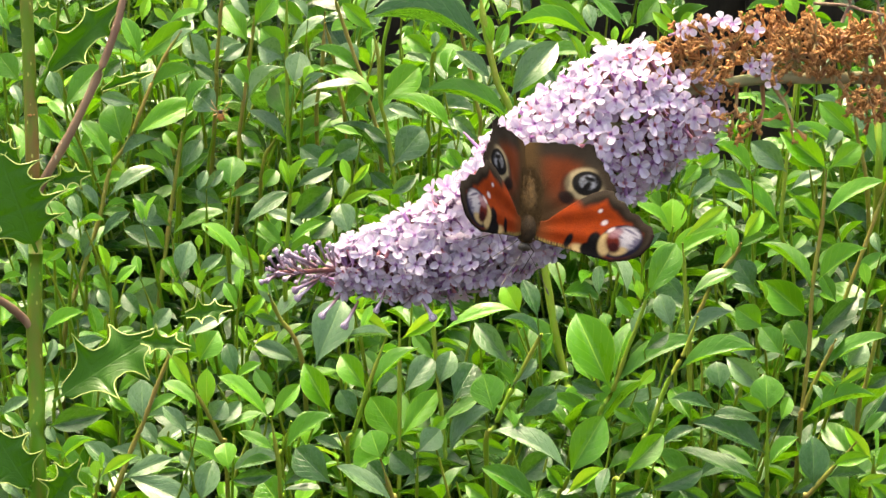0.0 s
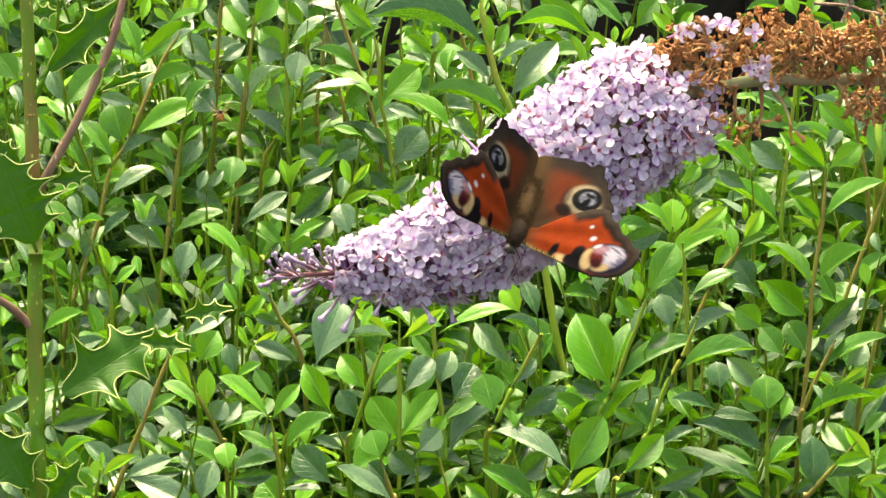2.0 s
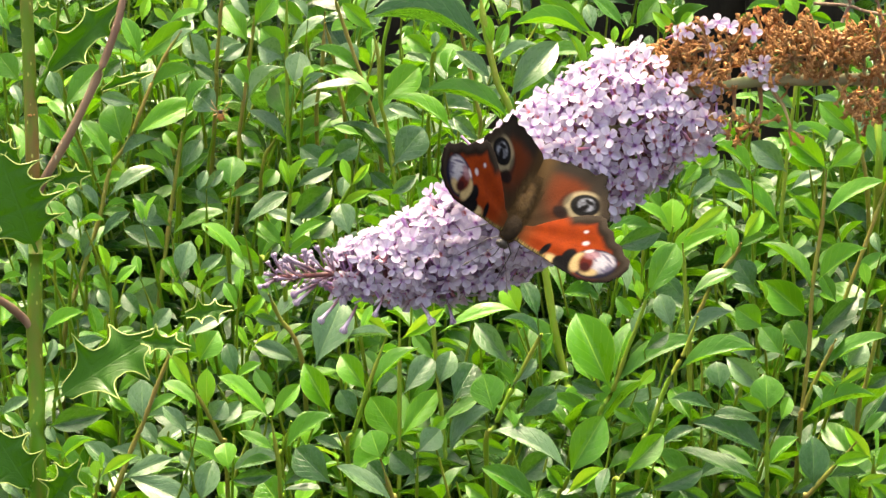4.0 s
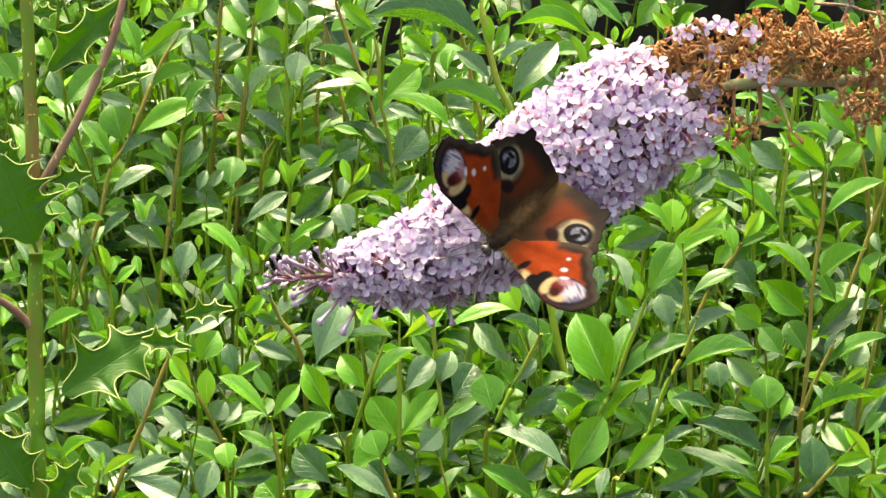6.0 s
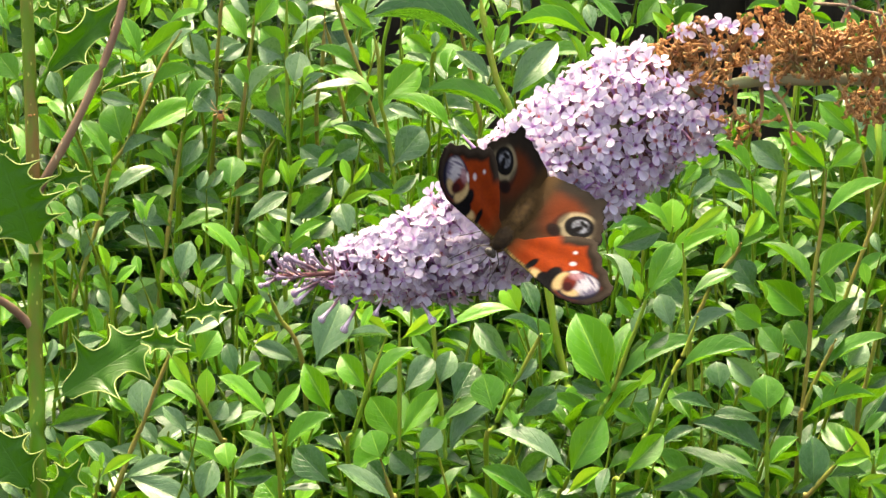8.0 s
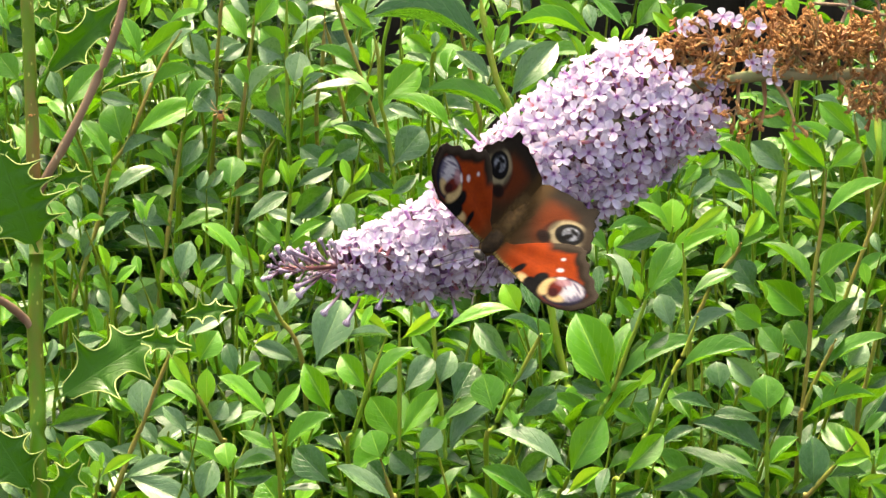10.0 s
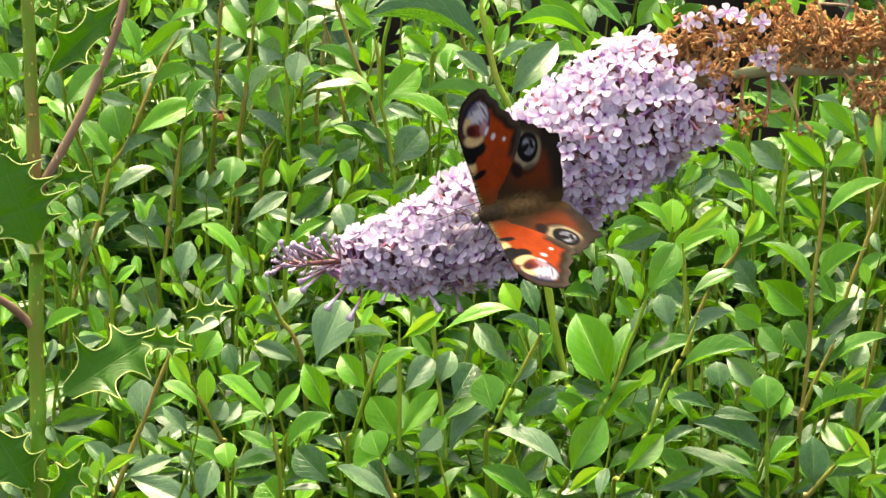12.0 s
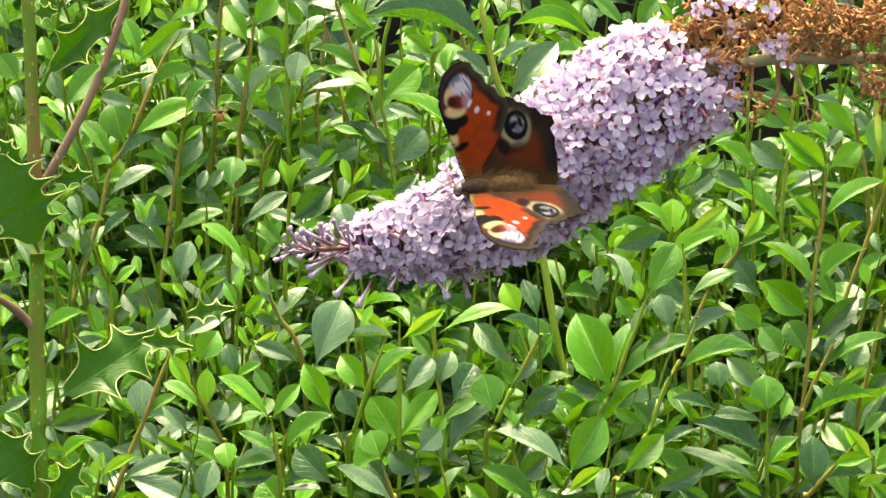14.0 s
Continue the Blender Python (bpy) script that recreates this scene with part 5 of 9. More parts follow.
s = shoot(((-0.1034, 1.3808, 0.9705), (-0.1007, 1.3528, 1.0165), (-0.0954, 1.3308, 1.0525)), 0.0009, 0.0006, False, "leafy privet side shoot deep in the hedge")
leaf(s, (-0.0954, 1.3308, 1.0525), (-0.1015, 1.3381, 1.0618), -40, 0.0072, "mid")
s = shoot(((-0.0722, 1.3879, 1.0015), (-0.0702, 1.3599, 1.0475), (-0.0662, 1.3379, 1.0835)), 0.0009, 0.0006, False, "leafy privet side shoot with glossy pointed leaves")
leaf(s, (-0.0662, 1.3379, 1.0835), (-0.0745, 1.3466, 1.0908), -9, 0.0054, "sky_sheen")
s = shoot(((-0.0666, 1.4184, 0.9914), (-0.0674, 1.3904, 1.0374), (-0.0691, 1.3684, 1.0734)), 0.0009, 0.0006, False, "leafy privet side shoot deep in the hedge")
leaf(s, (-0.0691, 1.3684, 1.0734), (-0.0833, 1.3777, 1.0823), -57, 0.0113, "mid")
s = shoot(((-0.0794, 1.3808, 0.9705), (-0.0774, 1.3528, 1.0165), (-0.0732, 1.3308, 1.0525)), 0.0009, 0.0006, False, "leafy privet side shoot deep in the hedge")
leaf(s, (-0.0732, 1.3308, 1.0525), (-0.0705, 1.3428, 1.0661), 13, 0.0125, "sky_sheen")
s = shoot(((0.0721, 1.3814, 0.9946), (0.0716, 1.3534, 1.0406), (0.0707, 1.3314, 1.0766)), 0.0009, 0.0006, False, "leafy privet side shoot with glossy pointed leaves")
leaf(s, (0.0707, 1.3314, 1.0766), (0.0334, 1.3305, 1.0827), -14, 0.0144, "fresh")
leaf(s, (0.0735, 1.3326, 1.0777), (0.0472, 1.3391, 1.0930), -67, 0.0124, "mid")
s = shoot(((0.0693, 1.4148, 0.9893), (0.0713, 1.3868, 1.0353), (0.0752, 1.3648, 1.0713)), 0.0009, 0.0006, False, "leafy privet side shoot deep in the hedge")
leaf(s, (0.0752, 1.3648, 1.0713), (0.0724, 1.3769, 1.0823), -14, 0.0073, "sky_sheen")
s = shoot(((0.0465, 1.4022, 0.9823), (0.0451, 1.3742, 1.0283), (0.0424, 1.3522, 1.0643)), 0.0009, 0.0006, False, "leafy privet side shoot deep in the hedge")
leaf(s, (0.0424, 1.3522, 1.0643), (0.0340, 1.3580, 1.0713), -55, 0.0072, "mid")
s = shoot(((0.0432, 1.3701, 0.9648), (0.0408, 1.3421, 1.0108), (0.0361, 1.3201, 1.0468)), 0.0009, 0.0006, False, "leafy privet side shoot deep in the hedge")
leaf(s, (0.0361, 1.3201, 1.0468), (0.0582, 1.3285, 1.0643), 63, 0.0124, "mid")
s = shoot(((0.0646, 1.3575, 0.9766), (0.0614, 1.3295, 1.0226), (0.0548, 1.3075, 1.0586)), 0.0009, 0.0006, False, "leafy privet side shoot with glossy pointed leaves")
leaf(s, (0.0548, 1.3075, 1.0586), (0.0485, 1.3132, 1.0648), -48, 0.0047, "sky_sheen")
s = shoot(((0.0384, 1.3707, 0.9831), (0.0367, 1.3427, 1.0291), (0.0332, 1.3207, 1.0651)), 0.0009, 0.0006, False, "leafy privet side shoot with glossy pointed leaves")
leaf(s, (0.0332, 1.3207, 1.0651), (0.0269, 1.3234, 1.0708), -61, 0.0047, "young")
s = shoot(((0.0600, 1.3661, 0.9800), (0.0625, 1.3381, 1.0260), (0.0674, 1.3161, 1.0620)), 0.0009, 0.0006, False, "leafy privet side shoot with glossy pointed leaves")
leaf(s, (0.0674, 1.3161, 1.0620), (0.0597, 1.3262, 1.0803), 17, 0.0062, "young")
leaf(s, (0.0620, 1.3171, 1.0617), (0.0724, 1.3229, 1.0700), 58, 0.0083, "fresh")
s = shoot(((0.0646, 1.3773, 0.9857), (0.0666, 1.3493, 1.0317), (0.0706, 1.3273, 1.0677)), 0.0009, 0.0006, False, "leafy privet side shoot with glossy pointed leaves")
leaf(s, (0.0706, 1.3273, 1.0677), (0.0706, 1.3334, 1.0773), 42, 0.0032, "young")
leaf(s, (0.0692, 1.3274, 1.0676), (0.0769, 1.3340, 1.0785), 10, 0.0042, "young")
s = shoot(((0.0911, 1.3702, 0.9883), (0.0878, 1.3422, 1.0343), (0.0812, 1.3202, 1.0703)), 0.0009, 0.0006, False, "leafy privet side shoot with glossy pointed leaves")
leaf(s, (0.0812, 1.3202, 1.0703), (0.0688, 1.3247, 1.0809), -26, 0.0047, "young")
leaf(s, (0.0825, 1.3209, 1.0749), (0.0839, 1.3270, 1.0830), 13, 0.0038, "young")
leaf(s, (0.0861, 1.3215, 1.0762), (0.0927, 1.3252, 1.0836), 57, 0.0033, "young")
s = shoot(((0.0921, 1.3822, 0.9986), (0.0909, 1.3542, 1.0446), (0.0886, 1.3322, 1.0806)), 0.0009, 0.0006, False, "leafy privet side shoot with glossy pointed leaves")
leaf(s, (0.0886, 1.3322, 1.0806), (0.0720, 1.3396, 1.0956), -24, 0.0089, "mid")
leaf(s, (0.0941, 1.3324, 1.0806), (0.1051, 1.3416, 1.0936), 49, 0.0110, "mid")
s = shoot(((0.1052, 1.3769, 0.9956), (0.1082, 1.3489, 1.0416), (0.1144, 1.3269, 1.0776)), 0.0009, 0.0006, False, "leafy privet side shoot with glossy pointed leaves")
leaf(s, (0.1144, 1.3269, 1.0776), (0.1021, 1.3350, 1.0881), -55, 0.0059, "young")
leaf(s, (0.1131, 1.3294, 1.0841), (0.1062, 1.3341, 1.0927), -52, 0.0038, "young")
leaf(s, (0.1144, 1.3273, 1.0818), (0.1220, 1.3341, 1.0882), 50, 0.0052, "fresh")
s = shoot(((0.0169, 1.3982, 0.9976), (0.0155, 1.3702, 1.0436), (0.0128, 1.3482, 1.0796)), 0.0009, 0.0006, False, "leafy privet side shoot with glossy pointed leaves")
leaf(s, (0.0128, 1.3482, 1.0796), (0.0190, 1.3520, 1.0848), 56, 0.0043, "young")
s = shoot(((-0.0034, 1.3607, 0.9800), (-0.0017, 1.3327, 1.0260), (0.0016, 1.3107, 1.0620)), 0.0009, 0.0006, False, "leafy privet side shoot with glossy pointed leaves")
leaf(s, (0.0016, 1.3107, 1.0620), (0.0057, 1.3243, 1.0733), -13, 0.0069, "fresh")
s = shoot(((0.0227, 1.3470, 0.9527), (0.0207, 1.3190, 0.9987), (0.0166, 1.2970, 1.0347)), 0.0009, 0.0006, False, "leafy privet side shoot deep in the hedge")
leaf(s, (0.0166, 1.2970, 1.0347), (0.0044, 1.3041, 1.0438), -58, 0.0070, "sky_sheen")
s = shoot(((0.0120, 1.3665, 0.9629), (0.0154, 1.3385, 1.0089), (0.0223, 1.3165, 1.0449)), 0.0009, 0.0006, False, "leafy privet side shoot deep in the hedge")
leaf(s, (0.0223, 1.3165, 1.0449), (0.0292, 1.3235, 1.0542), 44, 0.0052, "sky_sheen")
s = shoot(((0.1829, 1.4003, 1.0000), (0.1802, 1.3723, 1.0460), (0.1748, 1.3503, 1.0820)), 0.0009, 0.0006, False, "leafy privet side shoot with glossy pointed leaves")
leaf(s, (0.1748, 1.3503, 1.0820), (0.1706, 1.3576, 1.0914), -30, 0.0072, "young")
leaf(s, (0.1788, 1.3489, 1.0823), (0.1858, 1.3571, 1.0914), 41, 0.0072, "fresh")
leaf(s, (0.1694, 1.3525, 1.0843), (0.1493, 1.3525, 1.0849), -16, 0.0077, "mid")
s = shoot(((0.1500, 1.3834, 0.9997), (0.1516, 1.3554, 1.0457), (0.1549, 1.3334, 1.0817)), 0.0009, 0.0006, False, "leafy privet side shoot with glossy pointed leaves")
leaf(s, (0.1549, 1.3334, 1.0817), (0.1452, 1.3374, 1.0854), -65, 0.0059, "mid")
s = shoot(((0.2040, 1.3958, 0.9982), (0.2002, 1.3678, 1.0442), (0.1925, 1.3458, 1.0802)), 0.0009, 0.0006, False, "leafy privet side shoot with glossy pointed leaves")
leaf(s, (0.1925, 1.3458, 1.0802), (0.1799, 1.3493, 1.0835), -68, 0.0053, "mid")
s = shoot(((0.1960, 1.4112, 0.9873), (0.1923, 1.3832, 1.0333), (0.1851, 1.3612, 1.0693)), 0.0009, 0.0006, False, "leafy privet side shoot deep in the hedge")
leaf(s, (0.1851, 1.3612, 1.0693), (0.2020, 1.3615, 1.0752), 46, 0.0068, "fresh")
s = shoot(((0.2017, 1.4094, 0.9863), (0.2036, 1.3814, 1.0323), (0.2075, 1.3594, 1.0683)), 0.0009, 0.0006, False, "leafy privet side shoot deep in the hedge")
leaf(s, (0.2075, 1.3594, 1.0683), (0.2018, 1.3678, 1.0804), -34, 0.0085, "mid")
s = shoot(((0.1503, 1.2905, 0.9510), (0.1478, 1.2625, 0.9970), (0.1426, 1.2405, 1.0330)), 0.0009, 0.0006, False, "leafy privet side shoot with glossy pointed leaves")
leaf(s, (0.1426, 1.2405, 1.0330), (0.1249, 1.2495, 1.0460), -14, 0.0090, "fresh")
leaf(s, (0.1402, 1.2432, 1.0349), (0.1337, 1.2524, 1.0443), -37, 0.0056, "sky_sheen")
leaf(s, (0.1406, 1.2391, 1.0266), (0.1265, 1.2438, 1.0341), -66, 0.0072, "sky_sheen")
s = shoot(((0.1169, 1.3063, 0.9490), (0.1177, 1.2783, 0.9950), (0.1193, 1.2563, 1.0310)), 0.0009, 0.0006, False, "leafy privet side shoot with glossy pointed leaves")
leaf(s, (0.1193, 1.2563, 1.0310), (0.1298, 1.2612, 1.0372), 62, 0.0068, "fresh")
leaf(s, (0.1165, 1.2559, 1.0339), (0.1157, 1.2615, 1.0426), -8, 0.0068, "young")
leaf(s, (0.1125, 1.2549, 1.0315), (0.1046, 1.2633, 1.0393), -45, 0.0068, "fresh")
s = shoot(((0.1349, 1.3167, 0.9565), (0.1312, 1.2887, 1.0025), (0.1239, 1.2667, 1.0385)), 0.0009, 0.0006, False, "leafy privet side shoot with glossy pointed leaves")
leaf(s, (0.1239, 1.2667, 1.0385), (0.1372, 1.2703, 1.0435), 19, 0.0056, "mid")
s = shoot(((0.1485, 1.3451, 0.9743), (0.1491, 1.3171, 1.0203), (0.1503, 1.2951, 1.0563)), 0.0009, 0.0006, False, "leafy privet side shoot with glossy pointed leaves")
leaf(s, (0.1503, 1.2951, 1.0563), (0.1381, 1.2932, 1.0555), -25, 0.0047, "fresh")
s = shoot(((0.1870, 1.3399, 0.9490), (0.1857, 1.3119, 0.9950), (0.1831, 1.2899, 1.0310)), 0.0009, 0.0006, False, "leafy privet side shoot deep in the hedge")
leaf(s, (0.1831, 1.2899, 1.0310), (0.1912, 1.2965, 1.0403), 50, 0.0070, "sky_sheen")
s = shoot(((0.2190, 1.3276, 0.9428), (0.2155, 1.2996, 0.9888), (0.2087, 1.2776, 1.0248)), 0.0009, 0.0006, False, "leafy privet side shoot deep in the hedge")
leaf(s, (0.2087, 1.2776, 1.0248), (0.2073, 1.2957, 1.0458), -4, 0.0121, "mid")
s = shoot(((0.1965, 1.3505, 0.9545), (0.2001, 1.3225, 1.0005), (0.2074, 1.3005, 1.0365)), 0.0009, 0.0006, False, "leafy privet side shoot deep in the hedge")
leaf(s, (0.2074, 1.3005, 1.0365), (0.1979, 1.3058, 1.0448), -58, 0.0070, "sky_sheen")
s = shoot(((0.1655, 1.3523, 0.9554), (0.1655, 1.3243, 1.0014), (0.1653, 1.3023, 1.0374)), 0.0009, 0.0006, False, "leafy privet side shoot deep in the hedge")
leaf(s, (0.1653, 1.3023, 1.0374), (0.1517, 1.3084, 1.0441), -63, 0.0070, "mid")
s = shoot(((0.1813, 1.3063, 0.9559), (0.1777, 1.2783, 1.0019), (0.1705, 1.2563, 1.0379)), 0.0009, 0.0006, False, "leafy privet side shoot with glossy pointed leaves")
leaf(s, (0.1705, 1.2563, 1.0379), (0.1600, 1.2552, 1.0397), -34, 0.0041, "fresh")
s = shoot(((-0.1699, 1.2747, 0.9422), (-0.1736, 1.2467, 0.9882), (-0.1809, 1.2247, 1.0242)), 0.0009, 0.0006, False, "leafy privet side shoot with glossy pointed leaves")
leaf(s, (-0.1809, 1.2247, 1.0242), (-0.1628, 1.2292, 1.0322), 24, 0.0077, "fresh")
s = shoot(((-0.1543, 1.2646, 0.9372), (-0.1576, 1.2366, 0.9832), (-0.1643, 1.2146, 1.0192)), 0.0009, 0.0006, False, "leafy privet side shoot with glossy pointed leaves")
leaf(s, (-0.1643, 1.2146, 1.0192), (-0.1694, 1.2245, 1.0295), -29, 0.0066, "sky_sheen")
s = shoot(((-0.1248, 1.2926, 0.9257), (-0.1257, 1.2646, 0.9717), (-0.1274, 1.2426, 1.0077)), 0.0009, 0.0006, False, "leafy privet side shoot deep in the hedge")
leaf(s, (-0.1274, 1.2426, 1.0077), (-0.1432, 1.2505, 1.0203), -60, 0.0158, "old")
s = shoot(((-0.1317, 1.2711, 0.9338), (-0.1336, 1.2431, 0.9798), (-0.1376, 1.2211, 1.0158)), 0.0009, 0.0006, False, "leafy privet side shoot with glossy pointed leaves")
leaf(s, (-0.1376, 1.2211, 1.0158), (-0.1427, 1.2292, 1.0254), 6, 0.0052, "fresh")
leaf(s, (-0.1359, 1.2203, 1.0160), (-0.1313, 1.2281, 1.0271), -18, 0.0040, "young")
leaf(s, (-0.1342, 1.2210, 1.0158), (-0.1329, 1.2270, 1.0234), 28, 0.0037, "sky_sheen")
s = shoot(((-0.1089, 1.2342, 0.9203), (-0.1118, 1.2062, 0.9663), (-0.1176, 1.1842, 1.0023)), 0.0009, 0.0006, False, "leafy privet side shoot with glossy pointed leaves")
leaf(s, (-0.1176, 1.1842, 1.0023), (-0.1133, 1.1953, 1.0159), 21, 0.0101, "sky_sheen")
s = shoot(((-0.1113, 1.2536, 0.9272), (-0.1110, 1.2256, 0.9732), (-0.1104, 1.2036, 1.0092)), 0.0009, 0.0006, False, "leafy privet side shoot with glossy pointed leaves")
leaf(s, (-0.1104, 1.2036, 1.0092), (-0.1104, 1.2067, 1.0149), 0, 0.0035, "young")
s = shoot(((-0.1207, 1.2335, 0.9205), (-0.1170, 1.2055, 0.9665), (-0.1095, 1.1835, 1.0025)), 0.0009, 0.0006, False, "leafy privet side shoot with glossy pointed leaves")
leaf(s, (-0.1095, 1.1835, 1.0025), (-0.0981, 1.1877, 1.0117), 43, 0.0058, "sky_sheen")
leaf(s, (-0.1082, 1.1823, 1.0002), (-0.1107, 1.1870, 1.0093), -27, 0.0030, "young")
leaf(s, (-0.1088, 1.1798, 0.9971), (-0.1022, 1.1856, 1.0071), 11, 0.0037, "young")
s = shoot(((-0.1022, 1.2295, 0.9139), (-0.1044, 1.2015, 0.9599), (-0.1088, 1.1795, 0.9959)), 0.0009, 0.0006, False, "leafy privet side shoot with glossy pointed leaves")
leaf(s, (-0.1088, 1.1795, 0.9959), (-0.0967, 1.1832, 1.0026), 36, 0.0040, "young")
leaf(s, (-0.1131, 1.1790, 0.9920), (-0.1207, 1.1848, 0.9995), -52, 0.0043, "young")
leaf(s, (-0.1043, 1.1788, 0.9908), (-0.0968, 1.1857, 0.9992), 47, 0.0054, "sky_sheen")
s = shoot(((-0.1274, 1.2386, 0.9188), (-0.1302, 1.2106, 0.9648), (-0.1358, 1.1886, 1.0008)), 0.0009, 0.0006, False, "leafy privet side shoot with glossy pointed leaves")
leaf(s, (-0.1358, 1.1886, 1.0008), (-0.1383, 1.1962, 1.0084), -20, 0.0048, "fresh")
s = shoot(((-0.1271, 1.1970, 0.9081), (-0.1269, 1.1690, 0.9541), (-0.1264, 1.1470, 0.9901)), 0.0009, 0.0006, False, "leafy privet side shoot with glossy pointed leaves")
leaf(s, (-0.1264, 1.1470, 0.9901), (-0.1190, 1.1537, 0.9983), 48, 0.0074, "sky_sheen")
s = shoot(((-0.1714, 1.1978, 0.9065), (-0.1724, 1.1698, 0.9525), (-0.1746, 1.1478, 0.9885)), 0.0009, 0.0006, False, "leafy privet side shoot with glossy pointed leaves")
leaf(s, (-0.1746, 1.1478, 0.9885), (-0.1561, 1.1554, 0.9959), 22, 0.0081, "fresh")
s = shoot(((-0.1762, 1.2502, 0.9310), (-0.1726, 1.2222, 0.9770), (-0.1653, 1.2002, 1.0130)), 0.0009, 0.0006, False, "leafy privet side shoot with glossy pointed leaves")
leaf(s, (-0.1653, 1.2002, 1.0130), (-0.1743, 1.2011, 1.0154), -71, 0.0066, "sky_sheen")
s = shoot(((-0.1674, 1.2361, 0.9263), (-0.1708, 1.2081, 0.9723), (-0.1777, 1.1861, 1.0083)), 0.0009, 0.0006, False, "leafy privet side shoot with glossy pointed leaves")
leaf(s, (-0.1777, 1.1861, 1.0083), (-0.1688, 1.1895, 1.0138), 64, 0.0043, "fresh")
leaf(s, (-0.1840, 1.1863, 1.0069), (-0.1929, 1.1977, 1.0165), -6, 0.0066, "sky_sheen")
s = shoot(((-0.1588, 1.2856, 0.9224), (-0.1587, 1.2576, 0.9684), (-0.1583, 1.2356, 1.0044)), 0.0009, 0.0006, False, "leafy privet side shoot deep in the hedge")
leaf(s, (-0.1583, 1.2356, 1.0044), (-0.1452, 1.2430, 1.0144), 23, 0.0069, "old")
s = shoot(((-0.2063, 1.2362, 0.9169), (-0.2036, 1.2082, 0.9629), (-0.1983, 1.1862, 0.9989)), 0.0009, 0.0006, False, "leafy privet side shoot with glossy pointed leaves")
leaf(s, (-0.1983, 1.1862, 0.9989), (-0.1869, 1.1865, 1.0015), 25, 0.0044, "fresh")
s = shoot(((-0.1815, 1.2595, 0.9307), (-0.1800, 1.2315, 0.9767), (-0.1768, 1.2095, 1.0127)), 0.0009, 0.0006, False, "leafy privet side shoot with glossy pointed leaves")
leaf(s, (-0.1768, 1.2095, 1.0127), (-0.1793, 1.2153, 1.0189), -25, 0.0044, "fresh")
s = shoot(((-0.1415, 1.2373, 0.9005), (-0.1396, 1.2093, 0.9465), (-0.1357, 1.1873, 0.9825)), 0.0009, 0.0006, False, "leafy privet side shoot deep in the hedge")
leaf(s, (-0.1357, 1.1873, 0.9825), (-0.1446, 1.1965, 0.9902), -47, 0.0077, "old")
s = shoot(((-0.1128, 1.2925, 0.9435), (-0.1118, 1.2645, 0.9895), (-0.1098, 1.2425, 1.0255)), 0.0009, 0.0006, False, "leafy privet side shoot with glossy pointed leaves")
leaf(s, (-0.1098, 1.2425, 1.0255), (-0.1020, 1.2485, 1.0332), 52, 0.0056, "sky_sheen")
leaf(s, (-0.1136, 1.2403, 1.0248), (-0.1097, 1.2471, 1.0336), 30, 0.0050, "sky_sheen")
s = shoot(((-0.1048, 1.3065, 0.9324), (-0.1043, 1.2785, 0.9784), (-0.1033, 1.2565, 1.0144)), 0.0009, 0.0006, False, "leafy privet side shoot deep in the hedge")
leaf(s, (-0.1033, 1.2565, 1.0144), (-0.1166, 1.2595, 1.0204), -68, 0.0080, "old")
s = shoot(((-0.0863, 1.2646, 0.9345), (-0.0879, 1.2366, 0.9805), (-0.0911, 1.2146, 1.0165)), 0.0009, 0.0006, False, "leafy privet side shoot with glossy pointed leaves")
leaf(s, (-0.0911, 1.2146, 1.0165), (-0.0705, 1.2262, 1.0290), 19, 0.0101, "old")
s = shoot(((-0.0343, 1.2586, 0.9310), (-0.0369, 1.2306, 0.9770), (-0.0420, 1.2086, 1.0130)), 0.0009, 0.0006, False, "leafy privet side shoot with glossy pointed leaves")
leaf(s, (-0.0420, 1.2086, 1.0130), (-0.0472, 1.2200, 1.0255), -25, 0.0115, "sky_sheen")
leaf(s, (-0.0394, 1.2068, 1.0122), (-0.0266, 1.2090, 1.0169), 70, 0.0055, "mid")
s = shoot(((-0.0985, 1.2446, 0.9221), (-0.0952, 1.2166, 0.9681), (-0.0887, 1.1946, 1.0041)), 0.0009, 0.0006, False, "leafy privet side shoot with glossy pointed leaves")
leaf(s, (-0.0887, 1.1946, 1.0041), (-0.1083, 1.2026, 1.0216), -2, 0.0104, "fresh")
s = shoot(((-0.0537, 1.1855, 0.8953), (-0.0543, 1.1575, 0.9413), (-0.0555, 1.1355, 0.9773)), 0.0009, 0.0006, False, "leafy privet side shoot with glossy pointed leaves")
leaf(s, (-0.0555, 1.1355, 0.9773), (-0.0438, 1.1558, 1.0016), 31, 0.0183, "sky_sheen")
s = shoot(((-0.0334, 1.2187, 0.9110), (-0.0355, 1.1907, 0.9570), (-0.0397, 1.1687, 0.9930)), 0.0009, 0.0006, False, "leafy privet side shoot with glossy pointed leaves")
leaf(s, (-0.0397, 1.1687, 0.9930), (-0.0222, 1.1580, 0.9820), 50, 0.0065, "young")
s = shoot(((-0.0939, 1.2373, 0.9005), (-0.0926, 1.2093, 0.9465), (-0.0900, 1.1873, 0.9825)), 0.0009, 0.0006, False, "leafy privet side shoot deep in the hedge")
leaf(s, (-0.0900, 1.1873, 0.9825), (-0.0798, 1.1942, 0.9909), 55, 0.0061, "fresh")
s = shoot(((-0.0942, 1.2096, 0.9141), (-0.0929, 1.1816, 0.9601), (-0.0903, 1.1596, 0.9961)), 0.0009, 0.0006, False, "leafy privet side shoot with glossy pointed leaves")
leaf(s, (-0.0903, 1.1596, 0.9961), (-0.0965, 1.1689, 1.0049), -28, 0.0054, "fresh")
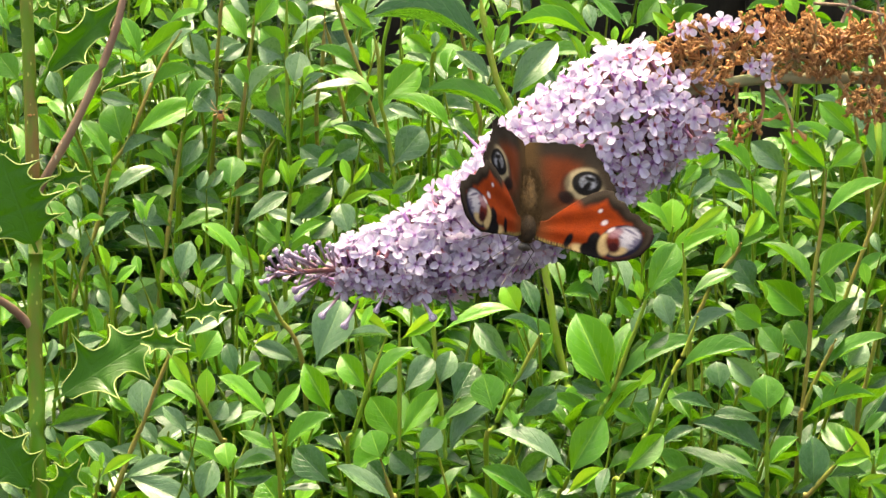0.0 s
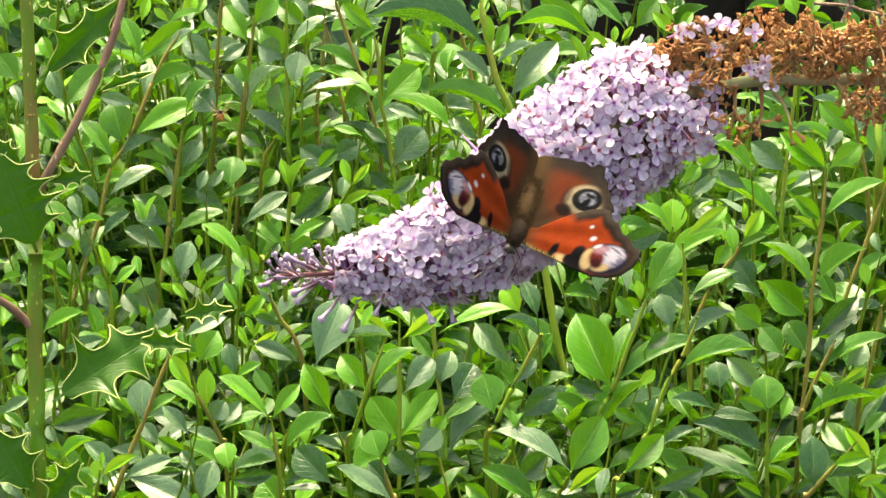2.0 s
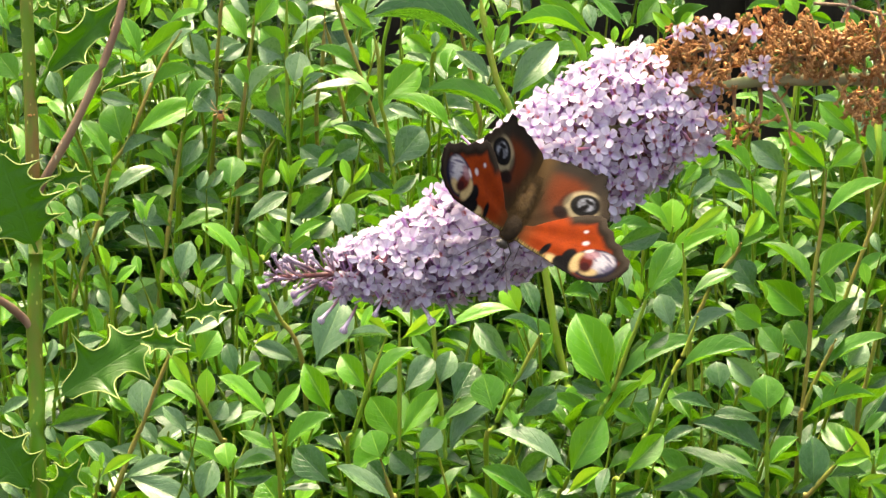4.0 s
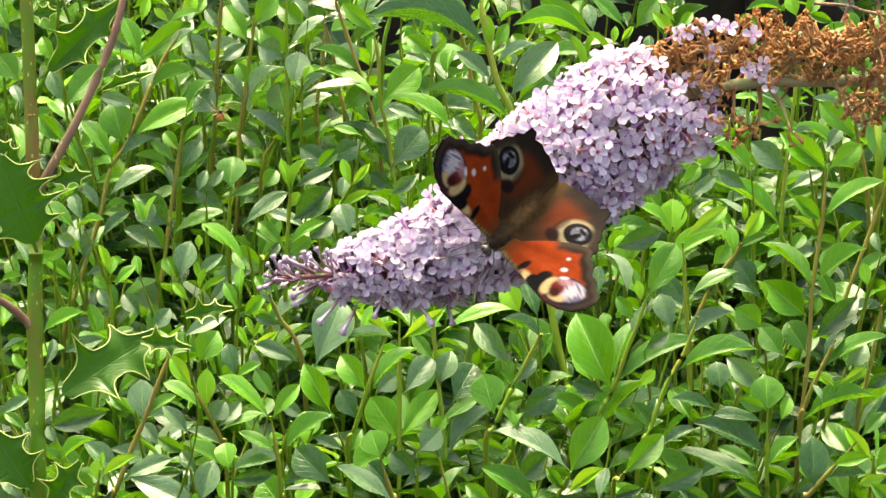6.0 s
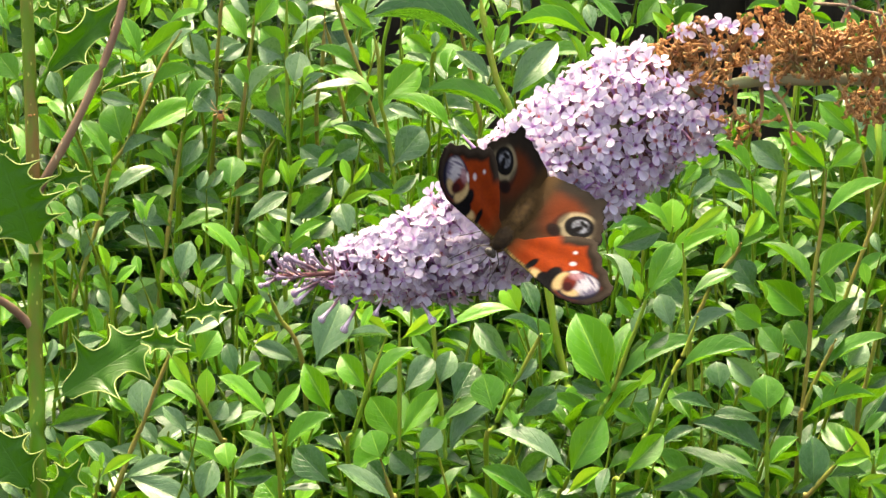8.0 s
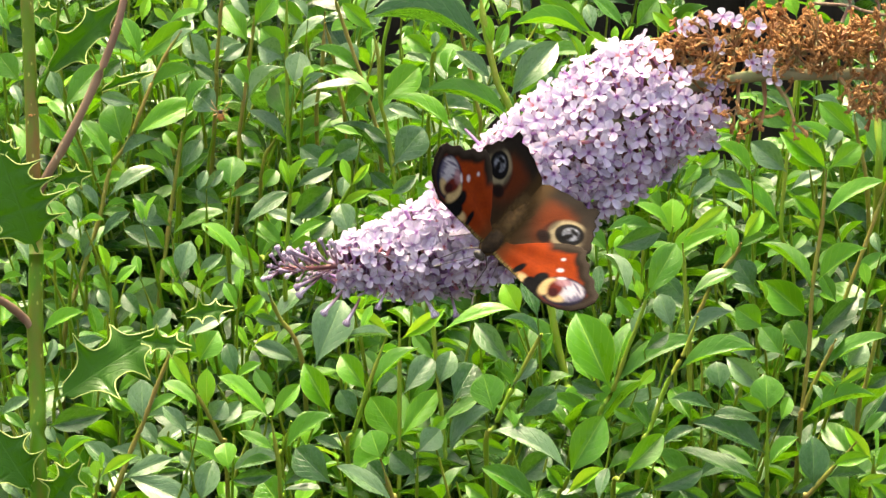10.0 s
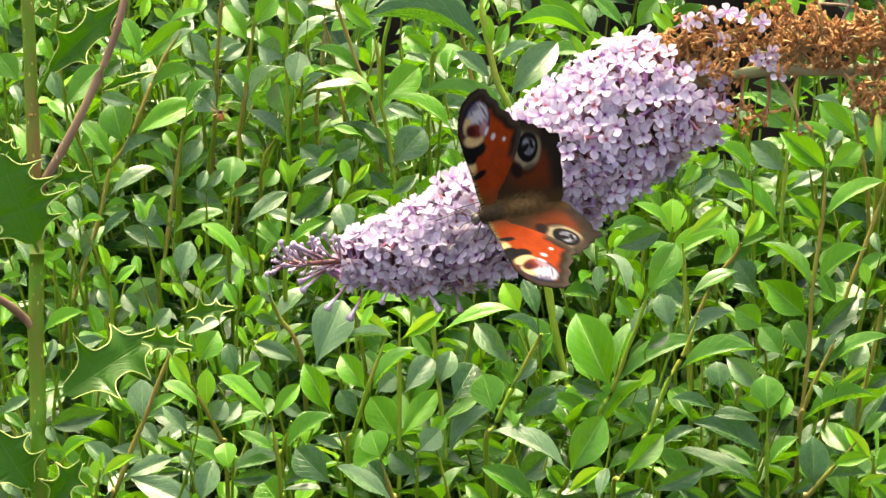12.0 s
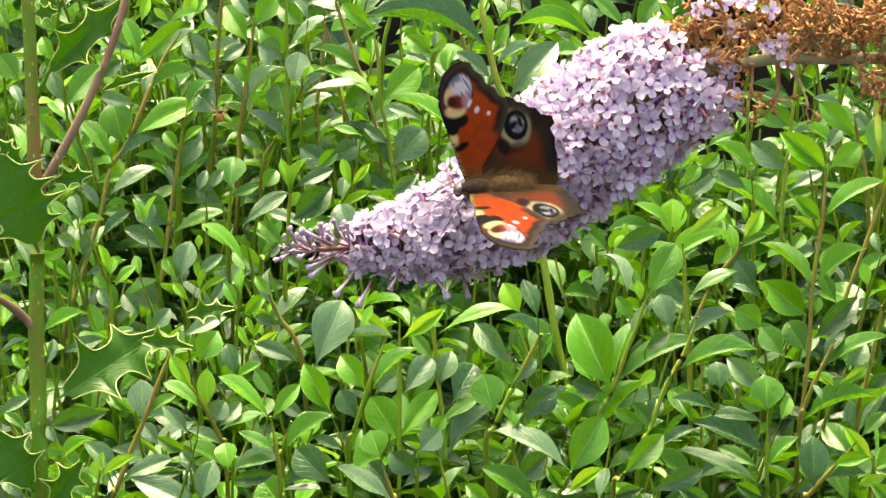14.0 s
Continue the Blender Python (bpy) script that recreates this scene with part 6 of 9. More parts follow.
leaf(s, (-0.0892, 1.1634, 1.0014), (-0.0892, 1.1728, 1.0101), -16, 0.0049, "fresh")
s = shoot(((-0.0952, 1.3153, 0.9367), (-0.0919, 1.2873, 0.9827), (-0.0851, 1.2653, 1.0187)), 0.0009, 0.0006, False, "leafy privet side shoot deep in the hedge")
leaf(s, (-0.0851, 1.2653, 1.0187), (-0.0785, 1.2733, 1.0259), 42, 0.0080, "mid")
s = shoot(((-0.0249, 1.3118, 0.9349), (-0.0249, 1.2838, 0.9809), (-0.0250, 1.2618, 1.0169)), 0.0009, 0.0006, False, "leafy privet side shoot deep in the hedge")
leaf(s, (-0.0250, 1.2618, 1.0169), (-0.0117, 1.2667, 1.0251), 64, 0.0069, "sky_sheen")
s = shoot(((-0.0220, 1.3170, 0.9375), (-0.0190, 1.2890, 0.9835), (-0.0131, 1.2670, 1.0195)), 0.0009, 0.0006, False, "leafy privet side shoot deep in the hedge")
leaf(s, (-0.0131, 1.2670, 1.0195), (0.0016, 1.2617, 1.0171), 68, 0.0134, "fresh")
s = shoot(((-0.0484, 1.2491, 0.9273), (-0.0496, 1.2211, 0.9733), (-0.0520, 1.1991, 1.0093)), 0.0009, 0.0006, False, "leafy privet side shoot with glossy pointed leaves")
leaf(s, (-0.0520, 1.1991, 1.0093), (-0.0418, 1.2021, 1.0138), 67, 0.0044, "sky_sheen")
s = shoot(((-0.0740, 1.2839, 0.9215), (-0.0702, 1.2559, 0.9675), (-0.0626, 1.2339, 1.0035)), 0.0009, 0.0006, False, "leafy privet side shoot deep in the hedge")
leaf(s, (-0.0626, 1.2339, 1.0035), (-0.0508, 1.2422, 1.0118), 55, 0.0105, "old")
s = shoot(((0.0443, 1.2057, 0.9129), (0.0408, 1.1777, 0.9589), (0.0336, 1.1557, 0.9949)), 0.0009, 0.0006, False, "leafy privet side shoot with glossy pointed leaves")
leaf(s, (0.0336, 1.1557, 0.9949), (0.0262, 1.1646, 1.0063), -40, 0.0099, "young")
s = shoot(((0.0454, 1.2122, 0.9080), (0.0442, 1.1842, 0.9540), (0.0418, 1.1622, 0.9900)), 0.0009, 0.0006, False, "leafy privet side shoot with glossy pointed leaves")
leaf(s, (0.0418, 1.1622, 0.9900), (0.0351, 1.1765, 1.0036), -8, 0.0079, "old")
s = shoot(((0.0062, 1.2113, 0.9070), (0.0088, 1.1833, 0.9530), (0.0139, 1.1613, 0.9890)), 0.0009, 0.0006, False, "leafy privet side shoot with glossy pointed leaves")
leaf(s, (0.0139, 1.1613, 0.9890), (0.0289, 1.1456, 0.9752), 46, 0.0104, "sky_sheen")
s = shoot(((0.0832, 1.2469, 0.9214), (0.0830, 1.2189, 0.9674), (0.0825, 1.1969, 1.0034)), 0.0009, 0.0006, False, "leafy privet side shoot with glossy pointed leaves")
leaf(s, (0.0825, 1.1969, 1.0034), (0.0805, 1.2056, 1.0153), -13, 0.0083, "young")
leaf(s, (0.0852, 1.1989, 1.0041), (0.0882, 1.2045, 1.0143), 27, 0.0055, "young")
s = shoot(((0.0770, 1.2511, 0.9321), (0.0788, 1.2231, 0.9781), (0.0826, 1.2011, 1.0141)), 0.0009, 0.0006, False, "leafy privet side shoot with glossy pointed leaves")
leaf(s, (0.0826, 1.2011, 1.0141), (0.0818, 1.2050, 1.0208), -11, 0.0031, "young")
leaf(s, (0.0768, 1.2005, 1.0102), (0.0984, 1.1997, 1.0186), 74, 0.0102, "old")
s = shoot(((0.0803, 1.2239, 0.9158), (0.0808, 1.1959, 0.9618), (0.0817, 1.1739, 0.9978)), 0.0009, 0.0006, False, "leafy privet side shoot with glossy pointed leaves")
leaf(s, (0.0817, 1.1739, 0.9978), (0.0712, 1.1905, 1.0114), 16, 0.0091, "sky_sheen")
s = shoot(((0.0769, 1.2211, 0.9154), (0.0743, 1.1931, 0.9614), (0.0690, 1.1711, 0.9974)), 0.0009, 0.0006, False, "leafy privet side shoot with glossy pointed leaves")
leaf(s, (0.0690, 1.1711, 0.9974), (0.0695, 1.1817, 1.0085), -19, 0.0058, "old")
s = shoot(((0.0830, 1.2891, 0.9240), (0.0804, 1.2611, 0.9700), (0.0751, 1.2391, 1.0060)), 0.0009, 0.0006, False, "leafy privet side shoot deep in the hedge")
leaf(s, (0.0751, 1.2391, 1.0060), (0.0988, 1.2389, 1.0074), 21, 0.0090, "mid")
s = shoot(((0.0980, 1.2373, 0.9005), (0.0972, 1.2093, 0.9465), (0.0956, 1.1873, 0.9825)), 0.0009, 0.0006, False, "leafy privet side shoot deep in the hedge")
leaf(s, (0.0956, 1.1873, 0.9825), (0.1032, 1.1935, 0.9898), 51, 0.0077, "sky_sheen")
s = shoot(((0.0772, 1.2071, 0.9058), (0.0755, 1.1791, 0.9518), (0.0722, 1.1571, 0.9878)), 0.0009, 0.0006, False, "leafy privet side shoot with glossy pointed leaves")
leaf(s, (0.0722, 1.1571, 0.9878), (0.0709, 1.1626, 0.9926), -14, 0.0055, "mid")
s = shoot(((0.0992, 1.3065, 0.9324), (0.0985, 1.2785, 0.9784), (0.0972, 1.2565, 1.0144)), 0.0009, 0.0006, False, "leafy privet side shoot deep in the hedge")
leaf(s, (0.0972, 1.2565, 1.0144), (0.0879, 1.2607, 1.0228), -61, 0.0080, "mid")
s = shoot(((0.1213, 1.2651, 0.9343), (0.1250, 1.2371, 0.9803), (0.1323, 1.2151, 1.0163)), 0.0009, 0.0006, False, "leafy privet side shoot with glossy pointed leaves")
leaf(s, (0.1323, 1.2151, 1.0163), (0.1238, 1.2224, 1.0226), -51, 0.0055, "fresh")
leaf(s, (0.1373, 1.2144, 1.0179), (0.1373, 1.2194, 1.0263), 0, 0.0031, "young")
s = shoot(((0.1033, 1.2321, 0.9236), (0.0996, 1.2041, 0.9696), (0.0921, 1.1821, 1.0056)), 0.0009, 0.0006, False, "leafy privet side shoot with glossy pointed leaves")
leaf(s, (0.0921, 1.1821, 1.0056), (0.1047, 1.1917, 1.0157), 0, 0.0071, "fresh")
s = shoot(((0.1043, 1.2853, 0.9411), (0.1072, 1.2573, 0.9871), (0.1132, 1.2353, 1.0231)), 0.0009, 0.0006, False, "leafy privet side shoot with glossy pointed leaves")
leaf(s, (0.1132, 1.2353, 1.0231), (0.1263, 1.2399, 1.0326), 54, 0.0064, "sky_sheen")
leaf(s, (0.1098, 1.2371, 1.0285), (0.1190, 1.2423, 1.0372), 57, 0.0067, "fresh")
s = shoot(((0.1470, 1.2675, 0.9363), (0.1449, 1.2395, 0.9823), (0.1407, 1.2175, 1.0183)), 0.0009, 0.0006, False, "leafy privet side shoot with glossy pointed leaves")
leaf(s, (0.1407, 1.2175, 1.0183), (0.1258, 1.2238, 1.0265), 0, 0.0068, "sky_sheen")
s = shoot(((0.1878, 1.2213, 0.9193), (0.1877, 1.1933, 0.9653), (0.1877, 1.1713, 1.0013)), 0.0009, 0.0006, False, "leafy privet side shoot with glossy pointed leaves")
leaf(s, (0.1877, 1.1713, 1.0013), (0.1864, 1.1786, 1.0108), -10, 0.0054, "young")
s = shoot(((0.1483, 1.2004, 0.9082), (0.1454, 1.1724, 0.9542), (0.1396, 1.1504, 0.9902)), 0.0009, 0.0006, False, "leafy privet side shoot with glossy pointed leaves")
leaf(s, (0.1396, 1.1504, 0.9902), (0.1277, 1.1535, 0.9983), -67, 0.0123, "mid")
s = shoot(((0.1435, 1.2016, 0.9025), (0.1456, 1.1736, 0.9485), (0.1498, 1.1516, 0.9845)), 0.0009, 0.0006, False, "leafy privet side shoot with glossy pointed leaves")
leaf(s, (0.1498, 1.1516, 0.9845), (0.1362, 1.1529, 0.9906), -51, 0.0057, "mid")
s = shoot(((0.1064, 1.2038, 0.9057), (0.1044, 1.1758, 0.9517), (0.1005, 1.1538, 0.9877)), 0.0009, 0.0006, False, "leafy privet side shoot with glossy pointed leaves")
leaf(s, (0.1005, 1.1538, 0.9877), (0.0950, 1.1623, 1.0018), -32, 0.0099, "sky_sheen")
s = shoot(((0.1328, 1.2683, 0.9143), (0.1297, 1.2403, 0.9603), (0.1234, 1.2183, 0.9963)), 0.0009, 0.0006, False, "leafy privet side shoot deep in the hedge")
leaf(s, (0.1234, 1.2183, 0.9963), (0.1325, 1.2240, 1.0040), 56, 0.0078, "fresh")
s = shoot(((0.1361, 1.2545, 0.9080), (0.1379, 1.2265, 0.9540), (0.1416, 1.2045, 0.9900)), 0.0009, 0.0006, False, "leafy privet side shoot deep in the hedge")
leaf(s, (0.1416, 1.2045, 0.9900), (0.1339, 1.2117, 1.0012), -45, 0.0116, "old")
s = shoot(((0.1914, 1.2420, 0.9283), (0.1931, 1.2140, 0.9743), (0.1966, 1.1920, 1.0103)), 0.0009, 0.0006, False, "leafy privet side shoot with glossy pointed leaves")
leaf(s, (0.1966, 1.1920, 1.0103), (0.1941, 1.2014, 1.0179), -39, 0.0047, "sky_sheen")
s = shoot(((0.1466, 1.2261, 0.9150), (0.1439, 1.1981, 0.9610), (0.1384, 1.1761, 0.9970)), 0.0009, 0.0006, False, "leafy privet side shoot with glossy pointed leaves")
leaf(s, (0.1384, 1.1761, 0.9970), (0.1283, 1.1784, 1.0003), -26, 0.0041, "sky_sheen")
leaf(s, (0.1423, 1.1768, 0.9942), (0.1348, 1.1793, 0.9999), -65, 0.0039, "old")
leaf(s, (0.1435, 1.1757, 0.9932), (0.1392, 1.1815, 1.0019), 11, 0.0032, "young")
s = shoot(((0.1768, 1.2459, 0.9042), (0.1772, 1.2179, 0.9502), (0.1779, 1.1959, 0.9862)), 0.0009, 0.0006, False, "leafy privet side shoot deep in the hedge")
leaf(s, (0.1779, 1.1959, 0.9862), (0.1715, 1.2034, 0.9972), -39, 0.0066, "mid")
s = shoot(((-0.1079, 1.1846, 0.8983), (-0.1071, 1.1566, 0.9443), (-0.1055, 1.1346, 0.9803)), 0.0009, 0.0006, False, "leafy privet side shoot with glossy pointed leaves")
leaf(s, (-0.1055, 1.1346, 0.9803), (-0.0974, 1.1436, 0.9915), 42, 0.0122, "fresh")
s = shoot(((-0.1040, 1.1354, 0.8838), (-0.1046, 1.1074, 0.9298), (-0.1058, 1.0854, 0.9658)), 0.0009, 0.0006, False, "leafy privet side shoot with glossy pointed leaves")
leaf(s, (-0.1058, 1.0854, 0.9658), (-0.1176, 1.0937, 0.9755), -31, 0.0066, "sky_sheen")
s = shoot(((-0.1585, 1.1380, 0.8866), (-0.1604, 1.1100, 0.9326), (-0.1642, 1.0880, 0.9686)), 0.0009, 0.0006, False, "leafy privet side shoot with glossy pointed leaves")
leaf(s, (-0.1642, 1.0880, 0.9686), (-0.1390, 1.0848, 0.9759), 65, 0.0101, "old")
s = shoot(((-0.1697, 1.1349, 0.8764), (-0.1658, 1.1069, 0.9224), (-0.1579, 1.0849, 0.9584)), 0.0009, 0.0006, False, "leafy privet side shoot with glossy pointed leaves")
leaf(s, (-0.1579, 1.0849, 0.9584), (-0.1657, 1.0859, 0.9606), -71, 0.0057, "fresh")
leaf(s, (-0.1601, 1.0828, 0.9542), (-0.1448, 1.0913, 0.9619), 1, 0.0073, "fresh")
leaf(s, (-0.1613, 1.0852, 0.9621), (-0.1656, 1.0902, 0.9679), -41, 0.0045, "sky_sheen")
s = shoot(((-0.0875, 1.1054, 0.8661), (-0.0914, 1.0774, 0.9121), (-0.0991, 1.0554, 0.9481)), 0.0009, 0.0006, False, "leafy privet side shoot with glossy pointed leaves")
leaf(s, (-0.0991, 1.0554, 0.9481), (-0.0945, 1.0686, 0.9620), 20, 0.0104, "sky_sheen")
s = shoot(((-0.1020, 1.1160, 0.8741), (-0.1016, 1.0880, 0.9201), (-0.1009, 1.0660, 0.9561)), 0.0009, 0.0006, False, "leafy privet side shoot with glossy pointed leaves")
leaf(s, (-0.1009, 1.0660, 0.9561), (-0.1084, 1.0745, 0.9631), -45, 0.0060, "old")
s = shoot(((-0.1777, 1.1934, 0.8990), (-0.1737, 1.1654, 0.9450), (-0.1657, 1.1434, 0.9810)), 0.0009, 0.0006, False, "leafy privet side shoot with glossy pointed leaves")
leaf(s, (-0.1657, 1.1434, 0.9810), (-0.1473, 1.1443, 0.9871), 41, 0.0074, "old")
s = shoot(((-0.1769, 1.1787, 0.8966), (-0.1776, 1.1507, 0.9426), (-0.1790, 1.1287, 0.9786)), 0.0009, 0.0006, False, "leafy privet side shoot with glossy pointed leaves")
leaf(s, (-0.1790, 1.1287, 0.9786), (-0.1858, 1.1337, 0.9846), -53, 0.0046, "fresh")
s = shoot(((-0.1769, 1.1544, 0.8929), (-0.1763, 1.1264, 0.9389), (-0.1752, 1.1044, 0.9749)), 0.0009, 0.0006, False, "leafy privet side shoot with glossy pointed leaves")
leaf(s, (-0.1752, 1.1044, 0.9749), (-0.1824, 1.1069, 0.9804), -64, 0.0045, "fresh")
s = shoot(((-0.1892, 1.1450, 0.8889), (-0.1881, 1.1170, 0.9349), (-0.1859, 1.0950, 0.9709)), 0.0009, 0.0006, False, "leafy privet side shoot with glossy pointed leaves")
leaf(s, (-0.1859, 1.0950, 0.9709), (-0.1736, 1.1008, 0.9765), 39, 0.0056, "sky_sheen")
s = shoot(((-0.1727, 1.1444, 0.8815), (-0.1733, 1.1164, 0.9275), (-0.1743, 1.0944, 0.9635)), 0.0009, 0.0006, False, "leafy privet side shoot with glossy pointed leaves")
leaf(s, (-0.1743, 1.0944, 0.9635), (-0.1850, 1.1000, 0.9700), -30, 0.0052, "mid")
s = shoot(((-0.1817, 1.1832, 0.8962), (-0.1784, 1.1552, 0.9422), (-0.1718, 1.1332, 0.9782)), 0.0009, 0.0006, False, "leafy privet side shoot with glossy pointed leaves")
leaf(s, (-0.1718, 1.1332, 0.9782), (-0.1689, 1.1429, 0.9879), 56, 0.0053, "sky_sheen")
s = shoot(((-0.1275, 1.1531, 0.8870), (-0.1287, 1.1251, 0.9330), (-0.1311, 1.1031, 0.9690)), 0.0009, 0.0006, False, "leafy privet side shoot with glossy pointed leaves")
leaf(s, (-0.1311, 1.1031, 0.9690), (-0.1419, 1.1083, 0.9754), -60, 0.0051, "mid")
s = shoot(((-0.1751, 1.1061, 0.8670), (-0.1737, 1.0781, 0.9130), (-0.1708, 1.0561, 0.9490)), 0.0009, 0.0006, False, "leafy privet side shoot with glossy pointed leaves")
leaf(s, (-0.1708, 1.0561, 0.9490), (-0.1811, 1.0662, 0.9579), -48, 0.0070, "sky_sheen")
s = shoot(((-0.1154, 1.1594, 0.8691), (-0.1171, 1.1314, 0.9151), (-0.1203, 1.1094, 0.9511)), 0.0009, 0.0006, False, "leafy privet side shoot deep in the hedge")
leaf(s, (-0.1203, 1.1094, 0.9511), (-0.1288, 1.1161, 0.9590), -51, 0.0073, "sky_sheen")
s = shoot(((-0.1236, 1.1148, 0.8746), (-0.1218, 1.0868, 0.9206), (-0.1182, 1.0648, 0.9566)), 0.0009, 0.0006, False, "leafy privet side shoot with glossy pointed leaves")
leaf(s, (-0.1182, 1.0648, 0.9566), (-0.1066, 1.0627, 0.9585), 59, 0.0045, "old")
s = shoot(((-0.1136, 1.1560, 0.8678), (-0.1121, 1.1280, 0.9138), (-0.1092, 1.1060, 0.9498)), 0.0009, 0.0006, False, "leafy privet side shoot deep in the hedge")
leaf(s, (-0.1092, 1.1060, 0.9498), (-0.1225, 1.1104, 0.9547), -67, 0.0062, "mid")
s = shoot(((-0.0357, 1.1531, 0.8870), (-0.0396, 1.1251, 0.9330), (-0.0475, 1.1031, 0.9690)), 0.0009, 0.0006, False, "leafy privet side shoot with glossy pointed leaves")
leaf(s, (-0.0475, 1.1031, 0.9690), (-0.0595, 1.1149, 0.9873), -44, 0.0110, "fresh")
leaf(s, (-0.0487, 1.1026, 0.9674), (-0.0614, 1.1143, 0.9842), 17, 0.0059, "sky_sheen")
leaf(s, (-0.0440, 1.1039, 0.9661), (-0.0631, 1.0998, 0.9662), -9, 0.0072, "fresh")
s = shoot(((-0.0642, 1.1629, 0.8897), (-0.0668, 1.1349, 0.9357), (-0.0719, 1.1129, 0.9717)), 0.0009, 0.0006, False, "leafy privet side shoot with glossy pointed leaves")
leaf(s, (-0.0719, 1.1129, 0.9717), (-0.0803, 1.1211, 0.9817), -46, 0.0072, "mid")
leaf(s, (-0.0658, 1.1103, 0.9688), (-0.0622, 1.1158, 0.9759), 33, 0.0037, "young")
s = shoot(((-0.0858, 1.1744, 0.8938), (-0.0868, 1.1464, 0.9398), (-0.0888, 1.1244, 0.9758)), 0.0009, 0.0006, False, "leafy privet side shoot with glossy pointed leaves")
leaf(s, (-0.0888, 1.1244, 0.9758), (-0.0774, 1.1298, 0.9814), 25, 0.0052, "fresh")
leaf(s, (-0.0888, 1.1252, 0.9760), (-0.0932, 1.1345, 0.9888), -25, 0.0075, "old")
s = shoot(((-0.0912, 1.1112, 0.8774), (-0.0901, 1.0832, 0.9234), (-0.0877, 1.0612, 0.9594)), 0.0009, 0.0006, False, "leafy privet side shoot with glossy pointed leaves")
leaf(s, (-0.0877, 1.0612, 0.9594), (-0.0900, 1.0716, 0.9681), -14, 0.0093, "fresh")
s = shoot(((-0.0533, 1.1043, 0.8740), (-0.0504, 1.0763, 0.9200), (-0.0447, 1.0543, 0.9560)), 0.0009, 0.0006, False, "leafy privet side shoot with glossy pointed leaves")
leaf(s, (-0.0447, 1.0543, 0.9560), (-0.0608, 1.0653, 0.9682), -55, 0.0138, "old")
s = shoot(((-0.0270, 1.1913, 0.8814), (-0.0278, 1.1633, 0.9274), (-0.0293, 1.1413, 0.9634)), 0.0009, 0.0006, False, "leafy privet side shoot deep in the hedge")
leaf(s, (-0.0293, 1.1413, 0.9634), (-0.0207, 1.1474, 0.9692), 55, 0.0099, "sky_sheen")
s = shoot(((-0.0118, 1.1241, 0.8808), (-0.0113, 1.0961, 0.9268), (-0.0103, 1.0741, 0.9628)), 0.0009, 0.0006, False, "leafy privet side shoot with glossy pointed leaves")
leaf(s, (-0.0103, 1.0741, 0.9628), (-0.0009, 1.0809, 0.9700), 54, 0.0105, "sky_sheen")
s = shoot(((0.0028, 1.1694, 0.8728), (0.0003, 1.1414, 0.9188), (-0.0046, 1.1194, 0.9548)), 0.0009, 0.0006, False, "leafy privet side shoot deep in the hedge")
leaf(s, (-0.0046, 1.1194, 0.9548), (0.0015, 1.1223, 0.9595), 60, 0.0063, "fresh")
s = shoot(((-0.0342, 1.1360, 0.8607), (-0.0303, 1.1080, 0.9067), (-0.0223, 1.0860, 0.9427)), 0.0009, 0.0006, False, "leafy privet side shoot deep in the hedge")
leaf(s, (-0.0223, 1.0860, 0.9427), (-0.0318, 1.0924, 0.9506), -55, 0.0095, "old")
s = shoot(((-0.0097, 1.1427, 0.8630), (-0.0104, 1.1147, 0.9090), (-0.0117, 1.0927, 0.9450)), 0.0009, 0.0006, False, "leafy privet side shoot deep in the hedge")
leaf(s, (-0.0117, 1.0927, 0.9450), (-0.0224, 1.0979, 0.9533), -60, 0.0107, "old")
s = shoot(((-0.0708, 1.1762, 0.8754), (-0.0670, 1.1482, 0.9214), (-0.0595, 1.1262, 0.9574)), 0.0009, 0.0006, False, "leafy privet side shoot deep in the hedge")
leaf(s, (-0.0595, 1.1262, 0.9574), (-0.0693, 1.1310, 0.9623), -62, 0.0063, "sky_sheen")
s = shoot(((-0.0450, 1.1941, 0.9039), (-0.0451, 1.1661, 0.9499), (-0.0452, 1.1441, 0.9859)), 0.0009, 0.0006, False, "leafy privet side shoot with glossy pointed leaves")
leaf(s, (-0.0452, 1.1441, 0.9859), (-0.0206, 1.1449, 0.9875), 9, 0.0065, "sky_sheen")
s = shoot(((-0.0357, 1.2032, 0.8861), (-0.0349, 1.1752, 0.9321), (-0.0333, 1.1532, 0.9681)), 0.0009, 0.0006, False, "leafy privet side shoot deep in the hedge")
leaf(s, (-0.0333, 1.1532, 0.9681), (-0.0457, 1.1550, 0.9728), -70, 0.0112, "old")
s = shoot(((0.0011, 1.1846, 0.8787), (0.0020, 1.1566, 0.9247), (0.0039, 1.1346, 0.9607)), 0.0009, 0.0006, False, "leafy privet side shoot deep in the hedge")
leaf(s, (0.0039, 1.1346, 0.9607), (0.0137, 1.1503, 0.9737), 35, 0.0147, "old")
s = shoot(((0.0728, 1.1658, 0.8937), (0.0763, 1.1378, 0.9397), (0.0833, 1.1158, 0.9757)), 0.0009, 0.0006, False, "leafy privet side shoot with glossy pointed leaves")
leaf(s, (0.0833, 1.1158, 0.9757), (0.0906, 1.1202, 0.9819), 57, 0.0052, "young")
s = shoot(((0.0583, 1.0985, 0.8690), (0.0600, 1.0705, 0.9150), (0.0633, 1.0485, 0.9510)), 0.0009, 0.0006, False, "leafy privet side shoot with glossy pointed leaves")
leaf(s, (0.0633, 1.0485, 0.9510), (0.0675, 1.0602, 0.9617), -13, 0.0062, "sky_sheen")
s = shoot(((0.0220, 1.1394, 0.8618), (0.0251, 1.1114, 0.9078), (0.0311, 1.0894, 0.9438)), 0.0009, 0.0006, False, "leafy privet side shoot deep in the hedge")
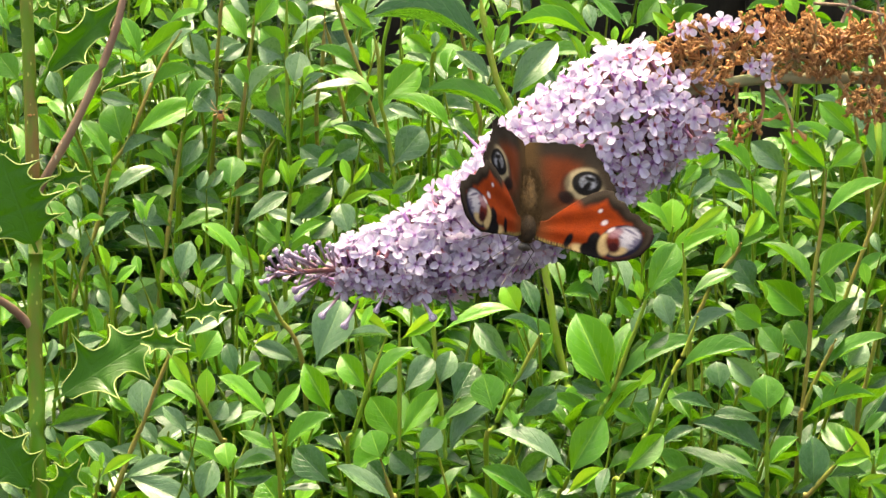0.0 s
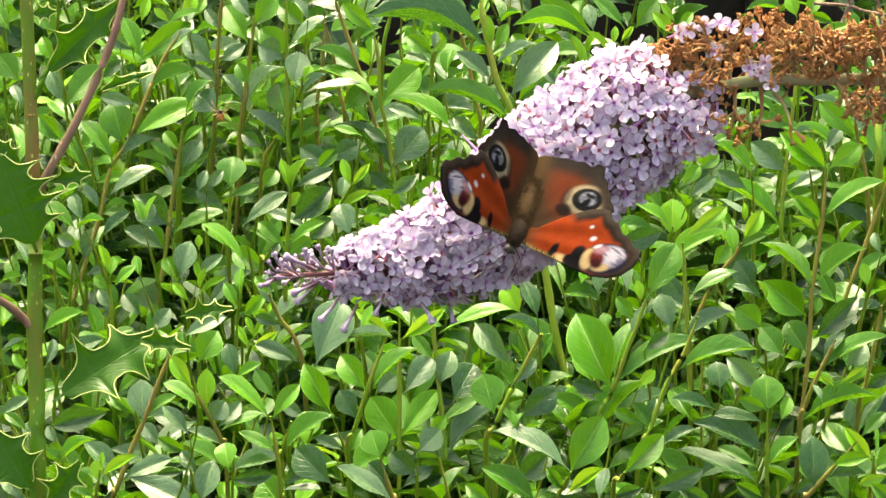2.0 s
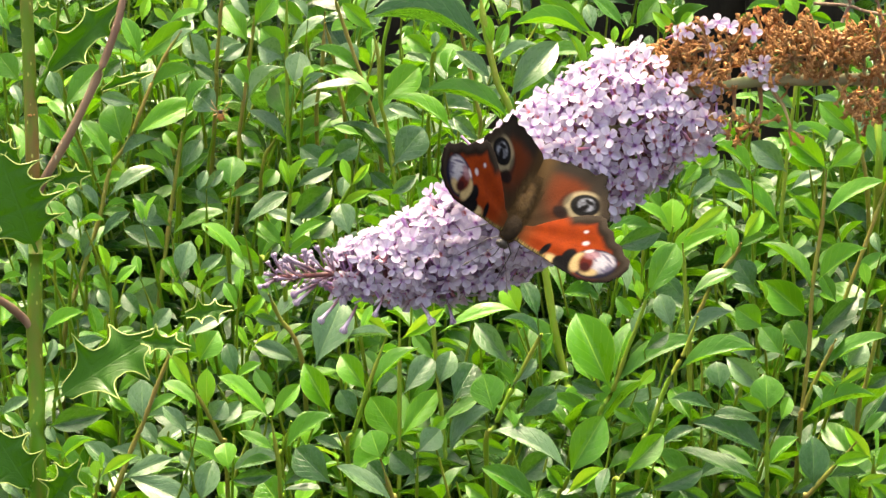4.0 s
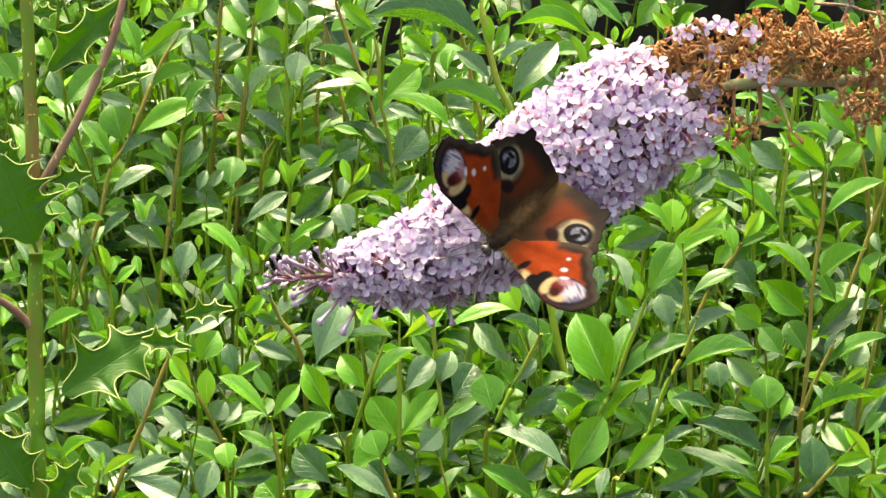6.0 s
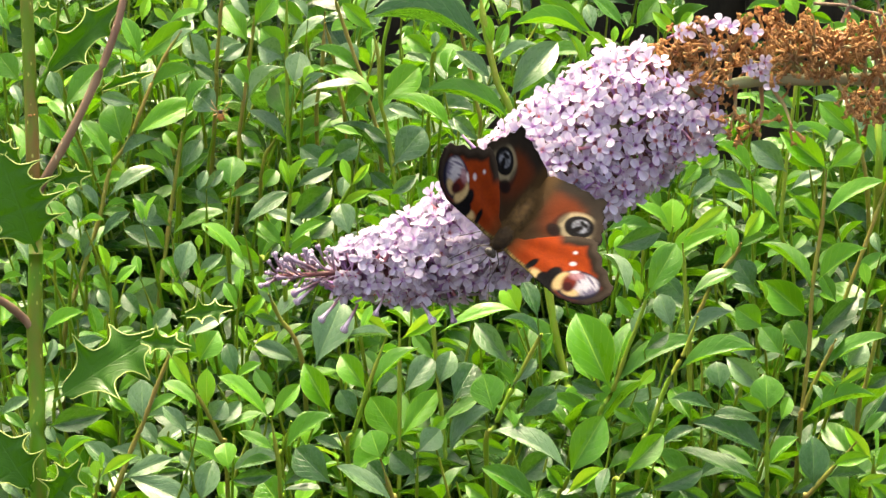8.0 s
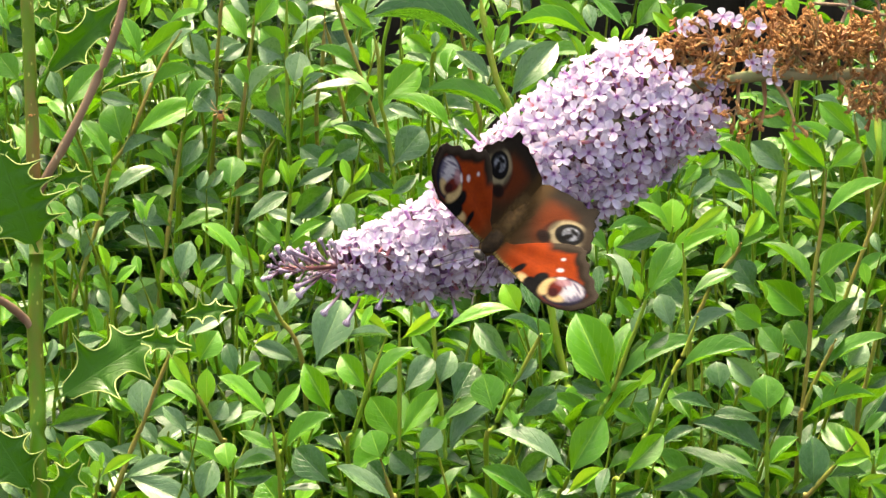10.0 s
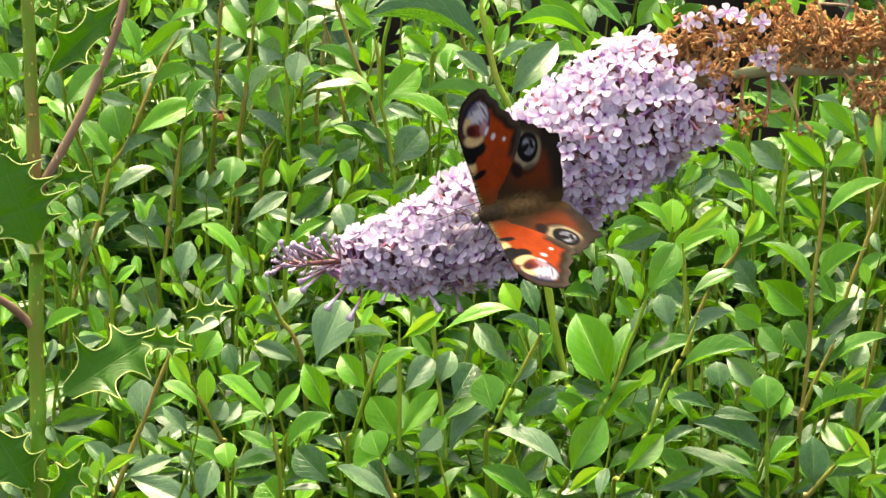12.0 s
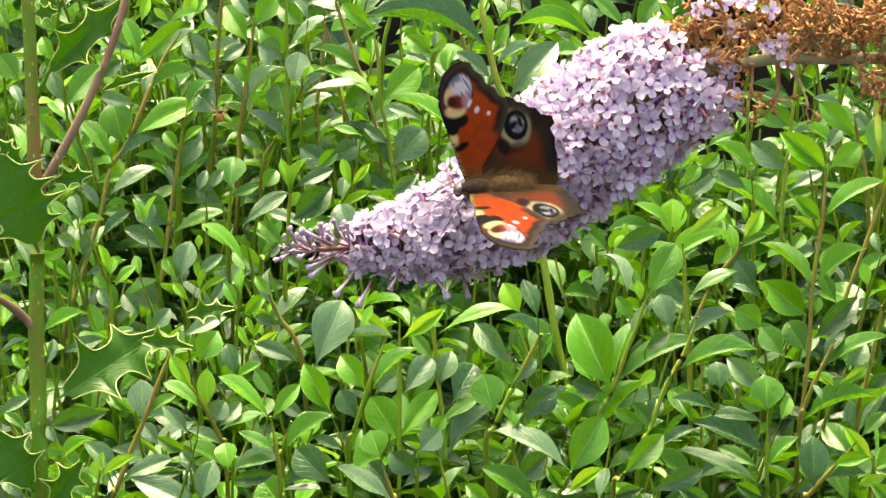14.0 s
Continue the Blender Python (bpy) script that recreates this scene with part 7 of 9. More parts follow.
leaf(s, (0.0311, 1.0894, 0.9438), (0.0466, 1.0955, 0.9543), 63, 0.0119, "old")
s = shoot(((0.0324, 1.1027, 0.8672), (0.0343, 1.0747, 0.9132), (0.0382, 1.0527, 0.9492)), 0.0009, 0.0006, False, "leafy privet side shoot with glossy pointed leaves")
leaf(s, (0.0382, 1.0527, 0.9492), (0.0152, 1.0650, 0.9598), -31, 0.0107, "mid")
s = shoot(((0.0260, 1.1042, 0.8666), (0.0240, 1.0762, 0.9126), (0.0198, 1.0542, 0.9486)), 0.0009, 0.0006, False, "leafy privet side shoot with glossy pointed leaves")
leaf(s, (0.0198, 1.0542, 0.9486), (0.0088, 1.0606, 0.9543), -60, 0.0069, "mid")
s = shoot(((0.0268, 1.1511, 0.8853), (0.0287, 1.1231, 0.9313), (0.0324, 1.1011, 0.9673)), 0.0009, 0.0006, False, "leafy privet side shoot with glossy pointed leaves")
leaf(s, (0.0324, 1.1011, 0.9673), (0.0480, 1.1063, 0.9781), 65, 0.0119, "old")
s = shoot(((0.0952, 1.1857, 0.9031), (0.0924, 1.1577, 0.9491), (0.0869, 1.1357, 0.9851)), 0.0009, 0.0006, False, "leafy privet side shoot with glossy pointed leaves")
leaf(s, (0.0869, 1.1357, 0.9851), (0.0979, 1.1419, 0.9908), 60, 0.0063, "old")
s = shoot(((0.0836, 1.1728, 0.8741), (0.0846, 1.1448, 0.9201), (0.0867, 1.1228, 0.9561)), 0.0009, 0.0006, False, "leafy privet side shoot deep in the hedge")
leaf(s, (0.0867, 1.1228, 0.9561), (0.0733, 1.1257, 0.9616), -69, 0.0059, "mid")
s = shoot(((0.0398, 1.1560, 0.8678), (0.0358, 1.1280, 0.9138), (0.0279, 1.1060, 0.9498)), 0.0009, 0.0006, False, "leafy privet side shoot deep in the hedge")
leaf(s, (0.0279, 1.1060, 0.9498), (0.0135, 1.1075, 0.9544), -71, 0.0062, "mid")
s = shoot(((0.1240, 1.1824, 0.8991), (0.1270, 1.1544, 0.9451), (0.1331, 1.1324, 0.9811)), 0.0009, 0.0006, False, "leafy privet side shoot with glossy pointed leaves")
leaf(s, (0.1331, 1.1324, 0.9811), (0.1245, 1.1422, 0.9907), -43, 0.0097, "old")
s = shoot(((0.1371, 1.1616, 0.8940), (0.1367, 1.1336, 0.9400), (0.1359, 1.1116, 0.9760)), 0.0009, 0.0006, False, "leafy privet side shoot with glossy pointed leaves")
leaf(s, (0.1359, 1.1116, 0.9760), (0.1203, 1.1199, 0.9880), -59, 0.0096, "sky_sheen")
s = shoot(((0.1329, 1.1447, 0.8865), (0.1359, 1.1167, 0.9325), (0.1419, 1.0947, 0.9685)), 0.0009, 0.0006, False, "leafy privet side shoot with glossy pointed leaves")
leaf(s, (0.1419, 1.0947, 0.9685), (0.1462, 1.1024, 0.9767), 30, 0.0057, "fresh")
s = shoot(((0.0888, 1.0997, 0.8735), (0.0872, 1.0717, 0.9195), (0.0840, 1.0497, 0.9555)), 0.0009, 0.0006, False, "leafy privet side shoot with glossy pointed leaves")
leaf(s, (0.0840, 1.0497, 0.9555), (0.1058, 1.0513, 0.9646), 72, 0.0092, "old")
s = shoot(((0.0826, 1.1359, 0.8786), (0.0853, 1.1079, 0.9246), (0.0907, 1.0859, 0.9606)), 0.0009, 0.0006, False, "leafy privet side shoot with glossy pointed leaves")
leaf(s, (0.0907, 1.0859, 0.9606), (0.1058, 1.0899, 0.9672), 21, 0.0065, "old")
s = shoot(((0.1797, 1.1094, 0.8769), (0.1807, 1.0814, 0.9229), (0.1828, 1.0594, 0.9589)), 0.0009, 0.0006, False, "leafy privet side shoot with glossy pointed leaves")
leaf(s, (0.1828, 1.0594, 0.9589), (0.1689, 1.0550, 0.9566), -69, 0.0050, "young")
s = shoot(((0.1932, 1.1003, 0.8682), (0.1902, 1.0723, 0.9142), (0.1841, 1.0503, 0.9502)), 0.0009, 0.0006, False, "leafy privet side shoot with glossy pointed leaves")
leaf(s, (0.1841, 1.0503, 0.9502), (0.1738, 1.0533, 0.9577), -66, 0.0069, "mid")
s = shoot(((0.1637, 1.1744, 0.8912), (0.1657, 1.1464, 0.9372), (0.1696, 1.1244, 0.9732)), 0.0009, 0.0006, False, "leafy privet side shoot with glossy pointed leaves")
leaf(s, (0.1696, 1.1244, 0.9732), (0.1822, 1.1272, 0.9805), 68, 0.0046, "young")
leaf(s, (0.1684, 1.1242, 0.9725), (0.1616, 1.1269, 0.9767), -63, 0.0033, "young")
s = shoot(((0.1437, 1.1802, 0.9025), (0.1445, 1.1522, 0.9485), (0.1461, 1.1302, 0.9845)), 0.0009, 0.0006, False, "leafy privet side shoot with glossy pointed leaves")
leaf(s, (0.1461, 1.1302, 0.9845), (0.1376, 1.1397, 0.9942), -43, 0.0109, "mid")
s = shoot(((0.1659, 1.1852, 0.8955), (0.1690, 1.1572, 0.9415), (0.1750, 1.1352, 0.9775)), 0.0009, 0.0006, False, "leafy privet side shoot with glossy pointed leaves")
leaf(s, (0.1750, 1.1352, 0.9775), (0.1836, 1.1415, 0.9870), 52, 0.0098, "sky_sheen")
s = shoot(((0.1207, 1.1602, 0.8856), (0.1190, 1.1322, 0.9316), (0.1156, 1.1102, 0.9676)), 0.0009, 0.0006, False, "leafy privet side shoot with glossy pointed leaves")
leaf(s, (0.1156, 1.1102, 0.9676), (0.0964, 1.1088, 0.9730), -26, 0.0076, "old")
s = shoot(((0.1200, 1.1717, 0.8902), (0.1197, 1.1437, 0.9362), (0.1189, 1.1217, 0.9722)), 0.0009, 0.0006, False, "leafy privet side shoot with glossy pointed leaves")
leaf(s, (0.1189, 1.1217, 0.9722), (0.1177, 1.1314, 0.9817), -8, 0.0109, "old")
s = shoot(((0.1584, 1.1648, 0.8876), (0.1595, 1.1368, 0.9336), (0.1618, 1.1148, 0.9696)), 0.0009, 0.0006, False, "leafy privet side shoot with glossy pointed leaves")
leaf(s, (0.1618, 1.1148, 0.9696), (0.1581, 1.1211, 0.9747), -3, 0.0033, "sky_sheen")
s = shoot(((0.1493, 1.1311, 0.8589), (0.1481, 1.1031, 0.9049), (0.1456, 1.0811, 0.9409)), 0.0009, 0.0006, False, "leafy privet side shoot deep in the hedge")
leaf(s, (0.1456, 1.0811, 0.9409), (0.1574, 1.0827, 0.9478), 71, 0.0061, "old")
s = shoot(((0.1126, 1.1024, 0.8673), (0.1116, 1.0744, 0.9133), (0.1096, 1.0524, 0.9493)), 0.0009, 0.0006, False, "leafy privet side shoot with glossy pointed leaves")
leaf(s, (0.1096, 1.0524, 0.9493), (0.0947, 1.0542, 0.9560), -71, 0.0069, "old")
s = shoot(((-0.1792, 1.3639, 0.9862), (-0.1822, 1.3359, 1.0322), (-0.1882, 1.3139, 1.0682)), 0.0009, 0.0006, False, "leafy privet side shoot with glossy pointed leaves")
leaf(s, (-0.1882, 1.3139, 1.0682), (-0.1950, 1.3234, 1.0789), -37, 0.0070, "fresh")
s = shoot(((-0.1650, 1.3837, 0.9954), (-0.1684, 1.3557, 1.0414), (-0.1752, 1.3337, 1.0774)), 0.0009, 0.0006, False, "leafy privet side shoot with glossy pointed leaves")
leaf(s, (-0.1752, 1.3337, 1.0774), (-0.1656, 1.3416, 1.0894), 49, 0.0071, "mid")
s = shoot(((-0.0324, 1.1983, 0.9063), (-0.0334, 1.1703, 0.9523), (-0.0355, 1.1483, 0.9883)), 0.0009, 0.0006, False, "leafy privet side shoot with glossy pointed leaves")
leaf(s, (-0.0355, 1.1483, 0.9883), (-0.0305, 1.1562, 0.9987), -12, 0.0053, "fresh")
s = shoot(((0.0127, 1.2950, 0.9523), (0.0116, 1.2670, 0.9983), (0.0094, 1.2450, 1.0343)), 0.0009, 0.0006, False, "leafy privet side shoot with glossy pointed leaves")
leaf(s, (0.0094, 1.2450, 1.0343), (0.0016, 1.2510, 1.0429), -51, 0.0068, "fresh")


# ---- holly ----
def holly_leaf(owner, base, tip, roll, width, spines=5, wave=0.25, lobe=0.8):
    """A stiff holly leaf: wavy blade, yellow margin drawn out into spines."""
    m = leaf_pose(base, tip, roll, width)
    verts, uvs, faces, rims = [], [], [], {-1: [], 1: []}
    nx, ny = 72, 4
    for i in range(nx + 1):
        x = i / nx
        s = max(0.0, (x - 0.10) / 0.90)
        full = 0.26 * math.sin(math.pi * s ** 0.85) ** 0.7 if 0 < s < 1 else 0.0
        k = s * spines
        peak = abs(2 * (k % 1) - 1) ** 3.2
        h = full * (1.26 - lobe + lobe * peak) + (0.05 * peak ** 7 * min(1, 4 * s) + 0.002 if x > 0.12 else 0.012)
        flip = 1 if int(round(k)) % 2 else -0.6
        for j in range(-ny, ny + 1):
            v = j / ny
            z = wave * full * (1.5 * peak * flip * abs(v) ** 2.5 + 0.55 * abs(v)) - 0.12 * x * x
            verts.append((x + (0.02 * peak * abs(v) ** 3), v * h, z))
            uvs.append((x, 0.5 + v * 0.46))
            if abs(j) == ny and x >= 0.1:
                rims[1 if j > 0 else -1].append(verts[-1])
    w = 2 * ny + 1
    for i in range(nx):
        for j in range(2 * ny):
            a = i * w + j
            faces.append((a, a + w, a + w + 1, a + 1))
    size = m.to_scale()
    verts = [(x * size.x, y * size.y, z * size.z) for x, y, z in verts]
    ob = part("leaf", mesh_of("leaf", verts, faces, uvs, LEAF_HOLLY), None, owner)
    ob.matrix_basis = Matrix.Translation(-owner.location) @ Matrix.LocRotScale(m.translation, m.to_quaternion(), None)
    bm = bmesh.new()
    for side in rims.values():
        tube(bm, [(x * size.x, y * size.y, z * size.z) for x, y, z in side], [0.00022] * len(side), 5)
    part("margin", bm, HOLLY_EDGE, ob, "pale yellow spiny margin")
    return ob



holly = thing("holly_shoot", (-0.1300, 0.9702, 0.0000), "upright green holly stem with spiny yellow-edged leaves", "holly")
pts = [p - holly.location for p in curve_through(((-0.1300, 0.9702, 0.0000), (-0.1500, 0.9202, 0.7694), (-0.1461, 0.9154, 0.9165), (-0.1432, 0.9132, 1.0068), (-0.1438, 0.9255, 1.0448), (-0.1446, 0.9317, 1.0638), (-0.1442, 0.9410, 1.0924)), 6)]
part("stem", tube(bmesh.new(), pts, [0.0036 - 0.0010 * i / len(pts) + (0.0003 if i % 9 == 4 else 0) for i in range(len(pts))], 12), HOLLY_GREEN, holly)
pts = [p - holly.location for p in curve_through(((-0.1442, 0.9410, 1.0924), (-0.1452, 0.9503, 1.1209), (-0.1458, 0.9564, 1.1399), (-0.1476, 0.9688, 1.1780), (-0.1492, 0.9725, 1.1894)), 6)]
part("upper_stem", tube(bmesh.new(), pts, [0.00255 - 0.0003 * i / len(pts) for i in range(len(pts))], 12), HOLLY_OLIVE, holly, "olive-brown upper stem")
pts = [p - holly.location for p in curve_through(((-0.1448, 0.9470, 1.1110), (-0.1405, 0.9474, 1.1186), (-0.1300, 0.9491, 1.1368), (-0.1208, 0.9530, 1.1552), (-0.1146, 0.9560, 1.1708), (-0.1117, 0.9596, 1.1821)), 6)]
part("branch", tube(bmesh.new(), pts, [0.0017 - 0.0004 * i / len(pts) + (0.0002 if i % 7 == 3 else 0) for i in range(len(pts))], 10), HOLLY_PURPLE, holly, "purple-brown side branch with pale pores")
pts = [p - holly.location for p in curve_through(((-0.1444, 0.9326, 1.0667), (-0.1483, 0.9312, 1.0719), (-0.1532, 0.9261, 1.0789), (-0.1615, 0.9183, 1.0874)), 6)]
part("branch", tube(bmesh.new(), pts, [0.0017 - 0.0004 * i / len(pts) + (0.0002 if i % 7 == 3 else 0) for i in range(len(pts))], 10), HOLLY_PURPLE, holly, "purple-brown side branch")
pts = [p - holly.location for p in curve_through(((-0.1448, 0.9578, 1.1441), (-0.1431, 0.9579, 1.1478), (-0.1417, 0.9578, 1.1507), (-0.1397, 0.9592, 1.1549), (-0.1381, 0.9599, 1.1571)), 6)]
part("branch", tube(bmesh.new(), pts, [0.0011 - 0.0004 * i / len(pts) + (0.0002 if i % 7 == 3 else 0) for i in range(len(pts))], 10), HOLLY_GREEN, holly, "short green leaf stalk")
bm = bmesh.new()
rnd = random.Random(4)
for k in range(9):
    a = Vector((-0.1454, 0.9537, 1.1398)) - holly.location + Vector((rnd.uniform(-0.0011, 0.0011), rnd.uniform(-0.0003, 0.0002), rnd.uniform(-0.0003, 0.0003)))
    tube(bm, [a, a + Vector((rnd.uniform(-0.0005, 0.0005), -0.0004, rnd.uniform(-0.0001, 0.0005)))], [0.0003, 0.00012], 5)
part("leaf_scar", bm, WITHERED, holly, "small ragged brown leaf scar")
holly_leaf(holly, (-0.1419, 0.9297, 1.0965), (-0.1541, 0.9328, 1.1300), -71, 0.0282, 5, 0.30, 0.62)
holly_leaf(holly, (-0.1415, 0.9543, 1.1529), (-0.1129, 0.9561, 1.1807), 77, 0.0129, 3, 0.35, 0.62)
holly_leaf(holly, (-0.1378, 0.9210, 1.0440), (-0.1012, 0.9380, 1.0655), 49, 0.0232, 3, 0.30, 0.72)
holly_leaf(holly, (-0.0932, 0.9342, 1.0715), (-0.0752, 0.9352, 1.0745), 55, 0.0083, 3, 0.50, 0.75)
holly_leaf(holly, (-0.1092, 0.9316, 1.0635), (-0.0900, 0.9261, 1.0632), 55, 0.0087, 3, 0.50, 0.75)
holly_leaf(holly, (-0.1440, 0.9075, 1.0153), (-0.1579, 0.9120, 1.0361), -67, 0.0190, 3, 0.35, 0.62)
holly_leaf(holly, (-0.1392, 0.9080, 1.0101), (-0.1276, 0.9061, 1.0264), 88, 0.0133, 3, 0.50, 0.75)
holly_leaf(holly, (-0.1230, 0.9567, 1.1471), (-0.1026, 0.9592, 1.1549), 55, 0.0037, 3, 0.40, 0.45)
holly_leaf(holly, (-0.1388, 0.9461, 1.1176), (-0.1248, 0.9445, 1.1210), 76, 0.0080, 3, 0.50, 0.75)
holly_leaf(holly, (-0.1449, 0.9624, 1.1744), (-0.1365, 0.9597, 1.1759), 77, 0.0066, 3, 0.50, 0.70)
holly_leaf(holly, (-0.1486, 0.9470, 1.1236), (-0.1570, 0.9465, 1.1325), -81, 0.0073, 3, 0.50, 0.70)
pts = [p - holly.location for p in curve_through(((-0.1435, 0.9147, 1.0050), (-0.1154, 0.9613, 0.9607), (-0.0922, 0.9671, 1.0109), (-0.0936, 0.9592, 1.0513)), 6)]
part("branch", tube(bmesh.new(), pts, [0.0006 - 0.0004 * i / len(pts) + (0.0002 if i % 7 == 3 else 0) for i in range(len(pts))], 10), HOLLY_GREEN, holly, "thin green twig")
pts = [p - holly.location for p in curve_through(((-0.0936, 0.9592, 1.0513), (-0.0946, 0.9612, 1.0576)), 6)]
part("branch", tube(bmesh.new(), pts, [0.0006 - 0.0004 * i / len(pts) + (0.0002 if i % 7 == 3 else 0) for i in range(len(pts))], 10), HOLLY_GREEN, holly, "thin green twig")


# ---- spider in front of the hedge ----
def spider(at):
    s = thing("garden_spider", at, "small orange-brown garden spider hanging on its web before the hedge", "spider")

    def blob(name, y, z, rx, ry, rz, material):
        bm = bmesh.new()
        bmesh.ops.create_uvsphere(bm, u_segments=14, v_segments=10, radius=1)
        for v in bm.verts:
            v.co = Vector((v.co.x * rx * (1 + 0.2 * v.co.z), y + v.co.y * ry, z + v.co.z * rz))
        return part(name, bm, material, s)

    blob("abdomen", 0, -0.0004, 0.0016, 0.0013, 0.0019, SPIDER)
    blob("head", -0.0002, 0.0021, 0.0009, 0.0008, 0.0010, DARK)
    for side in (-1, 1):
        for a, b in ((0.0042, 0.0060), (0.0046, 0.0024), (0.0040, -0.0016), (0.0030, -0.0050)):
            bm = bmesh.new()
            pts = curve_through([(side * 0.0006, 0, 0.0018), (side * a * 0.7, -0.0012, 0.0018 + b * 0.6), (side * a, -0.0002, 0.0018 + b)], 5)
            tube(bm, pts, [0.00024 - 0.00014 * i / len(pts) for i in range(len(pts))], 5)
            part("leg", bm, SPIDER_LEG, s)
    bm = bmesh.new()
    tube(bm, [(0, 0, 0.002), (0.003, 0, 0.06), (0.008, 0.002, 0.11)], [0.00003] * 3, 4)
    tube(bm, [(0, 0, -0.002), (-0.004, 0, -0.03)], [0.00003] * 2, 4)
    part("web_thread", bm, SPIDER_LEG, s)


spider((-0.0969, 1.1782, 1.0781))
tw = thing("bare_twig", (0.1484, 1.0956, 1.1475), "thin grey-purple bare twig above the hedge", "twig")
part("stem", tube(bmesh.new(), [p - tw.location for p in curve_through(((0.1484, 1.0956, 1.1475), (0.1620, 1.0953, 1.1466), (0.1711, 1.0945, 1.1441), (0.1846, 1.0946, 1.1445), (0.2346, 1.1246, 1.1545)), 6)], [0.0007] * 25, 6), HOLLY_PURPLE, tw)
tw = thing("bare_twig", (0.1597, 1.0932, 1.1402), "thin grey-purple bare twig above the hedge", "twig")
part("stem", tube(bmesh.new(), [p - tw.location for p in curve_through(((0.1597, 1.0932, 1.1402), (0.1631, 1.0957, 1.1477), (0.1643, 1.0974, 1.1531), (0.2143, 1.1274, 1.1631)), 6)], [0.0007] * 19, 6), HOLLY_PURPLE, tw)
tw = thing("bare_twig", (0.1756, 1.0929, 1.1391), "thin grey-purple bare twig above the hedge", "twig")
part("stem", tube(bmesh.new(), [p - tw.location for p in curve_through(((0.1756, 1.0929, 1.1391), (0.1744, 1.0953, 1.1466), (0.1778, 1.0974, 1.1531), (0.2278, 1.1274, 1.1631)), 6)], [0.0007] * 19, 6), HOLLY_PURPLE, tw)


# ---- butterfly bush flower ----
def floret_mesh(seed):
    """Four rounded petals round a throat on a narrow tube; opens along +z, 1 unit across."""
    rnd = random.Random(seed)
    verts, uvs, faces = [], [], []
    sides = 6
    for z, r, u in ((-1.1, 0.05, 0.0), (-0.5, 0.07, 0.1), (-0.02, 0.09, 0.28)):
        for k in range(sides):
            a = k * math.tau / sides
            verts.append((r * math.cos(a), r * math.sin(a), z))
            uvs.append((u, 0.5))
    for i in range(2):
        for k in range(sides):
            a, b = i * sides + k, i * sides + (k + 1) % sides
            faces.append((a, b, b + sides, a + sides))
    for q in range(4):
        t = q * math.pi / 2 + rnd.uniform(-0.12, 0.12)
        lift, size = rnd.uniform(-0.25, 0.30), rnd.uniform(0.88, 1.12)
        rows = []
        for d, h, u in ((0.07, 0.07, 0.30), (0.20, 0.16, 0.5), (0.34, 0.205, 0.75), (0.45, 0.15, 0.92), (0.50, 0.05, 1.0)):
            d, h = d * size, h * size
            row = []
            for v in (-1, -0.5, 0, 0.5, 1):
                x, y = d, v * h
                z = lift * d * d * 4 + 0.11 * abs(v) * (h / 0.2) - 0.10 * max(0, d - 0.36) * 4 * (1 if seed % 2 else -0.5)
                row.append(len(verts))
                verts.append((x * math.cos(t) - y * math.sin(t), x * math.sin(t) + y * math.cos(t), z))
                uvs.append((u, 0.5 + 0.5 * v))
            rows.append(row)
        for r, s in zip(rows, rows[1:]):
            for k in range(4):
                faces.append((r[k], s[k], s[k + 1], r[k + 1]))
    return mesh_of("floret", verts, faces, uvs, FLORET)


def bud_mesh():
    """A closed floret: a tube that swells to a knobbed end along +z, 1 unit long."""
    bm = bmesh.new()
    tube(bm, [(0, 0, 0), (0.02, 0, 0.3), (0.02, 0.01, 0.6), (0, 0.01, 0.78), (0, 0, 0.88), (0, 0, 0.97), (0, 0, 1.0)],
         [0.035, 0.05, 0.058, 0.075, 0.135, 0.12, 0.03], 7)
    me = bpy.data.meshes.new("bud")
    bm.to_mesh(me)
    bm.free()
    me.materials.append(BUD)
    for p in me.polygons:
        p.use_smooth = True
    return me


def aim(at, way, size, spin):
    q = Vector(way).to_track_quat("Z", "Y").to_matrix().to_4x4()
    return Matrix.Translation(at) @ q @ Matrix.Rotation(spin, 4, "Z") @ Matrix.Diagonal((size, size, size, 1))


def withered_mesh(seed):
    """A shrivelled floret: a bent tube that ends in curled scraps, about 1 unit long along +z."""
    rnd = random.Random(seed)
    bm = bmesh.new()
    k = rnd.uniform(0.3, 0.8)
    mid, end = Vector((0.15 * k, 0, 0.45)), Vector((0.5 * k, 0.1, 0.8))
    tube(bm, [(0, 0, 0), mid, end, end + Vector((0.25, 0, rnd.uniform(-0.3, 0.05)))], [0.07, 0.085, 0.15, 0.05], 5)
    for i in range(4):
        e = Vector((rnd.uniform(-1, 1), rnd.uniform(-1, 1), rnd.uniform(-0.3, 1))).normalized()
        f = Vector((rnd.uniform(-1, 1), rnd.uniform(-1, 1), rnd.uniform(-1, 1)))
        tube(bm, [end, end + e * 0.22, end + e * 0.3 + f * 0.14], [0.09, 0.085, 0.03], 4)
    me = bpy.data.meshes.new("withered_floret")
    bm.to_mesh(me)
    bm.free()
    me.materials.append(WITHERED)
    return me


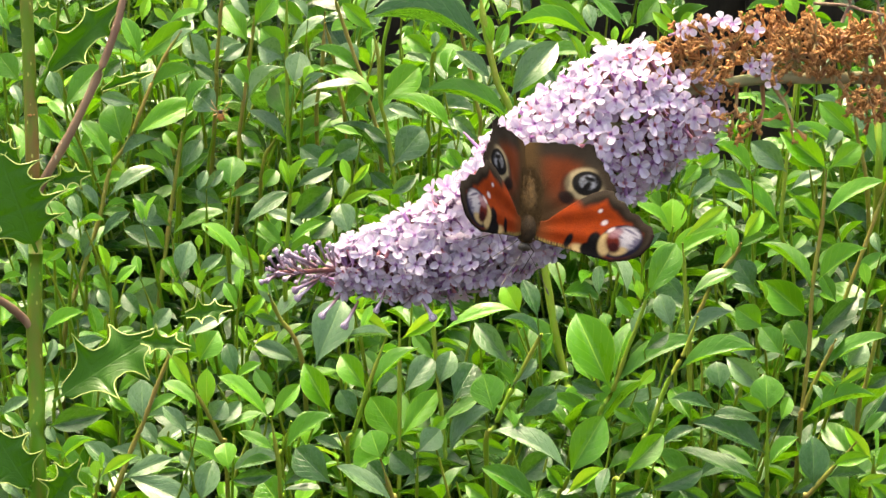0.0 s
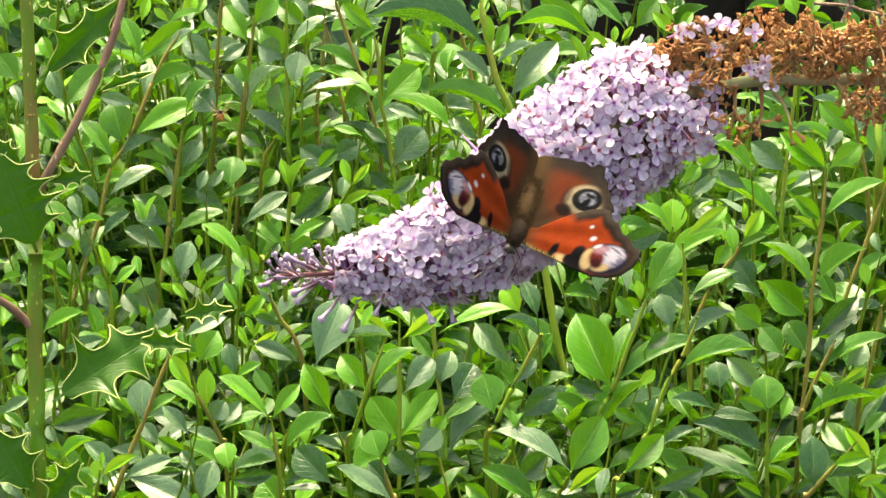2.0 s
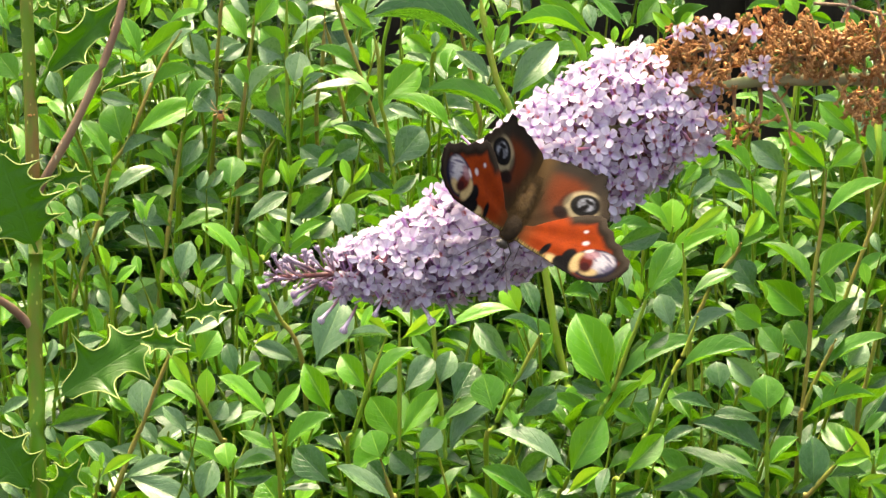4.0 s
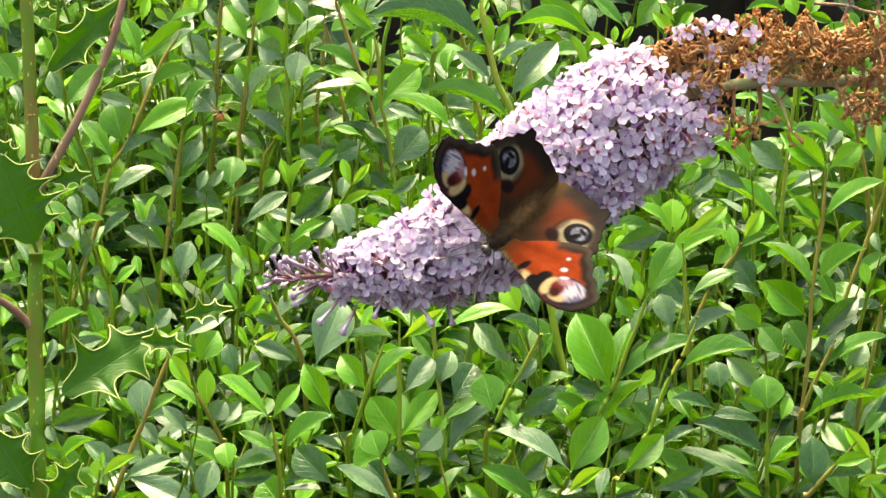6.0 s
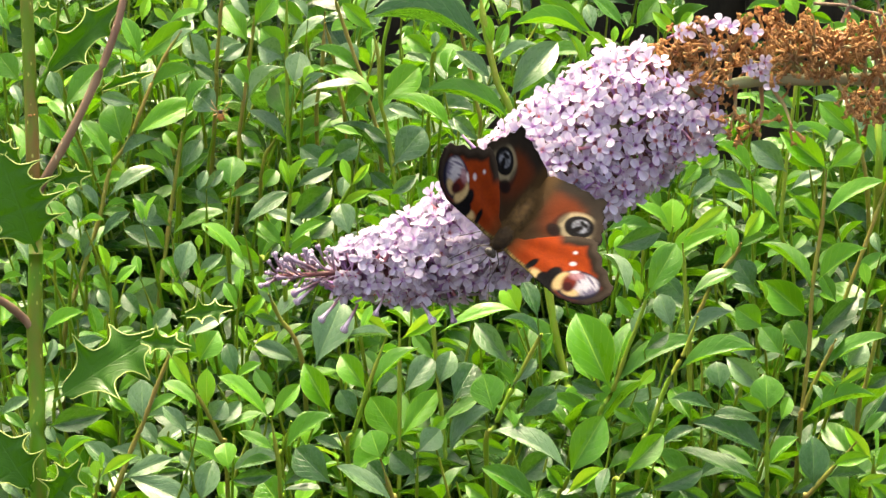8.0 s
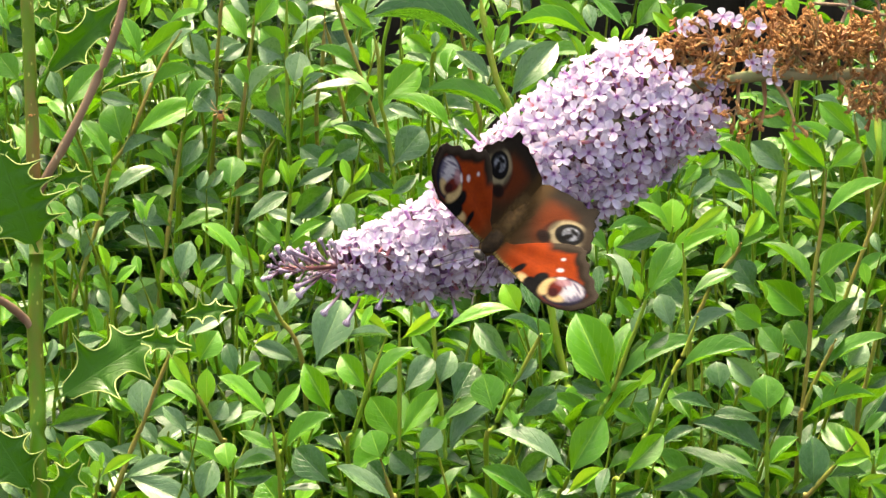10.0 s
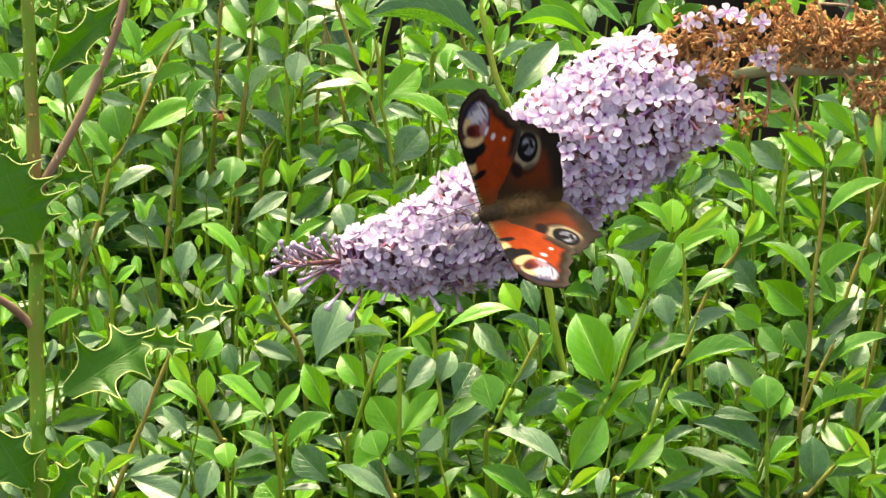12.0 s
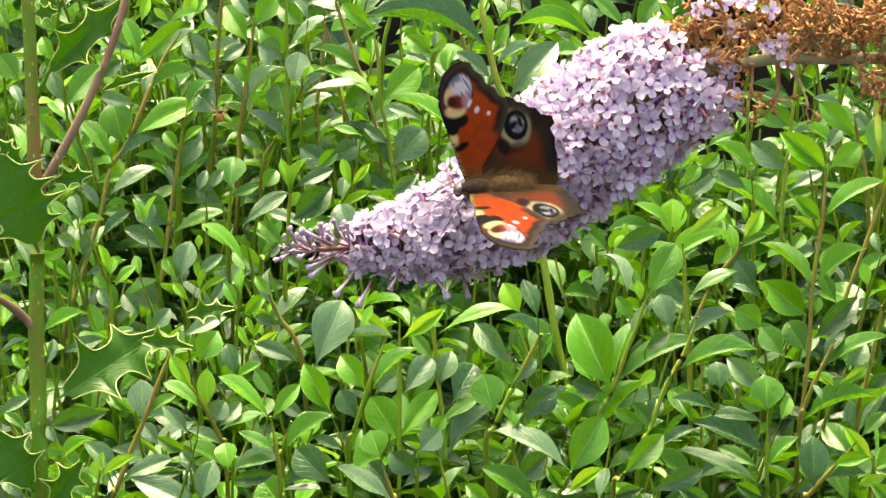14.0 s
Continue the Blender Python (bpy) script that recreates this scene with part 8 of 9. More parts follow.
def side_stalk(owner, root, way, length, count, spread, rnd, spots):
    """A side stalk of the withered end; the places of its florets go into spots."""
    root, way = Vector(root), Vector(way).normalized()
    stalk = bmesh.new()
    end = root + way * length
    tube(stalk, [root, root.lerp(end, 0.5) + Vector((rnd.uniform(-1, 1), rnd.uniform(-1, 1), 0)) * 0.001, end], [0.0007, 0.0005, 0.0003], 5)
    for i in range(int(count * 1.0)):
        d = Vector((rnd.gauss(0, 1), rnd.gauss(0, 1), rnd.gauss(0, 1))).normalized()
        d = (d + way * 0.6).normalized()
        a = root.lerp(end, rnd.uniform(0.4, 1.0))
        p = a + d * spread * rnd.uniform(0.35, 1.15)
        tube(stalk, [a, a.lerp(p, 0.6) + way * 0.0006, p], [0.00035, 0.0003, 0.00042], 4, False)
        spots.append((p, (d + Vector((rnd.gauss(0, 0.4), rnd.gauss(0, 0.4), rnd.gauss(0, 0.4)))).normalized(), rnd.uniform(0.0036, 0.0056)))
    return part("side_stalk", stalk, CALYX, owner)


def flower():
    origin = Vector((0.0323, 0.7103, 1.1914))
    f = thing("flower_spray", origin, "arching butterfly bush spray with lilac florets, its upper end withered brown", "flower")
    axis = [Vector(p) - origin for p in ((-0.0437, 0.7015, 1.1644), (-0.0335, 0.7017, 1.1648), (-0.0215, 0.7021, 1.1661), (-0.0096, 0.7028, 1.1683), (0.0024, 0.7041, 1.1722), (0.0144, 0.7062, 1.1789), (0.0263, 0.7093, 1.1882), (0.0383, 0.7122, 1.1973), (0.0487, 0.7144, 1.2039), (0.0607, 0.7161, 1.2091), (0.0727, 0.7170, 1.2120))]
    girth = (0.0012, 0.0045, 0.0081, 0.0114, 0.0141, 0.0161, 0.0176, 0.0182, 0.0182, 0.0161, 0.0112)
    line = curve_through(axis, 8)
    width = [girth[min(i // 8, len(girth) - 1)] * (1 - (i % 8) / 8) + girth[min(i // 8 + 1, len(girth) - 1)] * ((i % 8) / 8) for i in range(len(line))]
    rnd = random.Random(4)
    # the stalk goes on in an arch to the bush's root
    way = [Vector(p) - origin for p in ((-0.0437, 0.7015, 1.1644), (-0.0335, 0.7017, 1.1648), (-0.0215, 0.7021, 1.1661), (-0.0096, 0.7028, 1.1683), (0.0024, 0.7041, 1.1722), (0.0144, 0.7062, 1.1789), (0.0263, 0.7093, 1.1882), (0.0383, 0.7122, 1.1973), (0.0487, 0.7144, 1.2039), (0.0607, 0.7161, 1.2091), (0.0727, 0.7170, 1.2120), (0.0846, 0.7175, 1.2137), (0.0966, 0.7176, 1.2138), (0.1180, 0.7224, 1.2124), (0.1483, 0.7359, 1.2054), (0.1804, 0.7664, 1.1698), (0.2064, 0.7748, 1.0663), (0.2700, 0.8600, 0.5000), (0.2900, 0.9000, -0.0200))]
    pts = curve_through(way, 8)
    part("tip_stalk", tube(bmesh.new(), pts[:34], [0.0005 + 0.0008 * i / 34 for i in range(34)], 8), STALK_RED, f, "dark red stalk at the flower's tip")
    pts = pts[33:]
    part("stalk", tube(bmesh.new(), pts, [0.0012 + 0.0004 * min(1, i / 30) + 0.002 * max(0, (i - 67) / 60) for i in range(len(pts))], 10), STALK, f)
    toward = Vector((0, -0.95, 0.31))
    up = Vector((0, 0.31, 0.95))
    kinds = [floret_mesh(i) for i in range(5)]
    spots, tries = [], 0
    fresh = []
    while tries < 16000:
        tries += 1
        i = rnd.choices(range(len(line) - 1), weights=[max(w, 0.001) for w in width[:-1]])[0]
        fi = rnd.random()
        c = line[i].lerp(line[i + 1], fi)
        w = width[i] * (1 - fi) + width[i + 1] * fi
        d = (line[i + 1] - line[i]).normalized()
        a = rnd.uniform(0, math.tau)
        s1 = d.cross(up).normalized()
        s2 = s1.cross(d)
        n = math.cos(a) * s1 + math.sin(a) * s2
        p = c + n * w * rnd.uniform(0.86, 1.05)
        along = (i + fi) / (len(line) - 1)
        if along < 0.14:
            continue
        high = n.dot(up)
        if along > 0.91 - 0.06 * high + rnd.uniform(-0.03, 0.03):
            continue
        if along > 0.70 and high < 0.5 and rnd.random() < 0.45 + 1.2 * (along - 0.70):
            continue        # the oldest florets have begun to drop
        if any((p - q).length < (0.0032 if along < 0.6 else 0.0035) for q in spots):
            continue
        spots.append(p)
        face = (n + d * rnd.uniform(-0.5, 0.2) + Vector((rnd.gauss(0, 0.36), rnd.gauss(0, 0.36), rnd.gauss(0, 0.36))) + up * 0.1).normalized()
        fresh.append((n.dot(toward), p, face, along))
    fresh.sort(key=lambda e: -e[0])
    rest = []
    for k, (_, p, face, along) in enumerate(fresh):
        size = rnd.uniform(0.0052, 0.0064) * (0.8 if along < 0.28 else 1.0)
        m = aim(p, face, size, rnd.uniform(0, 6.3))
        if k < 300:
            part("floret", kinds[rnd.randrange(5)], None, f).matrix_basis = m
        else:
            rest.append((kinds[rnd.randrange(5)], m))
    # a second, deeper layer fills the gaps
    for k, (_, p, face, along) in enumerate(fresh):
        if k % 2 and along > 0.62:
            continue
        c = min(line, key=lambda q: (q - p).length)
        e = p.lerp(c, 0.17) + Vector((rnd.uniform(-1, 1), rnd.uniform(-1, 1), rnd.uniform(-1, 1))) * 0.0022
        rest.append((kinds[rnd.randrange(5)], aim(e, face, 0.0056, rnd.uniform(0, 6.3))))
    vs, fs, us, n = [], [], [], 0
    for me, m in rest:
        co = [m @ v.co for v in me.vertices]
        vs += [tuple(v) for v in co]
        fs += [tuple(i + n for i in p.vertices) for p in me.polygons]
        uv = {lp.vertex_index: tuple(me.uv_layers[0].data[lp.index].uv) for lp in me.loops}
        us += [uv[i] for i in range(len(co))]
        n += len(co)
    if n:
        part("florets_behind", mesh_of("florets_behind", vs, fs, us, FLORET), None, f, kind="stuff")
    # stalks inside the head
    bm = bmesh.new()
    for k in range(260):
        i = rnd.randrange(8, len(line) - 6)
        e = rnd.choice(fresh)[1]
        c = min(line, key=lambda q: (q - e).length)
        tube(bm, [c, c.lerp(e, 0.6) + up * 0.001, c.lerp(e, 0.93)], [0.0007, 0.0005, 0.0006], 4, False)
    part("stalk_core", bm, STALK_RED, f, "dark red side stalks", kind="stuff")
    # closed buds at the tip and hanging under the head
    bud = bud_mesh()
    for k in range(72):
        i = rnd.randrange(0, 17)
        d = (line[i] - line[i + 1]).normalized()
        a = rnd.uniform(0, math.tau)
        s1 = d.cross(up).normalized()
        n = math.cos(a) * s1 + math.sin(a) * s1.cross(d)
        w = (d * rnd.uniform(0.2, 1.0) + n * rnd.uniform(0.3, 1.2) + up * 0.25).normalized()
        part("bud", bud, None, f).matrix_basis = aim(line[i] + n * width[i] * 0.25, w, rnd.uniform(0.0035, 0.0066), rnd.uniform(0, 6))
    part("bud", bud, None, f).matrix_basis = aim((-0.0596, -0.0163, -0.0307), (-0.6179, -0.4615, -0.6365), 0.0083, 0.5)
    part("bud", bud, None, f).matrix_basis = aim((-0.0548, -0.0168, -0.0322), (-0.4584, -0.4868, -0.7435), 0.0086, 0.5)
    part("bud", bud, None, f).matrix_basis = aim((-0.0477, -0.0158, -0.0293), (-0.3741, -0.5443, -0.7509), 0.0070, 0.5)
    part("bud", bud, None, f).matrix_basis = aim((-0.0396, -0.0161, -0.0300), (0.5405, -0.4607, -0.7040), 0.0091, 0.5)
    part("bud", bud, None, f).matrix_basis = aim((-0.0314, -0.0163, -0.0307), (0.2676, -0.5501, -0.7911), 0.0072, 0.5)
    part("bud", bud, None, f).matrix_basis = aim((-0.0648, -0.0149, -0.0265), (-0.8678, -0.3608, -0.3416), 0.0084, 0.5)
    part("bud", bud, None, f).matrix_basis = aim((-0.0655, -0.0152, -0.0272), (-0.7255, -0.4352, -0.5331), 0.0080, 0.5)
    part("bud", bud, None, f).matrix_basis = aim((-0.0677, -0.0140, -0.0237), (-0.1483, -0.0110, 0.9889), 0.0063, 0.5)
    part("bud", bud, None, f).matrix_basis = aim((-0.0633, -0.0135, -0.0223), (-0.3583, -0.0502, 0.9323), 0.0060, 0.5)
    part("bud", bud, None, f).matrix_basis = aim((-0.0611, -0.0140, -0.0237), (-0.1050, -0.0110, 0.9944), 0.0063, 0.5)
    part("bud", bud, None, f).matrix_basis = aim((-0.0655, -0.0140, -0.0237), (-0.9015, -0.0775, 0.4259), 0.0097, 0.5)
    part("bud", bud, None, f).matrix_basis = aim((-0.0714, -0.0147, -0.0258), (-0.9186, -0.3384, 0.2041), 0.0052, 0.5)
    part("bud", bud, None, f).matrix_basis = aim((-0.0633, -0.0140, -0.0237), (-0.6465, -0.1022, 0.7561), 0.0060, 0.5)
    part("bud", bud, None, f).matrix_basis = aim((-0.0596, -0.0135, -0.0223), (-0.5428, -0.0712, 0.8369), 0.0061, 0.5)
    part("bud", bud, None, f).matrix_basis = aim((-0.0700, -0.0145, -0.0251), (-0.7704, -0.1746, 0.6132), 0.0056, 0.5)
    # the withered end
    spots = []
    side_stalk(f, (0.0284, 0.0062, 0.0192), (-0.0732, 0.2085, 0.9753), 0.0115, 18, 0.0044, rnd, spots)
    side_stalk(f, (0.0332, 0.0065, 0.0199), (-0.0440, 0.4220, 0.9055), 0.0110, 20, 0.0044, rnd, spots)
    side_stalk(f, (0.0386, 0.0068, 0.0210), (-0.0749, -0.1183, 0.9901), 0.0128, 20, 0.0044, rnd, spots)
    side_stalk(f, (0.0434, 0.0069, 0.0213), (0.1034, 0.1664, 0.9806), 0.0126, 23, 0.0044, rnd, spots)
    side_stalk(f, (0.0481, 0.0069, 0.0213), (0.1848, 0.7174, 0.6717), 0.0090, 18, 0.0044, rnd, spots)
    side_stalk(f, (0.0516, 0.0070, 0.0216), (0.2025, 0.5634, 0.8010), 0.0151, 25, 0.0044, rnd, spots)
    side_stalk(f, (0.0576, 0.0071, 0.0219), (0.0650, -0.2605, 0.9633), 0.0146, 23, 0.0044, rnd, spots)
    side_stalk(f, (0.0610, 0.0072, 0.0220), (-0.1857, -0.4741, 0.8607), 0.0093, 18, 0.0044, rnd, spots)
    side_stalk(f, (0.0646, 0.0072, 0.0220), (-0.0014, -0.3672, 0.9301), 0.0144, 25, 0.0044, rnd, spots)
    side_stalk(f, (0.0670, 0.0070, 0.0216), (0.0917, -0.1180, 0.9888), 0.0071, 16, 0.0044, rnd, spots)
    side_stalk(f, (0.0703, 0.0069, 0.0213), (0.0462, -0.3118, 0.9490), 0.0161, 20, 0.0044, rnd, spots)
    side_stalk(f, (0.0755, 0.0069, 0.0213), (-0.2778, -0.0256, 0.9603), 0.0084, 20, 0.0044, rnd, spots)
    side_stalk(f, (0.0792, 0.0069, 0.0213), (-0.1015, 0.3332, 0.9374), 0.0142, 27, 0.0044, rnd, spots)
    side_stalk(f, (0.0822, 0.0069, 0.0213), (0.0023, -0.0964, 0.9953), 0.0139, 27, 0.0044, rnd, spots)
    side_stalk(f, (0.0849, 0.0069, 0.0213), (-0.0224, 0.4101, 0.9118), 0.0076, 20, 0.0044, rnd, spots)
    side_stalk(f, (0.0897, 0.0069, 0.0213), (0.1169, 0.2633, 0.9576), 0.0120, 23, 0.0044, rnd, spots)
    side_stalk(f, (0.0957, 0.0069, 0.0213), (-0.0137, -0.4472, 0.8943), 0.0137, 20, 0.0044, rnd, spots)
    side_stalk(f, (0.0336, 0.0060, 0.0185), (-0.6440, 0.0605, 0.7626), 0.0059, 16, 0.0044, rnd, spots)
    side_stalk(f, (0.0381, 0.0062, 0.0192), (0.0616, -0.5079, 0.8592), 0.0078, 16, 0.0044, rnd, spots)
    side_stalk(f, (0.0478, 0.0069, 0.0213), (0.7904, -0.1441, 0.5954), 0.0105, 13, 0.0044, rnd, spots)
    side_stalk(f, (0.0815, 0.0069, 0.0213), (-0.4112, -0.8271, -0.3832), 0.0082, 16, 0.0044, rnd, spots)
    side_stalk(f, (0.0837, 0.0068, 0.0210), (0.0778, -0.1314, -0.9883), 0.0060, 16, 0.0044, rnd, spots)
    side_stalk(f, (0.0867, 0.0068, 0.0210), (0.1896, -0.7760, -0.6015), 0.0053, 13, 0.0044, rnd, spots)
    side_stalk(f, (0.0718, 0.0069, 0.0213), (0.1995, -0.9272, -0.3171), 0.0096, 4, 0.0035, rnd, spots)
    side_stalk(f, (0.0448, 0.0067, 0.0206), (-0.0147, -0.4400, -0.8979), 0.0091, 4, 0.0035, rnd, spots)
    side_stalk(f, (0.0516, 0.0067, 0.0206), (-0.0633, -0.1071, -0.9922), 0.0121, 5, 0.0035, rnd, spots)
    side_stalk(f, (0.0538, 0.0069, 0.0213), (0.3927, -0.6157, -0.6831), 0.0136, 3, 0.0035, rnd, spots)
    side_stalk(f, (0.0359, 0.0062, 0.0192), (0.2944, -0.8077, -0.5108), 0.0106, 5, 0.0035, rnd, spots)
    side_stalk(f, (0.0239, 0.0060, 0.0185), (-0.2498, -0.2579, 0.9333), 0.0071, 11, 0.0044, rnd, spots)
    side_stalk(f, (0.0194, 0.0051, 0.0156), (-0.7408, 0.5194, 0.4260), 0.0138, 8, 0.0035, rnd, spots)
    part("floret", kinds[0], None, f).matrix_basis = aim((0.0295, 0.0061, 0.0350), (0.4636, -0.8116, 0.3554), 0.0052, 4.9)
    part("floret", kinds[0], None, f).matrix_basis = aim((0.0319, 0.0064, 0.0360), (-0.1171, -0.9658, 0.2316), 0.0052, 3.9)
    part("floret", kinds[1], None, f).matrix_basis = aim((0.0365, 0.0068, 0.0371), (0.0680, -0.9803, 0.1855), 0.0052, 1.9)
    part("floret", kinds[4], None, f).matrix_basis = aim((0.0402, 0.0071, 0.0381), (0.0673, -0.8929, 0.4451), 0.0052, 1.8)
    part("floret", kinds[0], None, f).matrix_basis = aim((0.0431, 0.0068, 0.0370), (-0.0437, -0.8610, 0.5067), 0.0052, 5.2)
    part("floret", kinds[0], None, f).matrix_basis = aim((0.0387, 0.0047, 0.0308), (0.3439, -0.9209, 0.1835), 0.0052, 0.4)
    part("floret", kinds[2], None, f).matrix_basis = aim((0.0520, 0.0038, 0.0280), (0.3492, -0.8532, 0.3874), 0.0052, 2.2)
    part("floret", kinds[3], None, f).matrix_basis = aim((0.0480, 0.0034, 0.0265), (0.2178, -0.8739, 0.4347), 0.0052, 4.9)
    part("floret", kinds[1], None, f).matrix_basis = aim((0.0495, 0.0062, 0.0353), (-0.1877, -0.8515, 0.4896), 0.0052, 3.2)
    part("floret", kinds[1], None, f).matrix_basis = aim((0.0369, 0.0021, 0.0226), (0.3495, -0.8931, 0.2834), 0.0052, 0.4)
    part("floret", kinds[3], None, f).matrix_basis = aim((0.0317, 0.0025, 0.0237), (-0.2477, -0.8022, 0.5433), 0.0052, 0.1)
    part("floret", kinds[4], None, f).matrix_basis = aim((0.0283, 0.0025, 0.0237), (-0.0210, -0.9967, -0.0789), 0.0052, 2.9)
    part("floret", kinds[2], None, f).matrix_basis = aim((0.0357, 0.0005, 0.0176), (0.1151, -0.9923, -0.0461), 0.0052, 1.2)
    part("floret", kinds[2], None, f).matrix_basis = aim((0.0402, -0.0008, 0.0138), (-0.3854, -0.9226, -0.0184), 0.0052, 4.5)
    part("floret", kinds[1], None, f).matrix_basis = aim((0.0378, -0.0031, 0.0068), (-0.4181, -0.9079, -0.0283), 0.0052, 4.1)
    part("floret", kinds[3], None, f).matrix_basis = aim((0.0342, 0.0025, 0.0240), (0.0446, -0.9056, 0.4218), 0.0052, 2.5)
    part("floret", kinds[3], None, f).matrix_basis = aim((0.0510, 0.0030, 0.0254), (0.3399, -0.8857, 0.3162), 0.0052, 4.8)
    part("floret", kinds[3], None, f).matrix_basis = aim((0.0540, 0.0021, 0.0226), (-0.1579, -0.8767, 0.4543), 0.0052, 5.5)
    part("floret", kinds[4], None, f).matrix_basis = aim((0.0387, 0.0014, 0.0205), (0.1556, -0.9700, 0.1870), 0.0052, 3.3)
    dry = [withered_mesh(i) for i in range(7)]
    spots.sort(key=lambda e: -e[0].dot(toward))
    vs, fs, n = [], [], 0
    for k, (p, way, size) in enumerate(spots):
        me, m = dry[rnd.randrange(7)], aim(p, way, size, rnd.uniform(0, 6.3))
        if k < 300:
            part("withered_floret", me, None, f).matrix_basis = m
            continue
        vs += [tuple(m @ v.co) for v in me.vertices]
        fs += [tuple(i + n for i in q.vertices) for q in me.polygons]
        n += len(me.vertices)
    me = bpy.data.meshes.new("withered_rest")
    me.from_pydata(vs, [], fs)
    me.materials.append(WITHERED)
    part("withered_rest", me, None, f, kind="stuff")
    return f


spray = flower()


# ---- butterfly ----
U = 0.0001457        # wing drawings are in units of about a seventh of a millimetre


def inside(poly, x, y):
    c = False
    for (x1, y1), (x2, y2) in zip(poly, poly[1:] + poly[:1]):
        if (y1 > y) != (y2 > y) and x < (x2 - x1) * (y - y1) / (y2 - y1) + x1:
            c = not c
    return c


def nearest(poly, x, y):
    best = None
    for (x1, y1), (x2, y2) in zip(poly, poly[1:] + poly[:1]):
        dx, dy = x2 - x1, y2 - y1
        t = max(0, min(1, ((x - x1) * dx + (y - y1) * dy) / (dx * dx + dy * dy + 1e-9)))
        px, py = x1 + t * dx, y1 + t * dy
        d = math.hypot(px - x, py - y)
        if best is None or d < best[0]:
            best = (d, px, py)
    return best


def smooth(lo, hi, v):
    t = max(0.0, min(1.0, (v - lo) / (hi - lo)))
    return t * t * (3 - 2 * t)


def blend(a, b, f):
    return tuple(p + (q - p) * f for p, q in zip(a, b))


def spot(x, y, cx, cy, rx, ry, turn=0.0, soft=0.25):
    """1 inside an ellipse, 0 outside."""
    c, s = math.cos(radians(turn)), math.sin(radians(turn))
    dx, dy = x - cx, y - cy
    r = math.hypot((dx * c + dy * s) / rx, (-dx * s + dy * c) / ry)
    return 1 - smooth(1 - soft, 1 + soft, r)


FORE = [(4, 8), (18, 22), (40, 30), (73, 37), (113, 48), (151, 56), (180, 52), (203, 42), (219, 24), (226, 4), (222, -14), (208, -20), (198, -34), (183, -38),
        (174, -54), (160, -60), (152, -76), (138, -78), (115, -70), (92, -56), (65, -36), (38, -14), (8, -8)]
HIND = [(3, 2), (40, 0), (70, -22), (110, -48), (140, -62), (148, -76), (144, -88), (137, -96), (134, -110), (126, -118), (124, -132), (113, -142), (108, -166), (95, -168), (88, -158),
        (72, -166), (58, -164), (44, -168), (24, -166), (2, -167), (-16, -152), (-15, -110), (-8, -40)]


def fore_paint(x, y, edge):
    rust, dark, cream, black = (0.34, 0.042, 0.005), (0.018, 0.011, 0.007), (0.72, 0.50, 0.24), (0.003, 0.003, 0.005)
    n = noise.noise((x * 0.06, y * 0.06, 1))
    c = blend(rust, (0.30, 0.036, 0.005), smooth(-0.3, 0.4, n))
    c = blend(c, (0.16, 0.06, 0.02), 0.8 * (1 - smooth(15, 62, x)))
    # outer margin: black inside, grey-brown to the rim
    far = x * 0.80 - y * 0.75 + 4 * n
    out = (1 - smooth(15, 27, edge + 4 * n)) * smooth(96, 122, far)
    c = blend(c, blend((0.055, 0.040, 0.030), dark, smooth(4, 16, edge)), out)
    # costa: dark with fine yellow flecks
    if x < 98:
        near = 1 - smooth(4, 9, edge) if y > 0 else 0
        fleck = 1.0 if math.sin(x * 1.3) > 0.1 else 0.0
        c = blend(c, blend((0.03, 0.02, 0.01), (0.42, 0.30, 0.10), fleck), near)
    elif y > 0:
        c = blend(c, dark, 1 - smooth(3, 9, edge))
    c = blend(c, black, spot(x, y, 76, 22, 15, 6, 115, 0.25))
    c = blend(c, cream, spot(x, y, 94, 34, 13, 7, 15, 0.5))
    c = blend(c, black, max(spot(x, y, 118, 38, 22, 15, 15, 0.12), spot(x, y, 121, 22, 12, 19, 15, 0.2)))
    # the eye: cream crescents round a red-brown heart, lilac-white outer part, blue-black outline
    c = blend(c, (0.010, 0.010, 0.030), spot(x, y, 167, 18, 41, 29, -25, 0.07))
    streak = noise.noise((x * 0.03 + y * 0.02, (y - x * 0.5) * 0.17, 4))
    c = blend(c, blend((0.16, 0.14, 0.22), (0.56, 0.52, 0.59), smooth(-0.25, 0.25, streak)), spot(x, y, 172, 14, 31, 22, -25, 0.15))
    c = blend(c, cream, max(spot(x, y, 140, 25, 12, 20, 12, 0.25), spot(x, y, 164, 36, 15, 7, -15, 0.4)))
    c = blend(c, (0.15, 0.018, 0.012), spot(x, y, 154, 21, 13, 17, -10, 0.35))
    c = blend(c, (0.05, 0.008, 0.010), spot(x, y, 155, 30, 9, 9, 0, 0.4))
    c = blend(c, (0.42, 0.20, 0.24), spot(x, y, 158, 3, 13, 8, -30, 0.5) * 0.8)
    for cx, cy, rx, ry in ((130, -36, 4, 3), (138, -15, 6, 4), (150, -2, 8, 3)):
        c = blend(c, (0.78, 0.66, 0.70), spot(x, y, cx, cy, rx, ry, -35, 0.5))
    vein = abs(math.sin(math.atan2(y + 4, x + 4) * 14))
    return blend(c, tuple(v * 0.72 for v in c), 0.5 * (1 - smooth(0.0, 0.10, vein)) * smooth(30, 80, x))


